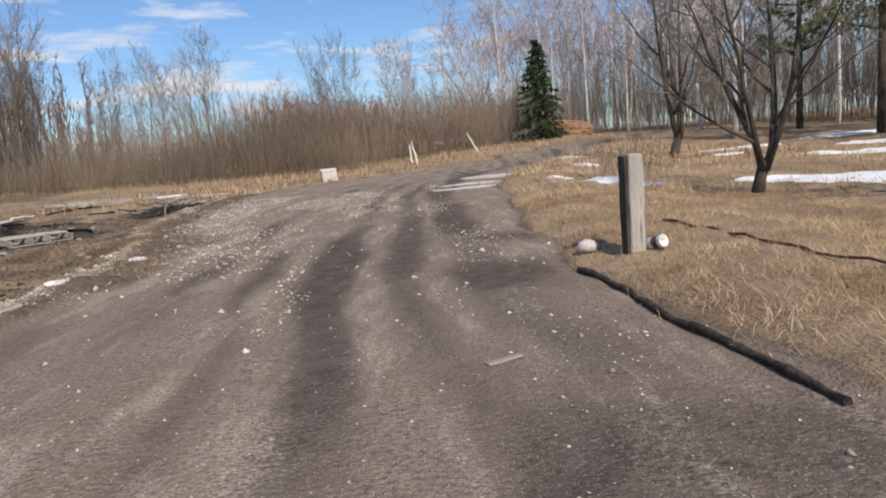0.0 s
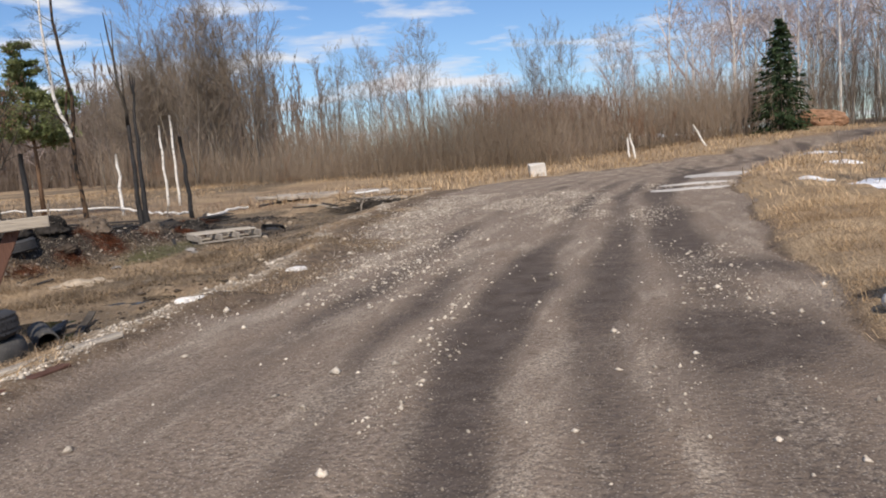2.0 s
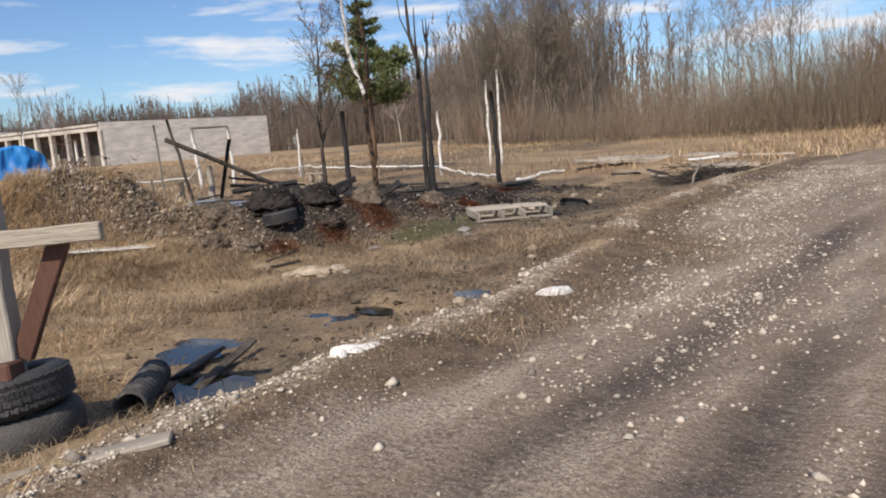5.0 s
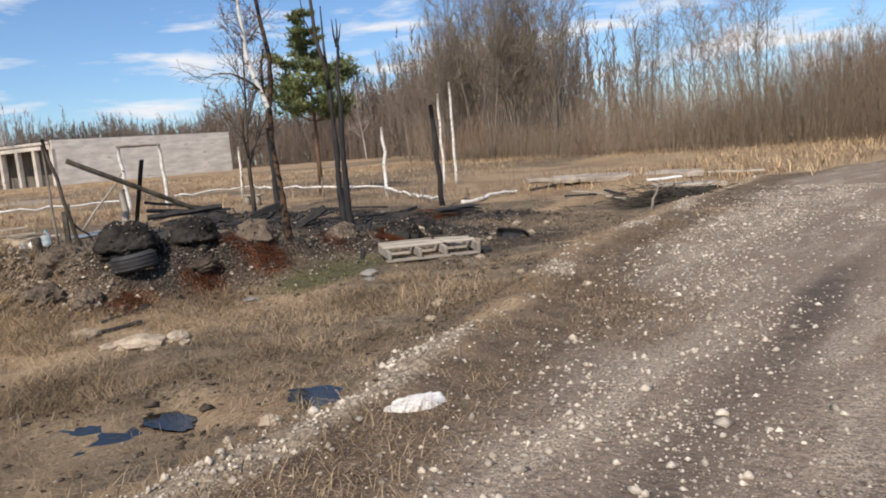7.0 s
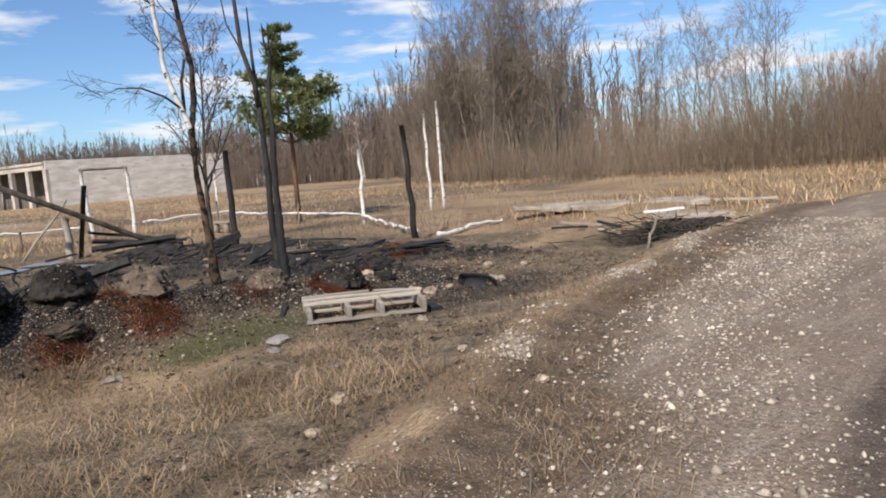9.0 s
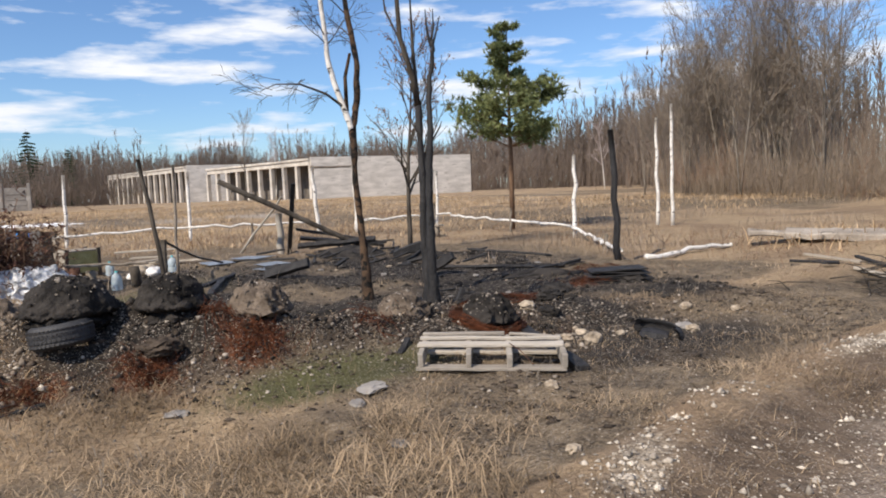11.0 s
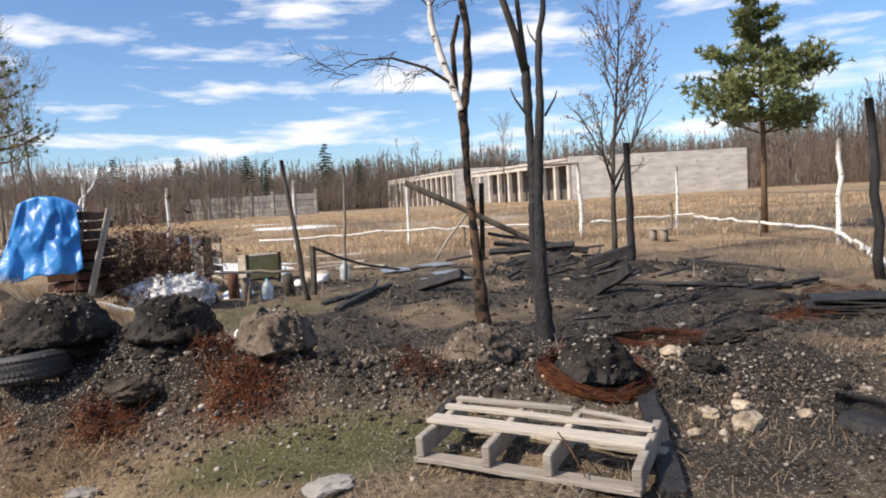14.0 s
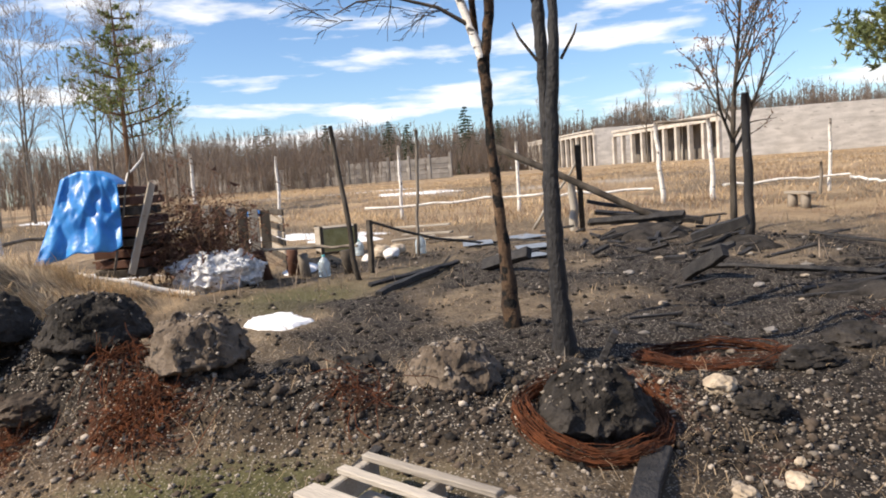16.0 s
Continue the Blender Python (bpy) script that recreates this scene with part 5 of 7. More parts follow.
def verge_litter():
    rng = np.random.default_rng(3)
    board("long_plank", lie(-5.08, 5.1, 0.03), lie(-4.06, 6.80, 0.02), 0.12, 0.03, "pale_wood", "long grey plank lying along the verge", group="verge planks", seed=2)
    board("long_plank", lie(-3.82, 4.45, 0.008), lie(-3.96, 6.12, 0.010), 0.10, 0.03, "brown_wood", "brown half-buried plank along the verge", group="verge planks", seed=3)
    # bottle
    x, y = -5.55, 6.0
    ob = thing("drink_bottle", x, y, 0, 0, "empty teal and white plastic bottle on the grass", "bottle", m=pose(x, y, gz(x, y) + 0.042, 84, 0, -60))
    v, f = lathe([(0, -0.08), (0.034, -0.08), (0.038, -0.07), (0.038, 0.06), (0.034, 0.08), (0.018, 0.11), (0.016, 0.13), (0, 0.13)], 20)
    shell = part("body", mesh_of("body", v, f, "white_paint", True), None, ob)
    for z in (-0.06, 0.03):
        v, f = lathe([(0.0385, z), (0.0395, z + 0.003), (0.0395, z + 0.022), (0.0385, z + 0.025)], 20)
        part("label_band", mesh_of("label_band", v, f, "teal", True), None, shell, "teal printed band")
    v, f = lathe([(0, 0.155), (0.019, 0.155), (0.019, 0.128), (0.015, 0.128)], 14)
    part("cap", mesh_of("cap", v, f, "teal", True), None, shell)
    # ribbed drain pipe end and broken boards by the puddle
    ob = thing("drain_pipe", 0, 0, 0, 0, "grey ribbed drain pipe sticking out of the bank", "pipe", m=pose(-5.12, 7.1, gz(-5.12, 7.1) + 0.07, 90, 0, 52))
    prof = []
    for k in range(12):
        z = -0.5 + k * 0.055
        prof += [(0.085, z), (0.096, z + 0.015), (0.096, z + 0.035), (0.085, z + 0.05)]
    v, f = lathe(prof + [(0.078, 0.15), (0.078, -0.4), (0.0, -0.42)], 28)
    part("shell", mesh_of("shell", v, f, "rubber_grey", True), None, ob)
    board("broken_board", lie(-5.2, 7.52, 0.05), lie(-5.62, 8.2, 0.10), 0.07, 0.025, "bark_dark", "broken board lying across the puddle", group="broken boards", roll=12, seed=5)
    board("broken_board", lie(-5.5, 7.55, 0.03), lie(-5.9, 8.05, 0.05), 0.16, 0.03, "char", "blackened board lying across the puddle", group="broken boards", roll=-20, seed=6)
    # white rags
    for k, (x, y, rx, ry, a) in enumerate(((-4.34, 10.25, 0.19, 0.08, 75), (-4.42, 8.2, 0.14, 0.06, 60), (-4.4, 8.04, 0.06, 0.04, 20))):
        on_land("white_rag", x, y, rx, ry, 0.04, 70 + k, "white_cloth", "crumpled white rag on gravel", "rag", a, 0.35, "white rags")
    # chalky heap
    for k, (x, y, r) in enumerate(((-7.95, 10.5, 0.17), (-8.15, 10.35, 0.11), (-7.85, 10.78, 0.12), (-7.78, 10.5, 0.08), (-8.95, 10.4, 0.12), (-8.7, 10.3, 0.07), (-7.6, 10.72, 0.06), (-8.05, 10.68, 0.08))):
        stone(x, y, r, 20 + k, "stone_big", (1.3, 0.9, 0.42), "flat lump of pale chalky rubble in the meadow", "chalk rubble", 0.6, "chalk_lump")
    for k, (x, y, rx, ry) in enumerate(PUDDLES):
        v, f = wild_disc(rx * 1.05, ry * 1.05, 0.0, 90 + k, edge=0.25)
        v[:, 2] = 0
        solo("puddle", mesh_of("puddle", v, f, "water", True), None, pose(x, y, float(land(np.array([x]), np.array([y]), False)[0]) + 0.010), "shallow dark puddle in the wet meadow", "puddle", "puddles", "structure")
    # paper sheet and cardboard at the foot of the bank
    board("plastic_sheet", lie(-10.9, 8.75, 0.03), lie(-10.6, 9.85, 0.03), 0.5, 0.012, "white_paint", "white flat sheet of plastic at the foot of the bank", "sheet", seed=12, wobble=0.03)
    board("cardboard", lie(-10.42, 9.85, 0.03), lie(-10.25, 10.4, 0.03), 0.34, 0.012, "cardboard", "flat piece of damp cardboard", "cardboard", roll=3)
    for k, (x, y, a, L) in enumerate(((-9.3, 10.75, 100, 0.6), (-8.9, 10.55, 80, 0.4))):
        board("charred_scrap", lie(x, y, 0.02), lie(x + L * math.cos(radians(a)), y + L * math.sin(radians(a)), 0.03), 0.06, 0.03, "char", "scrap of charred wood on the grass", "scrap", "charred scraps", seed=k)


verge_litter()


def pallet():
    u = Vector((0.627, 0.779, 0)).normalized()
    w = Vector((-u.y, u.x, 0))
    o = Vector((-8.37, 14.05, 0))
    g = gz(-8.1, 14.6)
    m = Matrix(((u.x, w.x, 0, o.x), (u.y, w.y, 0, o.y), (0, 0, 1, g + 0.005), (0, 0, 0, 1))) @ pose(0, 0, 0, 3, 0)
    ob = thing("pallet", 0, 0, 0, 0, "weathered grey broken wooden pallet lying on scorched ground", "pallet", m=m)
    for k, (y, d) in enumerate(((0.05, 0.10), (0.52, 0.09))):
        part("lower_board", box(1.23, d, 0.028, pose(0.60, y, 0.014), 0.004, 0.006, cuts=6, seed=k), "pale_wood", ob)
    for k, x in enumerate((0.02, 0.42, 0.76, 1.20)):
        part("stringer", box(0.046, 0.64, 0.115, pose(x - 0.03, 0.32, 0.086, 0, 0, 6), 0.006, 0.009, cuts=5, seed=k), "pale_wood", ob)
    for k, (x, y, d, n, a) in enumerate(((0.575, 0.25, 0.11, 1.24, 0), (0.55, 0.455, 0.05, 1.23, -0.5), (0.30, 0.61, 0.045, 0.74, 1.5))):
        part("upper_board", box(n, d, 0.026, pose(x, y, 0.157, 0, 0, a), 0.004, 0.007, cuts=7, seed=9 + k), "pale_wood", ob)
    part("split_slat", box(0.46, 0.035, 0.018, pose(0.94, 0.57, 0.152, 0, 2, -10), 0.003, 0.008, cuts=5, seed=21), "pale_wood", ob, "broken slat hanging askew")
    part("nail_wire", tubes("nail_wire", [([(0.74, 0.22, 0.175), (0.84, 0.12, 0.14), (0.95, 0.02, 0.05)], (0.005, 0.005, 0.004), 4)], "rust"), None, ob)


pallet()

# ---- burnt bank of tyres and earth ----


def wires(cz, rx, ry, rz, n, rng, ring=False):
    """Curled strands: round a hoop, or matted at random over a patch."""
    out = []
    for k in range(n):
        a0 = rng.random() * 2 * np.pi
        if ring:
            t = np.linspace(a0, a0 + rng.uniform(0.8, 2.4), 7)
            q = rng.uniform(0.88, 1.16)
            p = np.stack([rx * q * np.cos(t), ry * q * np.sin(t), cz + rz * rng.uniform(-1, 1) + 0.02 * np.sin(2 * t + a0)], -1)
        else:
            c = rng.normal(0, 0.34, 2)
            r = rng.uniform(0.06, 0.28)
            t = np.linspace(a0, a0 + rng.uniform(0.5, 1.7), 7)
            p = np.stack([c[0] * rx + r * (np.cos(t) - math.cos(a0)), c[1] * ry + r * (np.sin(t) - math.sin(a0)), cz + rz * rng.uniform(-0.6, 1) + rng.normal(0, 0.05) * np.linspace(-1, 1, 7)], -1)
        out.append((p + rng.normal(0, 0.004, (7, 3)), np.full(7, rng.uniform(0.0018, 0.0034)), 3))
    return out


def muffin(R, H, seed, rough=1.0):
    """Earth that filled a tyre: a domed top, a blunt rim that overhangs, a flat underside."""
    prof = [(0.0, 1.0), (0.14, 0.995), (0.28, 0.97), (0.42, 0.93), (0.55, 0.87), (0.66, 0.78), (0.75, 0.67), (0.82, 0.54), (0.89, 0.40), (0.95, 0.26), (1.0, 0.15), (1.02, 0.08), (1.0, 0.03), (0.93, 0.0), (0.82, -0.02), (0.68, -0.06), (0.6, -0.3)]
    q = np.linspace(0, len(prof) - 1, 40)
    dense = np.stack([np.interp(q, np.arange(len(prof)), [p[i] for p in prof]) for i in (0, 1)], -1)
    v, f = lathe([(R * a, H * b) for a, b in dense], 96)
    out = []
    for p in v:
        q = Vector(p)
        s = Vector((seed * 5.1, seed * 2.3, 0))
        k = 1 + 0.13 * noise.noise(Vector((q.x, q.y, 0)) * (1.3 / R) + s)
        q = Vector((q.x * k, q.y * k, q.z * (1 + 0.14 * noise.noise(Vector((q.x, q.y, 0)) * (1.8 / R) - s))))
        q += rough * (noise.noise_vector(q * 8 + s) * 0.026 + noise.noise_vector(q * 18 - s) * 0.030 + noise.noise_vector(q * 40 + s) * 0.018)
        out.append(q)
    return np.array(out), f


def burnt_bank():
    rng = np.random.default_rng(29)
    spec = [(-10.28, 11.58, 0.83, 0.38, "soot", "sooty black mound of earth over burnt tyres"), (-10.24, 12.43, 0.79, 0.33, "soot", "sooty black mound of earth on the bank"), (-9.98, 13.2, 0.66, 0.30, "clod", "grey earth lump in the shape of a tyre's inside"), (-9.98, 14.72, 0.40, 0.29, "clod", "grey burnt earth lump on the bank"), (-9.46, 15.45, 0.36, 0.30, "soot", "black burnt earth lump ringed with rusty wire")]
    for k, (x, y, top, r, mat, label) in enumerate(spec):
        g = gz(x, y)
        ob = thing("earth_mound", x, y, g, 0, label, "earth mound", "burnt earth mounds")
        base = max(top - 0.95 * r, g + 0.01)
        top = max(top, base + 0.75 * r)
        h = top - base
        v, f = muffin(r, h, 50 + k)
        v[:, 2] += base - g
        part("cap", mesh_of("cap", v, f, mat), None, ob)
        tops = v[v[:, 2] > base - g + h * 0.3]
        picks = tops[rng.integers(0, len(tops), 110)]
        v, f = scatter(OCT_V, OCT_F, picks, rng.gamma(1.8, 0.0045, 110) + 0.003, rng, 0.8)
        tagged(part("embedded_stones", mesh_of("embedded_stones", v, f, "stone_dirty"), None, ob, "pale stones stuck in the earth"), kind="stuff")
        foot = lump(1, (r * 0.85, r * 0.9, max(base - g, 0.03) + 0.06), 0.2, 80 + k, 5, None, 1.4)
        for p in foot.verts:
            p.co += noise.noise_vector(p.co * 9 + Vector((k, 3, 0))) * 0.05 + noise.noise_vector(p.co * 24 + Vector((k, 9, 0))) * 0.025
        foot.transform(pose(0.04, 0.0, -0.06))
        part("foot", foot, "loam" if k > 1 else "soot", ob)
    tyre("tyre", pose(-9.99, 11.50, max(0.30, gz(-9.97, 11.5) + 0.08), 3, -7, 30), 0.26, 0.20, "rubber", "half-buried scorched tyre in the bank", "burnt tyres")
    # collapsed slabs of melted rubber and soil
    for k, (x, y, r, sq, mat) in enumerate(((-9.75, 12.25, 0.2, (1.2, 1.2, 0.35), "loam"), (-10.35, 14.1, 0.25, (1.2, 1, 0.5), "soot"), (-10.5, 13.6, 0.22, (1, 1.2, 0.5), "soot"), (-10.9, 12.1, 0.3, (1, 1.2, 0.7), "soot"), (-10.7, 11.0, 0.35, (1, 1.2, 0.7), "clod"), (-10.4, 10.6, 0.3, (1, 1.2, 0.7), "clod"), (-9.9, 10.9, 0.22, (1, 1.2, 0.7), "clod"), (-9.6, 16.35, 0.14, (1.2, 1.2, 0.5), "soot"), (-10.3, 16.9, 0.2, (1.4, 1, 0.35), "soot"), (-10.9, 17.5, 0.28, (1.3, 1, 0.3), "soot"), (-11.0, 18.9, 0.25, (1.4, 1, 0.4), "soot"))):
        solo("burnt_clod", lump(r * 0.75, (sq[0], sq[1], sq[2] * 0.6 + 0.35), 0.3, 120 + k, 4, None, 2.4), mat, pose(x, y, gz(x, y) + r * sq[2] * 0.2, 0, 0, k * 37), "clod of burnt soil and melted rubber", "clod", "burnt clods")
    # rusty tyre wire
    for k, (x, y, rx, ry, n, ring) in enumerate(((-9.46, 15.45, 0.36, 0.36, 240, True), (-9.5, 13.05, 0.28, 0.34, 150, False), (-9.5, 12.1, 0.22, 0.3, 120, False), (-9.55, 11.1, 0.25, 0.3, 120, False), (-10.6, 16.4, 0.35, 0.45, 120, True), (-11.3, 18.3, 0.4, 0.5, 120, False), (-9.6, 14.2, 0.2, 0.25, 60, False), (-12.6, 19.7, 0.4, 0.35, 80, True), (-9.9, 12.75, 0.2, 0.25, 80, False))):
        g = gz(x, y)
        p = wires(0.03, rx, ry, 0.05, n if ring else int(1.1 * n), rng, ring)
        p = [(np.c_[q[:, :2], q[:, 2] + land(q[:, 0] + x, q[:, 1] + y) - g], r, s) for q, r, s in p]
        solo("wire_tangle", tubes("wire_tangle", p, "rust_wire", False), None, pose(x, y, g), "tangle of rusty steel wire from burnt tyres", "wire", "wire tangles", "stuff")
    # loose stones in front of the bank
    for k, (x, y, r) in enumerate(((-8.55, 16.08, 0.11), (-8.85, 16.0, 0.065), (-9.8, 16.2, 0.09), (-8.5, 15.72, 0.05), (-9.15, 16.36, 0.035), (-8.95, 16.27, 0.065), (-8.6, 16.5, 0.05), (-6.4, 12.75, 0.07), (-7.3, 14.6, 0.06), (-6.0, 12.2, 0.05), (-8.3, 17.2, 0.07), (-9.2, 18.1, 0.08), (-8.9, 18.6, 0.06), (-5.1, 13.4, 0.045), (-4.9, 9.7, 0.06), (-6.2, 13.9, 0.05))):
        stone(x, y, r, 3 + k)
    for k, (x, y, r) in enumerate(((-8.27, 13.59, 0.15), (-8.0, 13.35, 0.09), (-7.0, 13.2, 0.08), (-8.75, 12.2, 0.1), (-8.6, 17.4, 0.14))):
        stone(x, y, r * 0.8, 33 + k, "fence_concrete", (1.2, 0.8, 0.3), "flat grey stone in the wet grass", "flat stones", 0.45, "flat_stone")
    board("charred_plank", lie(-9.2, 15.72, 0.03), lie(-7.58, 15.14, 0.03), 0.12, 0.05, "char", "charred black plank lying beside the pallet", "plank", seed=6, wobble=0.02)
    board("charred_offcut", lie(-9.05, 14.2, 0.0), lie(-9.22, 14.38, 0.04), 0.06, 0.035, "char", "charred offcut on the slope beside the pallet", "offcut", seed=14, wobble=0.02)
    # split burnt tyre
    m = pose(-8.3, 16.6, gz(-8.3, 16.6) + 0.04, 0, 6, 20)
    ob = thing("split_tyre", 0, 0, 0, 0, "burnt split piece of tyre on scorched soil", "tyre scrap", m=m)
    v, f = lathe([(0.30, -0.05), (0.33, 0.0), (0.30, 0.08), (0.25, 0.11), (0.24, 0.10), (0.285, 0.06), (0.31, 0.0), (0.28, -0.04)], 40, True)
    v = v.reshape(40, 8, 3)
    keep = 17
    vv = v[:keep].reshape(-1, 3)
    ff = [q for q in f if max(q) < keep * 8]
    part("shell", mesh_of("shell", vv, np.array(ff), "char", True), None, ob)
    v, f = wild_disc(0.17, 0.14, 0.03, 8)
    part("melted_lining", mesh_of("melted_lining", v, f, "char", True), None, ob, at=pose(0.02, 0.08, 0.02))


burnt_bank()

# ---- trees of the yard ----


def yard_birch():
    rng = np.random.default_rng(91)
    x, y = -11.88, 15.14
    ob = thing("forked_birch", x, y, None, 0, "forked leafless birch with a scorched lower trunk", "birch")
    low = [((0, 0, -0.1), (0.0, -0.02, 0.5), (-0.02, -0.06, 1.1), (-0.03, -0.09, 1.8), (-0.02, -0.11, 2.25))]
    part("trunk", tubes("trunk", [gnarl(low[0], (0.095, 0.055, 0.045, 0.042, 0.046), 34, 1)], "birch_low"), None, ob, "brown bark scorched black at the foot")
    left = [(-0.02, -0.12, 2.22), (-0.06, -0.22, 2.6), (-0.1, -0.36, 3.1), (-0.1, -0.42, 3.8), (-0.1, -0.42, 4.6), (-0.1, -0.36, 5.6), (-0.08, -0.3, 6.6)]
    right = [(-0.02, -0.1, 2.22), (0.02, -0.04, 2.6), (0.05, -0.03, 3.1), (0.03, -0.13, 3.7), (0.0, -0.2, 4.6), (0.02, -0.2, 5.6), (0.05, -0.15, 6.8)]
    third = [(-0.05, -0.16, 2.45), (0.0, -0.18, 2.9), (0.0, -0.10, 3.2)]
    part("stem", tubes("stem", [gnarl(left, (0.042, 0.038, 0.034, 0.029, 0.024, 0.018, 0.01), 40, 2, 9, 0.08)], "birch"), None, ob, "white-barked stem")
    part("stem", tubes("stem", [gnarl(right, (0.046, 0.043, 0.039, 0.034, 0.028, 0.02, 0.01), 40, 3, 9, 0.08), (third, (0.03, 0.025, 0.02), 6)], "birch_low"), None, ob, "brown-barked stem")
    spec = dict(levels=3, count=(7, 6), start=(0.2, 0.15), angle=(34, 36), ratio=(0.45, 0.5), wob=(0.1, 0.14, 0.18), up=(0.02, 0.0, -0.05), taper=0.85, rmin=0.0022)
    paths = []
    for stem, n in ((left, 13), (right, 13)):
        for k in range(n):
            i = min(2 + int(k * 5 / n), len(stem) - 2)
            w = rng.random()
            p = np.array(stem[i]) * (1 - w) + np.array(stem[i + 1]) * w
            a = rng.uniform(2.2, 4.0) if rng.random() < 0.6 else rng.random() * 6.28
            a += math.pi / 2
            d = np.array([math.cos(a), math.sin(a), rng.uniform(0.4, 1.0)])
            grow(paths, rng, p, d / np.linalg.norm(d), rng.uniform(0.5, 1.1), 0.009, 0, spec)
    arm = [(-0.05, -0.16, 2.5), (0.0, -0.45, 2.68), (0.05, -0.8, 2.78), (0.05, -1.1, 2.77), (0.05, -1.3, 2.68)]
    paths.append((0, arm, (0.02, 0.016, 0.012, 0.008, 0.005), 6))
    for k in range(14):
        p = np.array(arm[1 + k % 4]) + rng.normal(0, 0.05, 3)
        grow(paths, rng, p, np.array([rng.normal(0, 0.3), -0.7, rng.normal(0, 0.3)]), rng.uniform(0.25, 0.5), 0.005, 1, spec)
    part("crown", tubes("crown", [(a, b, c) for l, a, b, c in paths], "bark_dark", False), None, ob, "fine dark twigs")


def charred_twin():
    rng = np.random.default_rng(17)
    x, y = -10.63, 15.42
    ob = thing("charred_tree", x, y, None, 0, "charred black twin-stemmed tree stripped of its crown", "dead tree")
    a = [(-0.12, 0.0, -0.1), (-0.12, 0.0, 0.5), (-0.12, 0.0, 1.2), (-0.12, -0.01, 1.8), (-0.12, -0.02, 2.4)]
    b = [(0.02, 0.02, -0.1), (0.03, 0.0, 0.6), (0.03, 0.0, 1.2), (0.02, 0.04, 1.75), (0.0, 0.07, 2.4), (0.0, 0.12, 2.95), (0.0, 0.12, 3.1)]
    part("stem", tubes("stem", [gnarl(a, (0.085, 0.054, 0.046, 0.042, 0.038), 36, 4)], "char"), None, ob)
    part("stem", tubes("stem", [gnarl(b, (0.085, 0.052, 0.047, 0.043, 0.036, 0.028, 0.022), 44, 5), ([(0, 0.12, 3.0), (0.01, 0.07, 3.2), (0.02, 0.05, 3.43)], (0.02, 0.015, 0.006), 6), ([(0, 0.12, 3.05), (0.0, 0.16, 3.25), (0, 0.16, 3.45)], (0.02, 0.014, 0.005), 6), ([(0, 0.13, 3.0), (0.0, 0.2, 3.2), (0, 0.25, 3.38)], (0.018, 0.012, 0.005), 6)], "char"), None, ob)
    up = [([(-0.12, -0.02, 2.35), (-0.03, -0.12, 2.65), (-0.04, -0.26, 3.1), (-0.04, -0.29, 3.75), (-0.04, -0.36, 4.05), (-0.04, -0.42, 4.6)], (0.04, 0.034, 0.03, 0.024, 0.018, 0.008), 8),
          ([(-0.12, -0.02, 2.4), (-0.08, -0.08, 3.0), (-0.02, -0.12, 3.62)], (0.028, 0.02, 0.008), 7),
          ([(-0.04, -0.29, 3.75), (-0.04, -0.25, 4.0), (-0.04, -0.22, 4.5)], (0.018, 0.012, 0.006), 6),
          ([(-0.03, -0.2, 2.95), (-0.1, -0.4, 3.4), (-0.1, -0.5, 4.2)], (0.015, 0.011, 0.005), 5),
          ([(0.0, -0.05, 1.95), (0.02, -0.16, 2.1), (0.02, -0.2, 2.2)], (0.012, 0.009, 0.004), 5),
          ([(0.0, 0.1, 1.95), (0.02, 0.19, 2.1), (0.02, 0.21, 2.16)], (0.012, 0.009, 0.004), 5),
          ([(0.0, 0.1, 2.5), (0.0, 0.0, 2.65), (0.0, -0.02, 2.72)], (0.01, 0.007, 0.004), 5)]
    part("limb", tubes("limb", up, "bark_dark"), None, ob, "dark broken upper limbs")
    g = gz(x + 0.12, y + 0.22)
    board("charred_stub", (x + 0.12, y + 0.2, g - 0.05), (x + 0.16, y + 0.34, g + 0.22), 0.09, 0.05, "char", "charred stub leaning at the tree's foot", "stub")


def leafy_dead_tree():
    rng = np.random.default_rng(23)
    ob = thing("withered_tree", -19.0, 19.35, None, 0, "young scorched tree with a few withered leaves", "tree")
    spec = dict(levels=3, count=(18, 10), start=(0.26, 0.15), angle=(38, 34), ratio=(0.42, 0.42), wob=(0.04, 0.1, 0.14), up=(0.02, 0.10, 0.08), taper=0.85, rmin=0.006)
    paths = []
    grow(paths, rng, (0, 0, -0.1), (0, 0, 1.0), 4.9, 0.07, 0, spec)
    split_tree(ob, paths, "bark_dark", "bark_dark", 0)
    tips = np.array([b[i] for l, b, c, d in paths if l == 2 for i in (2, 3, 4)] * 3)
    p = tips + rng.normal(0, 0.05, tips.shape)
    s = rng.normal(0, 0.016, tips.shape)
    t = rng.normal(0, 0.03, tips.shape)
    v = np.stack([p - s, p + s, p + t + (0, 0, 0.02)], 1).reshape(-1, 3)
    part("withered_leaves", mesh_of("withered_leaves", v, np.arange(len(v)).reshape(-1, 3), "twig_red"), None, ob, "brown withered leaves")


yard_birch()
charred_twin()
leafy_dead_tree()

# ---- yard: posts, fence, burnt remains ----


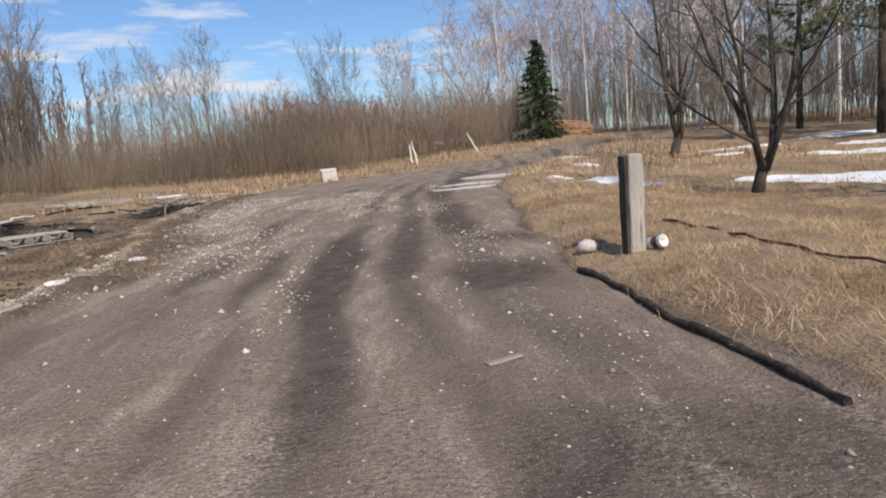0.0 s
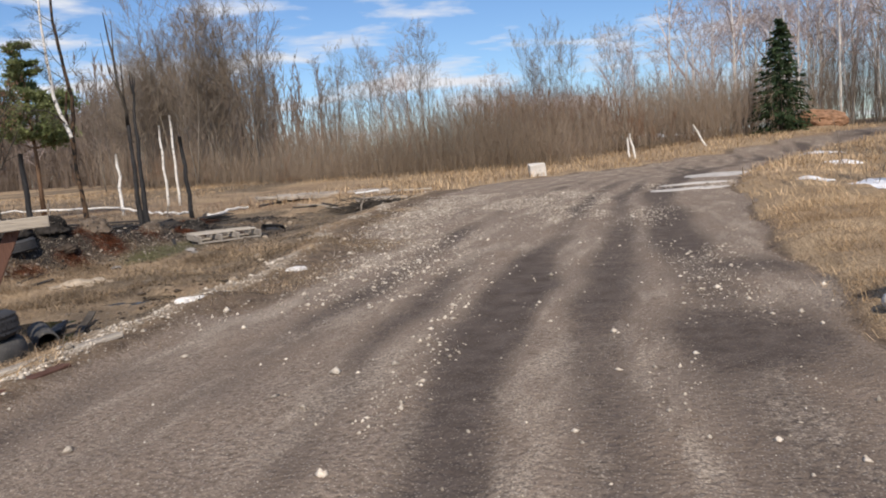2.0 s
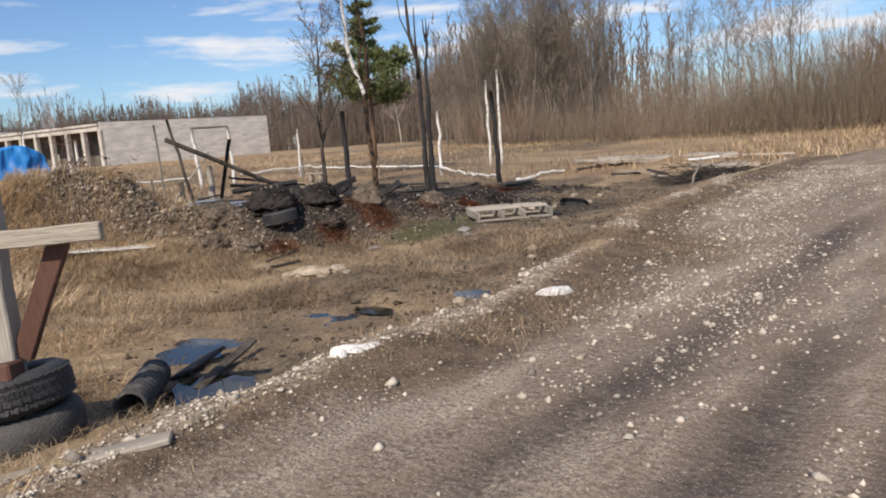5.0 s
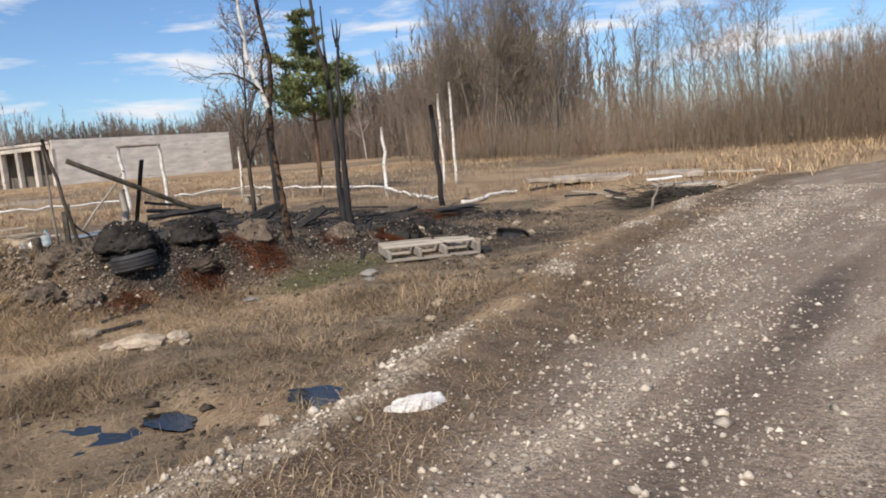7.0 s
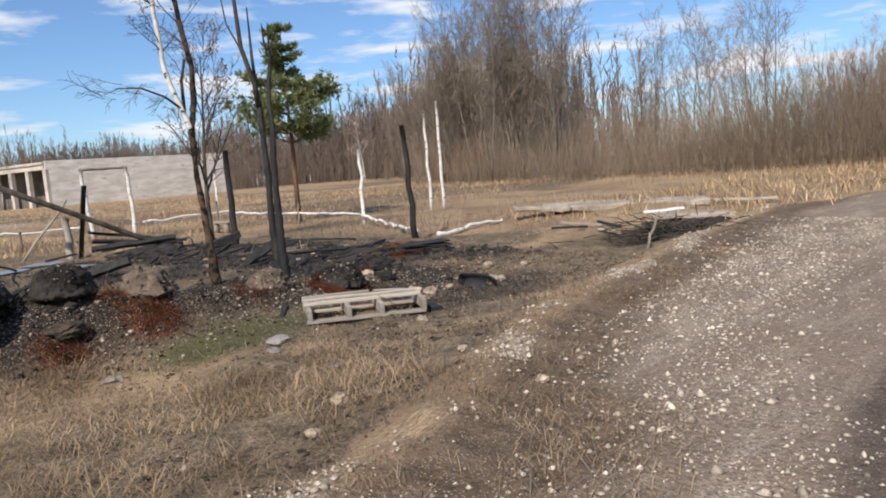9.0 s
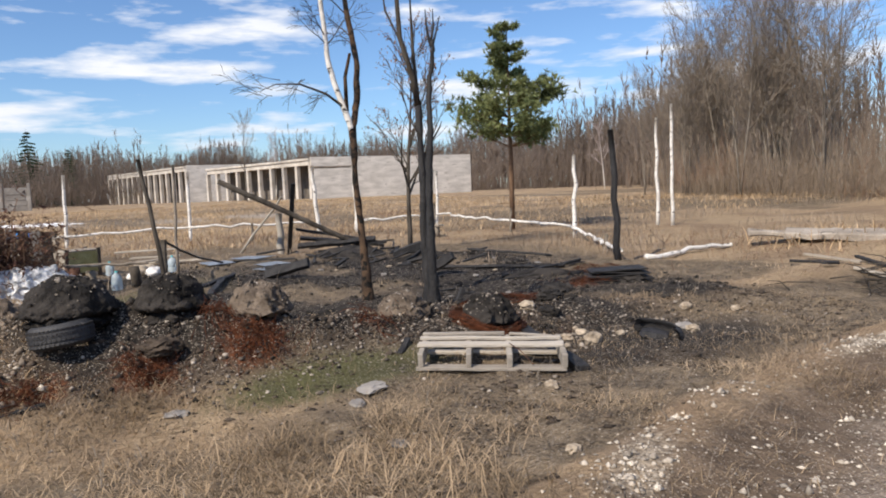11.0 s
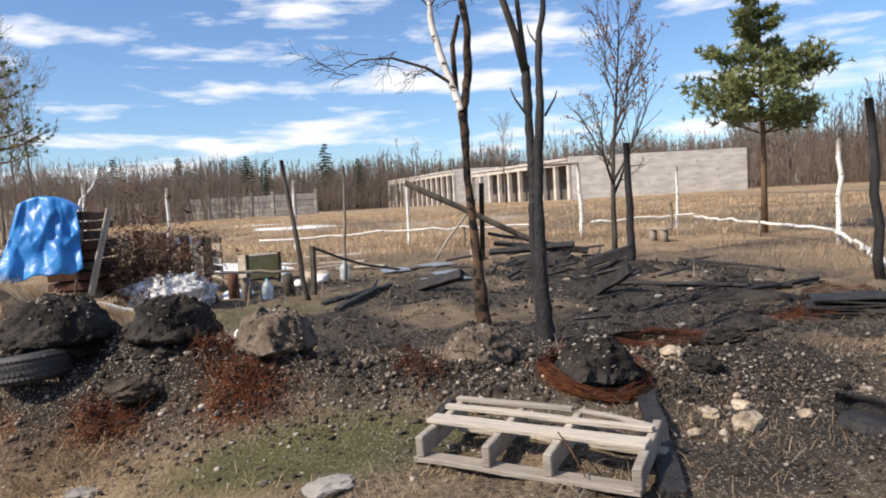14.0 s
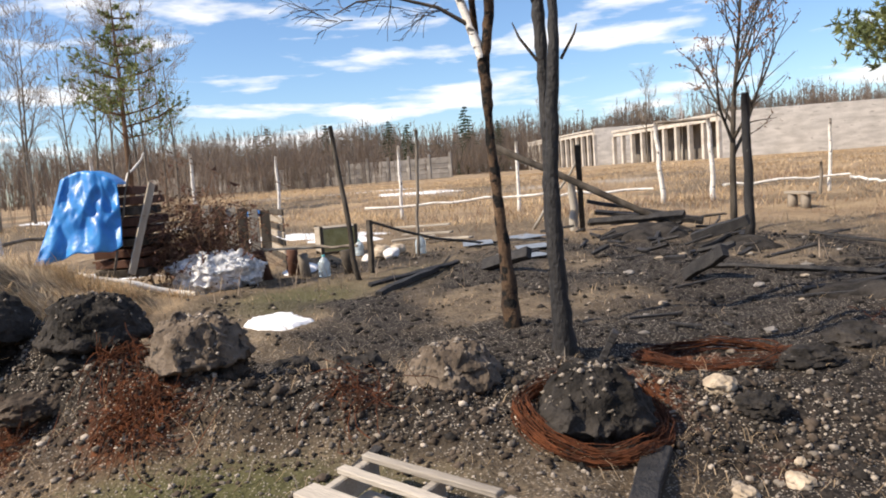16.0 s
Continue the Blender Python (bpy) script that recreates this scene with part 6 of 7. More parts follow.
def yard_posts():
    G = "birch pole fence"
    for k, (x, y, top) in enumerate(((-29.4, 12.2, 2.4), (-29.3, 16.0, 2.26), (-28.6, 25.4, 2.2), (-18.6, 24.2, 2.27), (-19.6, 5.3, 2.7), (-24.0, 4.85, 2.5), (-26.5, 6.5, 2.5), (-29.9, 8.0, 2.38))):
        stand(x, y, top, 0.062, "birch", "fence_post", "slim white birch fence post", G, ((-1) ** k * 0.04, 0.05), k)
    stand(-28.5, 20.4, 2.45, 0.085, "birch", "gate_post", "white birch gate post", "gate posts", (0.02, -0.14), 21)
    stand(-28.4, 21.9, 2.46, 0.085, "birch", "gate_post", "white birch gate post", "gate posts", (0.0, -0.12), 22)
    pole("gate_lintel", (-28.5, 20.2, 2.44), (-28.4, 21.85, 2.47), 0.05, 0.04, "bark", "grey pole across the two gate posts", "pole", seed=3)
    R = "birch fence rails"
    for k, (p, q) in enumerate((((-29.4, 11.0, 0.45), (-29.3, 16.1, 0.5)), ((-29.3, 16.0, 0.5), (-28.9, 20.2, 0.45)), ((-28.5, 22.2, 0.42), (-28.5, 26.0, 0.5)), ((-28.3, 25.9, 0.42), (-23.5, 25.0, 0.35)), ((-23.6, 25.0, 0.36), (-18.6, 24.1, 0.32)), ((-18.6, 24.1, 0.3), (-16.2, 23.0, 0.12)), ((-16.3, 23.0, 0.14), (-13.6, 21.2, 0.16)))):
        pole("fence_rail", p, q, 0.045, 0.035, "birch", "crooked white birch rail low in the fence", "rail", R, 40 + k, 0.04, 10)
    for k, (p, q) in enumerate((((-19.6, 5.4, 0.62), (-24.0, 4.8, 0.6)), ((-24.0, 4.8, 0.6), (-29.9, 8.0, 0.55)))):
        pole("fence_rail", p, q, 0.04, 0.03, "bark", "thin grey fence rail", "rail", R, 60 + k, 0.03, 10)
    pole("fallen_birch_pole", lie(-13.15, 21.4, 0.06), lie(-13.5, 24.2, 0.08), 0.055, 0.04, "birch", "white birch pole lying on the ground", "pole", seed=9, wob=0.03, n=9)
    stand(-13.35, 20.9, 2.45, 0.07, "char", "charred_post", "tall charred fence post", "charred posts", (-0.06, -0.1), 5)
    stand(-17.6, 19.1, 2.3, 0.085, "char", "charred_post", "thick charred post beside a tree", "charred posts", (0, 0.02), 6)
    for k, (x, y, top, m) in enumerate(((-20.0, 29.4, 3.9, "birch"), (-20.4, 29.15, 3.5, "birch"))):
        stand(x, y, top, 0.06, m, "birch_pole", "tall thin white birch trunk", "standing birch poles", (0.06, -0.06), 11 + k)
    for k, (x, y, h) in enumerate(((-27.2, 24.5, 0.95), (-22.6, 24.8, 0.8), (-15.3, 22.3, 0.35), (-26.8, 17.5, 0.6))):
        stand(x, y, gz(x, y) + h, 0.05, "bark", "short_stake", "short grey stake in dry grass", "short stakes", (0.05, 0.02), 31 + k)
    # leaning beam on its grey post
    pole("leaning_beam", (-20.67, 15.2, 1.86), (-19.7, 18.55, 0.06), 0.075, 0.07, "bark_dark", "long dark beam leaning on a post", "beam", seed=2, wob=0.006, sides=6)
    stand(-21.3, 16.8, 1.02, 0.105, "old_wood", "grey_post", "short grey round timber post", "grey posts", (0, 0), 7)
    board("charred_board", (-21.1, 16.95, -0.05), (-19.95, 16.78, 1.75), 0.11, 0.035, "char", "charred slat leaning upright", seed=4)
    pole("thin_lean_pole", (-22.2, 16.0, 0.0), (-21.5, 16.95, 1.45), 0.035, 0.025, "old_wood", "thin pale pole leaning on the post", "pole", seed=8)
    # rods, cable post and cable
    pole("bent_rod", (-15.5, 13.2, -0.05), (-15.85, 12.9, 2.15), 0.04, 0.03, "bark_dark", "dark wooden rod leaning sideways", "rod", "yard rods", 3, 0.012)
    pole("bent_rod", (-18.1, 13.76, -0.05), (-18.45, 13.85, 2.17), 0.03, 0.025, "bark", "thin upright wooden rod", "rod", "yard rods", 4, 0.012)
    board("cable_post", (-16.25, 13.24, -0.1), (-16.27, 13.26, 0.80), 0.09, 0.06, "bark_dark", "short dark post that holds a black cable", "post")
    pts = [(-16.27, 13.26, 0.78), (-17.0, 13.65, 0.55), (-17.8, 14.1, 0.33), (-18.5, 14.5, 0.2), (-19.2, 14.9, 0.06), (-19.5, 15.4, 0.04), (-18.9, 16.4, 0.05)]
    solo("black_cable", tubes("black_cable", [([tuple(a - b for a, b in zip(p, pts[0])) for p in pts], np.full(7, 0.022), 7)], "dark_plastic"), None, pose(*pts[0]), "thick black cable drooping from a post", "cable")
    ob = thing("bench", -23.4, 22.35, None, 15, "low bench of a grey board on two stumps", "bench")
    part("seat", box(0.85, 0.24, 0.06, pose(0, 0, 0.36), 0.008, 0.008, cuts=5), "old_wood_x", ob)
    for x in (-0.26, 0.2):
        v, f = lathe([(0, -0.05), (0.12, -0.05), (0.11, 0.33), (0, 0.33)], 12)
        part("stump", mesh_of("stump", v, f, "bark", True), None, ob, at=pose(x, 0, 0))


yard_posts()


def burnt_remains():
    rng = np.random.default_rng(55)
    # charred timbers round the burnt hut
    for k in range(48):
        x, y = -18.2 + rng.normal(0, 1.3), 17.9 + rng.normal(0, 0.9)
        a, L = rng.uniform(0, math.pi), rng.uniform(0.2, 0.75)
        e = rng.uniform(0.02, 0.16)
        board("charred_timber", lie(x, y, 0.02 + rng.uniform(0, 0.06)), lie(x + L * math.cos(a), y + L * math.sin(a), 0.03 + e), rng.uniform(0.035, 0.09), rng.uniform(0.025, 0.05), "char", "charred timber lying in ash", "timber", "charred timbers", rng.uniform(-30, 30), 0.02, k)
    for k, (p, q, w) in enumerate((((-20.6, 17.0, 0.62), (-19.6, 19.0, 0.2), 0.1), ((-20.9, 17.2, 0.4), (-20.0, 19.1, 0.12), 0.12), ((-20.5, 17.0, 0.2), (-19.4, 18.6, 0.35), 0.14), ((-15.9, 14.9, 0.05), (-15.3, 15.5, 0.26), 0.16), ((-14.2, 17.2, 0.05), (-13.7, 17.5, 0.34), 0.14), ((-17.5, 18.2, 0.1), (-17.0, 18.9, 0.36), 0.16), ((-13.0, 18.0, 0.03), (-13.4, 20.0, 0.03), 0.06), ((-14.6, 17.6, 0.03), (-13.2, 19.5, 0.04), 0.07), ((-17.2, 19.9, 0.05), (-14.8, 20.4, 0.05), 0.06), ((-14.4, 13.6, 0.03), (-16.2, 14.2, 0.03), 0.1), ((-15.0, 13.4, 0.03), (-16.6, 14.5, 0.05), 0.07))):
        board("charred_beam", (p[0], p[1], gz(p[0], p[1]) + p[2]), (q[0], q[1], gz(q[0], q[1]) + q[2]), w, w * 0.7, "char", "charred beam end sticking out of the ash", "beam", "charred beams", 20 * k, 0.025, k)
    # ash and soot heaps
    for k, (x, y, rx, ry, h) in enumerate(((-19.3, 17.9, 0.9, 0.8, 0.22), (-17.0, 18.7, 0.7, 0.6, 0.12), (-12.6, 18.6, 0.7, 0.4, 0.1))):
        on_land("ash_mound", x, y, rx, ry, h, 140 + k, "soot", "low heap of black ash and soot", "ash", 30 * k, 0.35, "ash heaps")
    # stack of charred slabs beside the post
    ob = thing("charred_stack", -11.2, 18.85, None, 60, "stack of charred layered sheets", "stack")
    for k in range(6):
        part("sheet", box(0.98 - 0.04 * k, 0.5, 0.022, pose(0.02 * (k % 2), 0, 0.03 + 0.036 * k, 0, 2 * (-1) ** k), 0.005, 0.012, cuts=6, seed=k), "char", ob)
    solo("brick_scrap", lump(0.28, (1.2, 0.8, 0.35), 0.25, 9, 3), "rust", pose(-11.5, 19.35, gz(-11.5, 19.35) + 0.06), "rust-brown scorched rubble on the stack", "brick")
    for k, (x, y, a) in enumerate(((-19.3, 14.95, 10), (-18.4, 15.9, 35), (-17.1, 15.55, -20), (-19.9, 15.7, 50))):
        ob = board("metal_sheet", lie(x - 0.5, y - 0.2, 0.03), lie(x + 0.5, y + 0.2 * math.cos(a), 0.04), 0.55, 0.012, "sheet_metal", "flat grey metal sheet on the ground", "metal sheet", "metal sheets", 2, 0.012, k)
    for k in range(26):
        x, y = rng.uniform(-17.5, -10.8), rng.uniform(15.8, 19.8)
        stone(x, y, rng.uniform(0.02, 0.055), 60 + k, "stone_big" if k % 3 == 0 else "fence_concrete", (1.3, 0.9, 0.5), "pale scorched stone in the ash", "scorched stones", 0.3, "scorched_stone")
    for k in range(16):
        x, y = rng.uniform(-16.5, -11.5), rng.uniform(15.9, 19.5)
        a, L = rng.uniform(0.2, 2.4), rng.uniform(0.2, 0.7)
        board("charred_stick", lie(x, y, 0.02), lie(x + L * math.cos(a), y + L * math.sin(a), 0.03), 0.035, 0.02, "char", "small charred stick on the ground", "stick", "charred sticks", 0, 0.01, k)


burnt_remains()


def tarp_shed():
    """Board heap under a blue tarpaulin, twigs and snow beside it."""
    rng = np.random.default_rng(77)
    n = 48
    V = []
    for j in range(n):
        v = j / (n - 1)
        for i in range(n):
            u = i / (n - 1)
            spread = 1 - 0.22 * (1 - v) ** 1.5
            y = 9.78 + (u - 0.5) * 0.92 * spread - 0.22 * (1 - u) * v * v
            hem = 1.12 - 0.32 * u ** 3 + 0.025 * math.sin(9 * u) + 0.012 * math.sin(23 * u)
            z = 1.76 - 0.14 * (2 * u - 0.8) ** 2 - hem * max(v - 0.12, 0) / 0.88
            x = -15.45 + 0.32 * min(v / 0.12, 1) + 0.40 * max(v - 0.12, 0) * (1 - 0.4 * u)
            fold = 0.05 * math.sin(9 * u + 4 * v + 2 * math.sin(5 * v)) * v + 0.022 * math.sin(23 * u - 7 * v + 3 * math.sin(6 * v)) * v ** 0.6 + 0.06 * (0.5 - abs(noise.noise(Vector((u * 4.5 + 1.5 * v, v * 2.2, 2)))) * 1.4) * min(1, v * 5) + 0.010 * (0.5 - abs(noise.noise(Vector((u * 9 - 2 * v, v * 6, 7)))) * 1.4) + 0.008 * abs(noise.noise(Vector((u * 11, v * 9 + u * 3, 5))))
            V.append((x + fold, y + 0.5 * fold, z))
    F4 = [(j * n + i, j * n + i + 1, (j + 1) * n + i + 1, (j + 1) * n + i) for j in range(n - 1) for i in range(n - 1)]
    me = mesh_of("blue_tarpaulin", np.array(V) - np.array((-15, 9.8, 0.6)), np.array(F4), "tarp", True)
    ob = solo("blue_tarpaulin", me, None, pose(-15, 9.8, 0.6), "bright blue crumpled tarpaulin over a board heap", "tarpaulin")
    sol = ob.modifiers.new("thickness", "SOLIDIFY")
    sol.thickness = 0.008
    on_land("tarpaulin_scrap", -17.6, 11.1, 0.3, 0.2, 0.06, 9, "tarp", "scrap of blue tarpaulin on the boards", "tarpaulin").location.z += 0.95
    # the heap itself: dark boards leaning and stacked
    shed = thing("board_heap", -15.9, 10.2, None, 0, "heap of dark weathered boards under the tarpaulin", "board heap")
    inv = shed.matrix_world.inverted()
    for k in range(9):
        z = 0.35 + 0.14 * k
        part("stacked_board", box(0.9, 0.72 - 0.02 * k, 0.11, None, 0.01, 0.02, cuts=3, seed=k), "brown_wood" if k % 3 else "bark_dark", shed, at=inv @ pose(-15.75, 9.95 + 0.04 * (k % 2), z, 0, 0, 4 * (-1) ** k))
    for k in range(7):
        y = 10.5 + 0.17 * k
        part("upright_board", box(0.03, 0.15, 1.0 - 0.06 * k, None, 0.006, 0.01, cuts=3, seed=20 + k), "old_wood" if k % 2 else "bark_dark", shed, at=inv @ pose(-16.75 - 0.03 * k, y, 0.70, 0, -6 + 2 * (k % 3), 6))
    for k in range(7):
        part("rail_board", box(1.5, 0.035, 0.10, None, 0.006, 0.008, cuts=3, seed=40 + k), "old_wood_x" if k % 2 else "bark_dark", shed, at=inv @ pose(-18.1, 11.35, 0.2 + 0.125 * k, 0, 0, 25))
    board("leaning_plank", (-14.95, 10.3, 0.38), (-15.4, 10.5, 1.55), 0.11, 0.03, "old_wood_x", "grey plank leaning against the heap", roll=90)
    pole("leaning_stick", (-14.8, 10.15, 0.4), (-15.5, 10.2, 1.95), 0.018, 0.012, "bark", "thin stick leaning against the heap", "stick", seed=4)
    pole("bent_branch", (-15.6, 9.9, 1.5), (-16.0, 10.15, 2.0), 0.02, 0.012, "birch", "bent pale branch on top of the heap", "branch", seed=6, wob=0.03)
    pole("fallen_birch_log", lie(-14.35, 9.9, 0.03), lie(-14.75, 11.2, 0.03), 0.04, 0.035, "birch", "white birch log at the foot of the heap", "log", seed=10, wob=0.02)
    # tangle of twigs with dead leaves
    paths, lv = [], []
    for k in range(560):
        p = np.array([-15.5 - 0.6 * rng.random(), 10.9 + rng.normal(0, 0.36), 0.3 + abs(rng.normal(0, 0.46))])
        d = np.array([rng.normal(0.25, 0.5), rng.normal(0, 0.8), rng.normal(-0.25, 0.6)])
        d /= np.linalg.norm(d)
        L = rng.uniform(0.25, 0.7)
        q = p + d * L
        paths.append(([p, (p + q) / 2 + rng.normal(0, 0.04, 3), q], (0.007, 0.005, 0.003), 3))
        for i in range(7):
            c = p + d * L * rng.random() + rng.normal(0, 0.05, 3)
            lv.append(np.stack([c, c + rng.normal(0, 0.03, 3), c + rng.normal(0, 0.03, 3)]))
    o = np.array((-15.8, 10.9, gz(-15.8, 10.9)))
    tw = thing("twig_heap", *o, 0, "tangled heap of reddish twigs with dead leaves", "twig heap")
    tagged(part("twigs", tubes("twigs", [(np.array(p) - o, r, s) for p, r, s in paths], "twig_red", False), None, tw), kind="stuff")
    v = (np.array(lv) - o).reshape(-1, 3)
    part("dead_leaves", mesh_of("dead_leaves", v, np.arange(len(v)).reshape(-1, 3), "brown_wood"), None, tw, "reddish-brown dead leaves")
    sack = lump(1, (0.30, 0.60, 0.30), 0.3, 12, 5, -0.45, 1.8)
    for v in sack.verts:
        v.co += noise.noise_vector(v.co * 7) * 0.05 + noise.noise_vector(v.co * 19) * 0.018
    solo("plastic_sack", sack, "sack", pose(-15.55, 11.22, gz(-15.55, 11.22) + 0.24, 0, 0, 10), "cloudy plastic sack of white rubbish by the heap", "sack")
    for k, (x, y, rx, ry, a) in enumerate(((-12.9, 12.78, 0.5, 0.34, 25), (-17.4, 11.9, 0.5, 0.3, 0), (-24.5, 10.2, 2.3, 0.8, 80), (-22.6, 11.6, 1.2, 0.5, 60), (-18.2, 7.4, 1.8, 0.35, 85), (-33, 3, 3, 0.8, 70), (-47, 11, 2.5, 1.2, 80), (-40, -4, 4, 1.5, 80), (-60, 6, 4, 2, 80), (-16.5, 8.2, 0.9, 0.3, 70))):
        on_land("snow_patch", x, y, rx, ry, 0.06, 160 + k, "snow", "patch of old melting snow in the yard", "snow", a, 0.3, "snow patches")
    # crate
    cr = thing("crate", -19.6, 12.05, None, 24, "faded yellow board crate with dark corner posts", "crate")
    part("front_panel", box(0.03, 0.68, 0.44, pose(0.25, 0, 0.30), 0.006, 0.006, cuts=3), "crate_ply", cr)
    part("side_panel", box(0.5, 0.03, 0.42, pose(0, -0.35, 0.29), 0.006, 0.006), "old_wood_x", cr)
    part("side_panel", box(0.5, 0.03, 0.42, pose(0, 0.35, 0.29), 0.006, 0.006), "bark_dark", cr)
    part("back_panel", box(0.03, 0.68, 0.42, pose(-0.25, 0, 0.29), 0.006, 0.006), "bark_dark", cr)
    part("top_board", box(0.54, 0.74, 0.03, pose(0, 0, 0.525), 0.006, 0.006), "old_wood_x", cr)
    for x, y in ((0.26, -0.33), (0.26, 0.33), (-0.26, -0.33), (-0.26, 0.33)):
        part("corner_post", box(0.06, 0.06, 0.6, pose(x, y, 0.27), 0.006, 0.006), "bark_dark", cr)
    # low trestle, stumps and planks
    pole("trestle_rail", (-17.0, 11.75, 0.42), (-16.6, 13.0, 0.40), 0.025, 0.022, "bark", "grey rail laid over two stumps", "rail", seed=5)
    for k, (x, y, h, r, m) in enumerate(((-16.95, 11.9, 0.42, 0.09, "brown_wood"), (-16.7, 12.15, 0.36, 0.08, "bark"), (-16.65, 12.85, 0.36, 0.09, "bark_dark"), (-16.3, 11.65, 0.45, 0.1, "brown_wood"))):
        v, f = lathe([(0, -0.08), (r * 1.05, -0.08), (r, h * 0.6), (r * 0.96, h), (0, h)], 14)
        solo("stump", mesh_of("stump", v, f, m, True), None, pose(x, y, gz(x, y), 4 * k, 3, 0), "short sawn log standing on end", "stump", "stumps")
    board("slanting_plank", lie(-16.0, 11.7, 0.5), lie(-17.0, 12.3, 0.42), 0.12, 0.03, "old_wood_x", "grey plank across the stumps", seed=8)
    for k, (x, y, L, a, z) in enumerate(((-21.2, 12.9, 1.3, 80, 0.32), (-21.0, 13.2, 1.1, 70, 0.2), (-20.4, 13.0, 0.9, 100, 0.12), (-20.8, 13.6, 1.2, 60, 0.05))):
        board("grey_board", lie(x, y, z), lie(x + L * math.cos(radians(a)), y + L * math.sin(radians(a)), z + 0.03), 0.2, 0.035, "old_wood_x", "grey board in a loose pile by the crate", group="loose boards", seed=k)
    for k, (x, y, r) in enumerate(((-18.4, 13.1, 0.18), (-18.1, 13.3, 0.14), (-18.9, 13.3, 0.16), (-18.0, 12.9, 0.1))):
        solo("rubbish_bag", lump(r, (1.2, 1, 0.7), 0.3, 200 + k, 3), "white_cloth" if k % 2 else "stone_big", pose(x, y, gz(x, y) + r * 0.5), "crumpled pale bag on the ground", "bag", "crumpled bags", smooth=True)
    for k, (x, y, s) in enumerate(((-16.45, 12.5, 1.0), (-18.7, 13.75, 1.05), (-18.95, 12.6, 0.9))):
        b = thing("water_jug", x, y, gz(x, y), 0, "clear plastic water jug standing on the ground", "jug", "water jugs")
        v, f = lathe([(0, 0.0), (0.085, 0.0), (0.09, 0.02), (0.09, 0.09), (0.083, 0.10), (0.09, 0.11), (0.09, 0.2), (0.06, 0.26), (0.024, 0.29), (0.022, 0.31), (0, 0.31)], 22)
        jug = part("body", mesh_of("body", v * s, f, "clear", True), None, b)
        v, f = lathe([(0.026, 0.3), (0.026, 0.325), (0, 0.327)], 14)
        part("cap", mesh_of("cap", v * s, f, "teal", True), None, jug)


tarp_shed()


def slab_heap():
    """Concrete slabs, a black pit and a brush pile behind the bank."""
    rng = np.random.default_rng(31)
    ob = thing("concrete_slab", -11.0, 25.95, None, 0, "long broken concrete slab lying on the bank", "slab", "concrete slabs", m=pose(-11.0, 25.9, gz(-11.0, 25.9) - 0.02, 3, 1.5, 34))
    part("slab", box(4.0, 0.75, 0.17, None, 0.03, 0.06, cuts=16), "slab", ob)
    part("broken_edge", box(1.2, 0.4, 0.12, pose(-2.1, 0.1, -0.02, 0, 4, 12), 0.03, 0.05, cuts=6, seed=4), "slab", ob)
    ob = thing("concrete_slab", -8.7, 25.3, None, 0, "flat concrete slab over a black hollow", "slab", "concrete slabs", m=pose(-8.9, 25.0, gz(-8.9, 25.0) + 0.06, 0, 1, 30))
    part("slab", box(1.7, 0.7, 0.1, None, 0.02, 0.04, cuts=8, seed=7), "slab", ob)
    board("slab_board", lie(-12.4, 27.2, 0.12), lie(-8.2, 28.6, 0.14), 0.25, 0.06, "old_wood_x", "long grey plank behind the slabs", seed=3)
    board("slab_board", lie(-14.5, 28.0, 0.1), lie(-10.2, 28.8, 0.1), 0.2, 0.06, "old_wood_x", "long grey plank behind the slabs", seed=4)
    on_land("soot_hollow", -8.7, 24.1, 0.9, 0.6, 0.1, 210, "soot", "black sooty hollow under the slab", "ash", 30, 0.3, "ash heaps")
    paths = []
    for k in range(240):
        p = np.array([rng.normal(0, 0.5), rng.normal(0, 0.45), 0.02 + abs(rng.normal(0, 0.13))])
        a = rng.random() * 6.28
        L = rng.uniform(0.3, 0.9)
        q = p + np.array([math.cos(a) * L, math.sin(a) * L, rng.normal(0.04, 0.12)])
        q[2] = max(q[2], 0.02)
        paths.append(([p, (p + q) / 2 + rng.normal(0, 0.03, 3), q], (0.012, 0.009, 0.004), 3))
    x, y = -8.1, 21.9
    solo("brush_pile", tubes("brush_pile", paths, "bark_dark", False), None, pose(x, y, gz(x, y)), "pile of dark brushwood beside the gravel edge", "brush pile", kind="stuff")
    board("white_board", (-8.15, 21.15, 0.43), (-7.6, 21.55, 0.46), 0.12, 0.02, "white_paint", "white board propped on the brushwood", roll=10)
    pole("prop_stick", lie(-7.6, 20.1, 0), (-7.75, 20.9, 0.45), 0.025, 0.02, "bark", "stick that props the white board", "stick", seed=2)
    for k in range(8):
        a = k * 0.8
        board("burnt_plank", lie(-9.6 + 0.5 * math.cos(a), 22.6 + 0.5 * math.sin(a), 0.04), lie(-9.6 + 1.3 * math.cos(a + 0.5), 22.6 + 0.8 * math.sin(a + 0.5), 0.08), 0.1, 0.04, "char" if k % 3 else "old_wood_x", "plank among burnt rubbish", "plank", "rubbish planks", 0, 0.01, k)


slab_heap()

# ---- loose stones, clods and grass ----


def pick(rng, n, x0, x1, y0, y1, weight):
    x, y = rng.uniform(x0, x1, n), rng.uniform(y0, y1, n)
    k = rng.random(n) < np.clip(weight(x, y), 0, 1)
    return x[k], y[k]


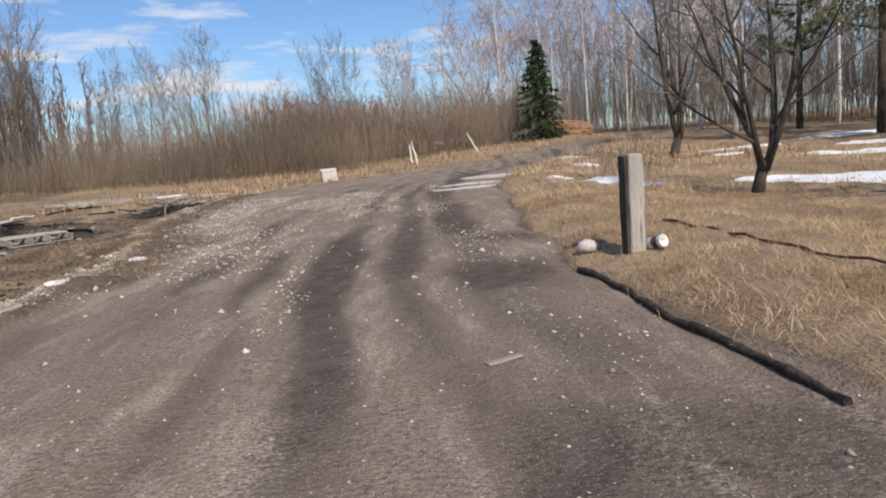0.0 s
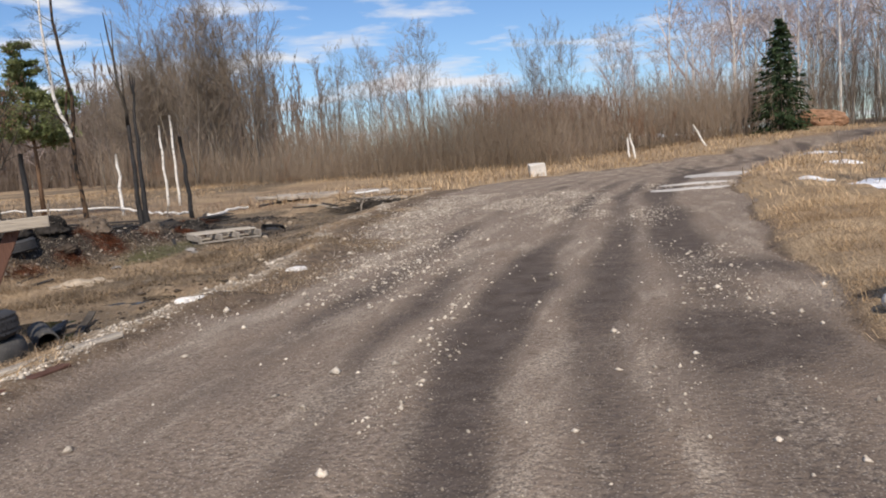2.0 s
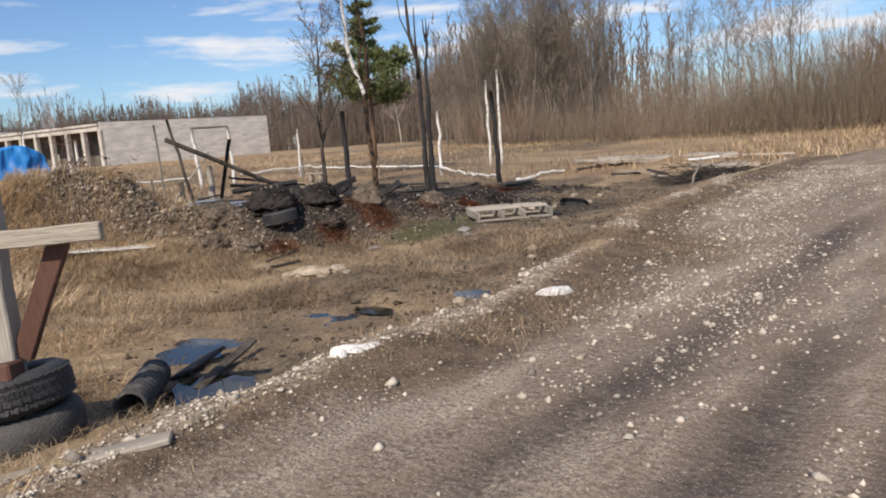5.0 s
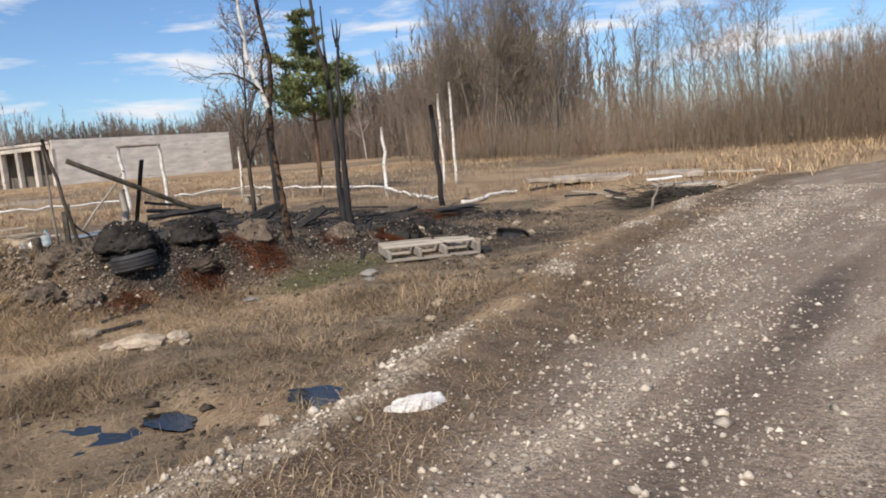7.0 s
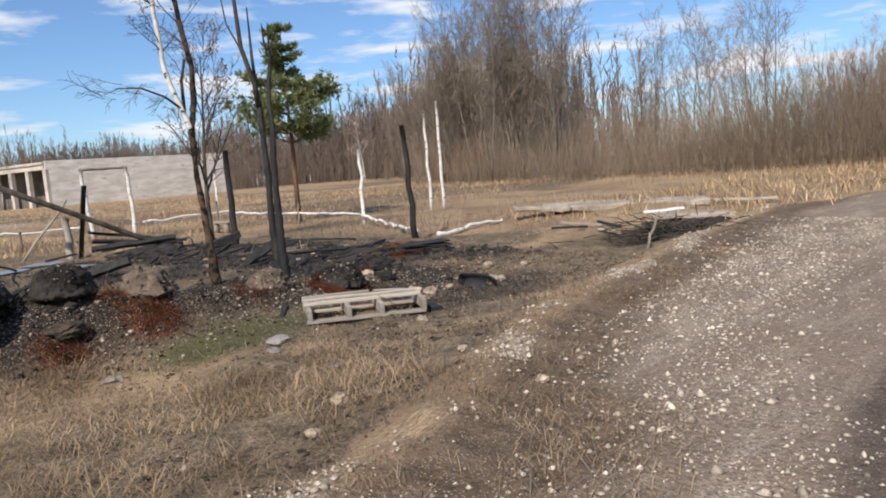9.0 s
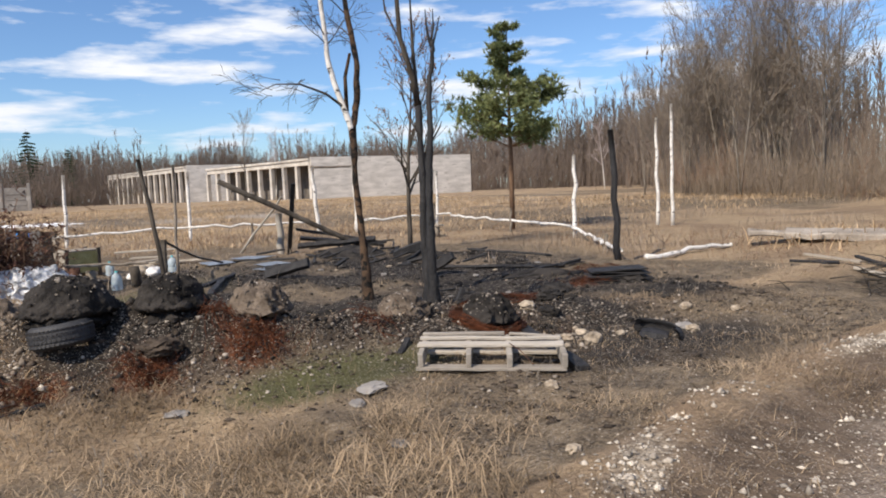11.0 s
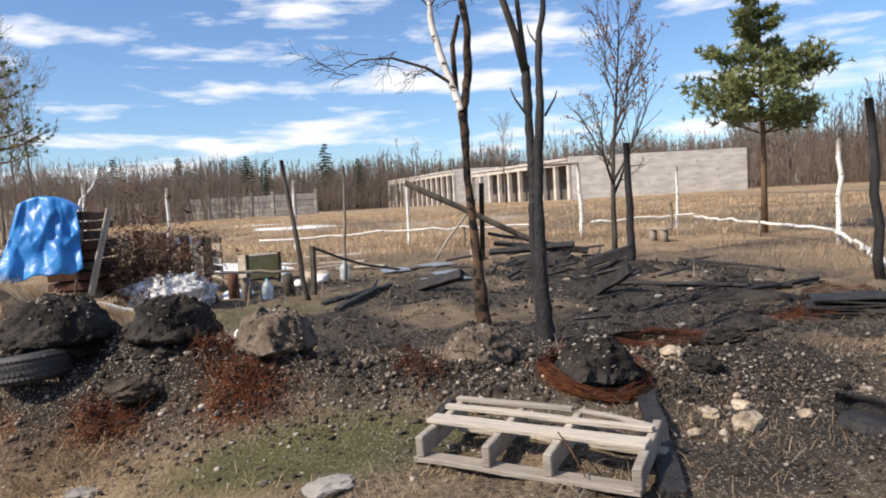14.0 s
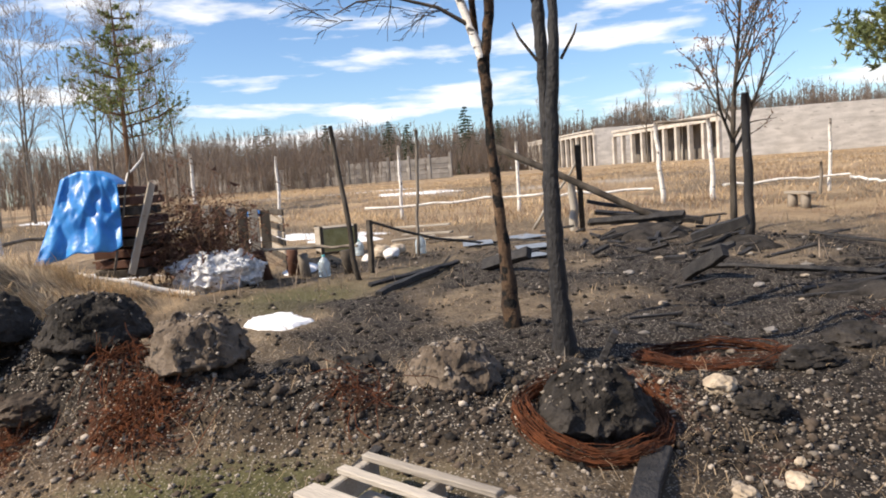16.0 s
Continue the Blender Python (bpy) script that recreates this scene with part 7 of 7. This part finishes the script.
def loose_stones():
    rng = np.random.default_rng(101)

    def on_road(x, y):
        road, rut, ridge, *_ = covers(x, y)
        side = np.exp(-((x - rim(y) - 1.3) / 0.9) ** 2) * step(8, 10.5, y)
        strip = np.clip(fbm(x * 1.6, y * 0.35, 0.9, 3, 77) * 1.4, 0, 1)
        lane = 1 - 0.85 * step(-0.4, 0.4, x) * (1 - step(6, 9, y))
        return lane * road * (1 - 0.93 * rut) * (0.05 + 1.2 * strip ** 1.5 + 1.1 * side * np.clip(0.6 + 1.2 * fbm(x, y, 1.1, 3, 57), 0, 1)) + 0.95 * ridge
    x, y = pick(rng, 150000, -8.5, 2.0, 1.0, 24.0, on_road)
    s = rng.gamma(1.2, 0.0042, len(x)) + 0.0028
    v, f = scatter(OCT_V, OCT_F, np.stack([x, y, land(x, y) + s * 0.25], -1), s, rng)
    tagged(new("road_chippings", mesh_of("road_chippings", v, f, "stone")), "pale stone chippings scattered on the road", "gravel", kind="stuff")

    def pebbly(x, y):
        road, rut, ridge, *_ = covers(x, y)
        side = np.exp(-((x - rim(y) - 1.3) / 1.0) ** 2) * step(7.5, 9.5, y)
        clump = np.clip(0.45 + 1.2 * fbm(x, y, 1.6, 2, 83), 0.05, 1)
        return 0.95 * ridge + 0.95 * side * clump * step(0.2, 0.6, x - rim(y)) + 0.008 * road * (1 - step(-0.4, 0.4, x))
    x, y = pick(rng, 60000, -8.5, 2.0, 2.0, 24.0, pebbly)
    s = rng.gamma(1.0, 0.0065, len(x)) + 0.004
    iv, jf = ico(1)
    v, f = scatter(OCT_V, OCT_F, np.stack([x, y, land(x, y) + s * 0.2], -1), s, rng, 0.6)
    tagged(new("verge_pebbles", mesh_of("verge_pebbles", v, f, "stone")), "pale pebbles along the gravel edge", "gravel", kind="stuff")

    # gravel heaped along the road's edge
    y = rng.uniform(2.5, 26, 26000)
    x = rim(y) - 0.10 - 0.12 * fbm(rim(y), y, 0.55, 3, 5) + rng.normal(0, 0.24, 26000)
    k = rng.random(26000) < covers(x, y)[2] * (0.3 + 0.9 * np.clip(fbm(x, y, 2.2, 2, 33) + 0.2, 0, 1))
    x, y = x[k], y[k]
    s = rng.gamma(1.8, 0.0038, len(x)) + 0.004
    v, f = scatter(OCT_V, OCT_F, np.stack([x, y, land(x, y) + s * 0.3], -1), s, rng, 0.7)
    tagged(new("ridge_gravel", mesh_of("ridge_gravel", v, f, "stone")), "pale gravel heaped along the edge of the road", "gravel", kind="stuff")
    # rubble face of the bank beside the tarpaulin
    face = lambda a, b: np.exp(-((a - crest(b) - 0.45) / 0.55) ** 2) * step(8.3, 9.5, b) * (1 - step(10.7, 11.4, b))
    for name, n, size, mat, label in (("bank_rubble", 16000, 0.009, "bank_earth", "brown clods and rubble in the cut face of the bank"), ("bank_chips", 9000, 0.006, "stone", "pale stones in the cut face of the bank")):
        x, y = pick(rng, n, -13.0, -9.4, 6.8, 12.0, face)
        s = rng.gamma(1.7, size, len(x)) + 0.006
        v, f = scatter(OCT_V, OCT_F, np.stack([x, y, land(x, y) + s * 0.3], -1), s, rng, 0.8)
        tagged(new(name, mesh_of(name, v, f, mat)), label, "rubble", kind="stuff")
    # crumbs of soil and stone in the wet ground
    low = lambda a, b: np.clip(covers(a, b)[6] * (1 - covers(a, b)[0]) * (0.4 + fbm(a, b, 1.3, 2, 15)), 0, 1)
    for name, n, size, mat, label in (("soil_crumbs", 26000, 0.006, "loam", "dark crumbs of wet soil beside the road"), ("soil_chips", 5000, 0.0042, "stone_dirty", "small stones in the wet soil beside the road")):
        x, y = pick(rng, n, -9.8, -3.2, 7.0, 20.0, low)
        s = rng.gamma(1.7, size, len(x)) + 0.004
        v, f = scatter(OCT_V, OCT_F, np.stack([x, y, land(x, y) + s * 0.15], -1), s, rng, 0.5)
        tagged(new(name, mesh_of(name, v, f, mat)), label, "soil", kind="stuff")

    def bank(x, y):
        xb = crest(y) + 0.3
        return np.exp(-((x - xb) / 0.5) ** 2) * step(6.5, 9.5, y) * (1 - step(16.2, 18.5, y)) + 0.12 * step(-10.4, -9.4, x) * (1 - step(-8.6, -7.8, x)) * step(11, 12, y) * (1 - step(18, 20, y))
    x, y = pick(rng, 18000, -12.2, -7.8, 6.5, 19.5, bank)
    s = rng.gamma(1.7, 0.0042, len(x)) + 0.004
    v, f = scatter(iv, jf, np.stack([x, y, land(x, y) + s * 0.3], -1), s, rng, 0.75)
    tagged(new("bank_stones", mesh_of("bank_stones", v, f, "stone_dirty")), "pale rubble stones in the burnt bank", "rubble", kind="stuff")
    x, y = pick(rng, 12000, -12.2, -9.0, 6.5, 17.0, lambda a, b: 0.8 * bank(a, b))
    s = rng.gamma(1.6, 0.0042, len(x)) + 0.004
    v, f = scatter(iv, jf, np.stack([x, y, land(x, y) + s * 0.2], -1), s, rng, 0.8)
    tagged(new("bank_clods", mesh_of("bank_clods", v, f, "loam")), "grey-brown clods of earth in the bank", "clods", kind="stuff")
    x, y = pick(rng, 9000, -11.6, -9.0, 8.0, 16.6, lambda a, b: 0.7 * bank(a, b))
    s = rng.gamma(1.1, 0.008, len(x)) + 0.006
    v, f = scatter(OCT_V, OCT_F, np.stack([x, y, land(x, y) + s * 0.15], -1), s, rng, 0.75)
    tagged(new("bank_lumps", mesh_of("bank_lumps", v, f, "loam")), "dark lumps of burnt earth heaped in the bank", "clods", kind="stuff")
    x, y = pick(rng, 9000, -20, -9, 11.5, 20.5, lambda a, b: covers(a, b)[4])
    s = rng.gamma(2.0, 0.007, len(x)) + 0.005
    v, f = scatter(OCT_V, OCT_F, np.stack([x, y, land(x, y) + s * 0.2], -1), s, rng, 0.6)
    tagged(new("cinders", mesh_of("cinders", v, f, "soot")), "black cinders strewn over the burnt yard", "cinders", kind="stuff")
    x, y = pick(rng, 4000, -20, -7, 10.5, 21, lambda a, b: 0.3 * (1 - covers(a, b)[0]))
    s = rng.gamma(2.0, 0.004, len(x)) + 0.004
    v, f = scatter(OCT_V, OCT_F, np.stack([x, y, land(x, y) + s * 0.2], -1), s, rng, 0.6)
    tagged(new("yard_grit", mesh_of("yard_grit", v, f, "stone_dirty")), "pale grit and chips on the burnt ground", "grit", kind="stuff")


def grass_field(name, n, x0, x1, y0, y1, length, lean, width, weight, seed, label, wind=None, mat="grass"):
    rng = np.random.default_rng(seed)
    x, y = pick(rng, n, x0, x1, y0, y1, weight)
    m = len(x)
    az = rng.random(m) * 2 * np.pi if wind is None else wind + 2.2 * fbm(x, y, 0.9, 2, seed) + rng.normal(0, 0.5, m)
    roots = np.stack([x, y, land(x, y) - 0.005], -1)
    me = blades(name, roots, rng.uniform(0.5, 1.2, m) * length, np.clip(rng.normal(lean, 0.2, m), 0.05, 1.6), az, rng.uniform(0.6, 1.3, m) * width, mat)
    tagged(new(name, me), label, "grass", kind="stuff")


def grow_grass():
    def g(x, y):
        dry = 1
        for cx, cy, rx, ry in PUDDLES:
            dry = dry * (1 - np.clip(1.15 * blob(x, y, cx, cy, rx * 1.2, ry * 1.2), 0, 1))
        return covers(x, y)[3] * dry
    def damp(x, y):
        c = covers(x, y)
        dry = 1
        for cx, cy, rx, ry in PUDDLES:
            dry = dry * (1 - np.clip(1.15 * blob(x, y, cx, cy, rx * 1.2, ry * 1.2), 0, 1))
        return np.clip((1 - c[0]) * (1 - c[2]) * (1 - c[4]) * (1 - 0.85 * c[7]) * dry, 0, 1)
    tuft = lambda x, y: np.clip(0.55 + 0.9 * fbm(x, y, 1.7, 2, 61), 0.08, 1)
    grass_field("verge_grass", 85000, 1.2, 7.5, 1.5, 15, 0.17, 1.48, 0.0045, lambda x, y: g(x, y) * tuft(x, y), 1, "matted dry yellow grass on the verge")
    grass_field("far_verge_grass", 50000, 1.5, 20, 14, 45, 0.24, 1.35, 0.013, lambda x, y: g(x, y) * tuft(x, y), 2, "dry yellow grass beyond the verge", 2.4)
    grass_field("meadow_grass", 140000, -12.5, -4.0, 3.0, 11.5, 0.19, 1.5, 0.0068, lambda x, y: g(x, y) * tuft(x, y) * (0.25 + 0.75 * step(5.0, 6.8, -x)) * (1 - step(5.6, 7.4, y - 0.45 * (-x - 5)) * step(-10, -9, x)), 3, "long flattened straw in the wet meadow", None)
    grass_field("slope_straw", 70000, -14.5, -5.6, 3.2, 9.6, 0.30, 1.42, 0.0085, lambda x, y: g(x, y) * tuft(x, y) * (1 - step(6.0, 7.4, y - 0.45 * (-x - 5))), 16, "long bleached straw flattened on the meadow slope", 0.3, "grass_pale")
    grass_field("bank_grass", 60000, -15, -10.2, 4, 11.2, 0.28, 1.36, 0.007, lambda x, y: (0.3 + 0.7 * g(x, y)) * (1 - covers(x, y)[4]) * tuft(x, y), 4, "hanging dry grass on the bank", 0.0, "grass_pale")
    grass_field("low_grass", 120000, -10.2, -3.6, 6.0, 20, 0.13, 1.57, 0.004, lambda x, y: 0.9 * damp(x, y) * np.clip(0.35 + 1.3 * fbm(x, y, 1.3, 3, 63), 0.03, 1), 5, "short dead grass in the wet ground", None, "grass_old")
    grass_field("straw_tufts", 45000, -10.5, -5.0, 7.5, 13.5, 0.26, 1.5, 0.0055, lambda x, y: damp(x, y) * np.clip(1.8 * fbm(x, y, 1.0, 3, 65), 0, 1) * step(5.2, 7.5, -x), 17, "tufts of long dead straw lying in the wet ground", None, "grass_old")
    grass_field("yard_grass", 60000, -30, -9.5, 9, 28, 0.11, 1.3, 0.008, lambda x, y: 0.6 * damp(x, y) * tuft(x, y), 6, "thin dead grass in the yard", None, "grass_old")
    grass_field("bank_foot_straw", 60000, -11.8, -6.5, 5.5, 12.5, 0.14, 1.52, 0.006, lambda x, y: 0.8 * damp(x, y) * tuft(x, y), 12, "matted dead straw at the foot of the bank", None, "grass_old")
    grass_field("fallen_twigs", 9000, -12, -3.6, 6.0, 20, 0.2, 1.53, 0.006, lambda x, y: 0.6 * damp(x, y) * tuft(x, y), 14, "thin dark twigs and stalks lying on the ground", None, "bark")
    grass_field("field_weeds", 70000, -60, -14, -4, 44, 0.34, 0.8, 0.014, lambda x, y: g(x, y) * np.clip(0.1 + 1.3 * fbm(x * 0.4, y * 0.4, 1.0, 2, 71), 0, 1), 15, "brown dead weeds scattered over the open field", None, "brush")
    grass_field("field_grass", 110000, -80, -24, -8, 50, 0.30, 1.1, 0.022, lambda x, y: g(x, y) * tuft(x * 0.3, y * 0.3), 7, "dry grass of the open field")
    grass_field("road_edge_reeds", 9000, -40, 2, 41, 46.5, 0.36, 0.7, 0.016, lambda x, y: g(x, y) * tuft(x, y) * np.exp(-((y - 44.2 + 0.002 * (x + 18) ** 2) / 1.2) ** 2), 8, "tall pale reeds in front of the brush")
    grass_field("bend_grass", 22000, -14, 14, 24, 62, 0.4, 1.0, 0.03, lambda x, y: g(x, y) * tuft(x, y), 9, "dry grass along the road bend")


loose_stones()
grow_grass()
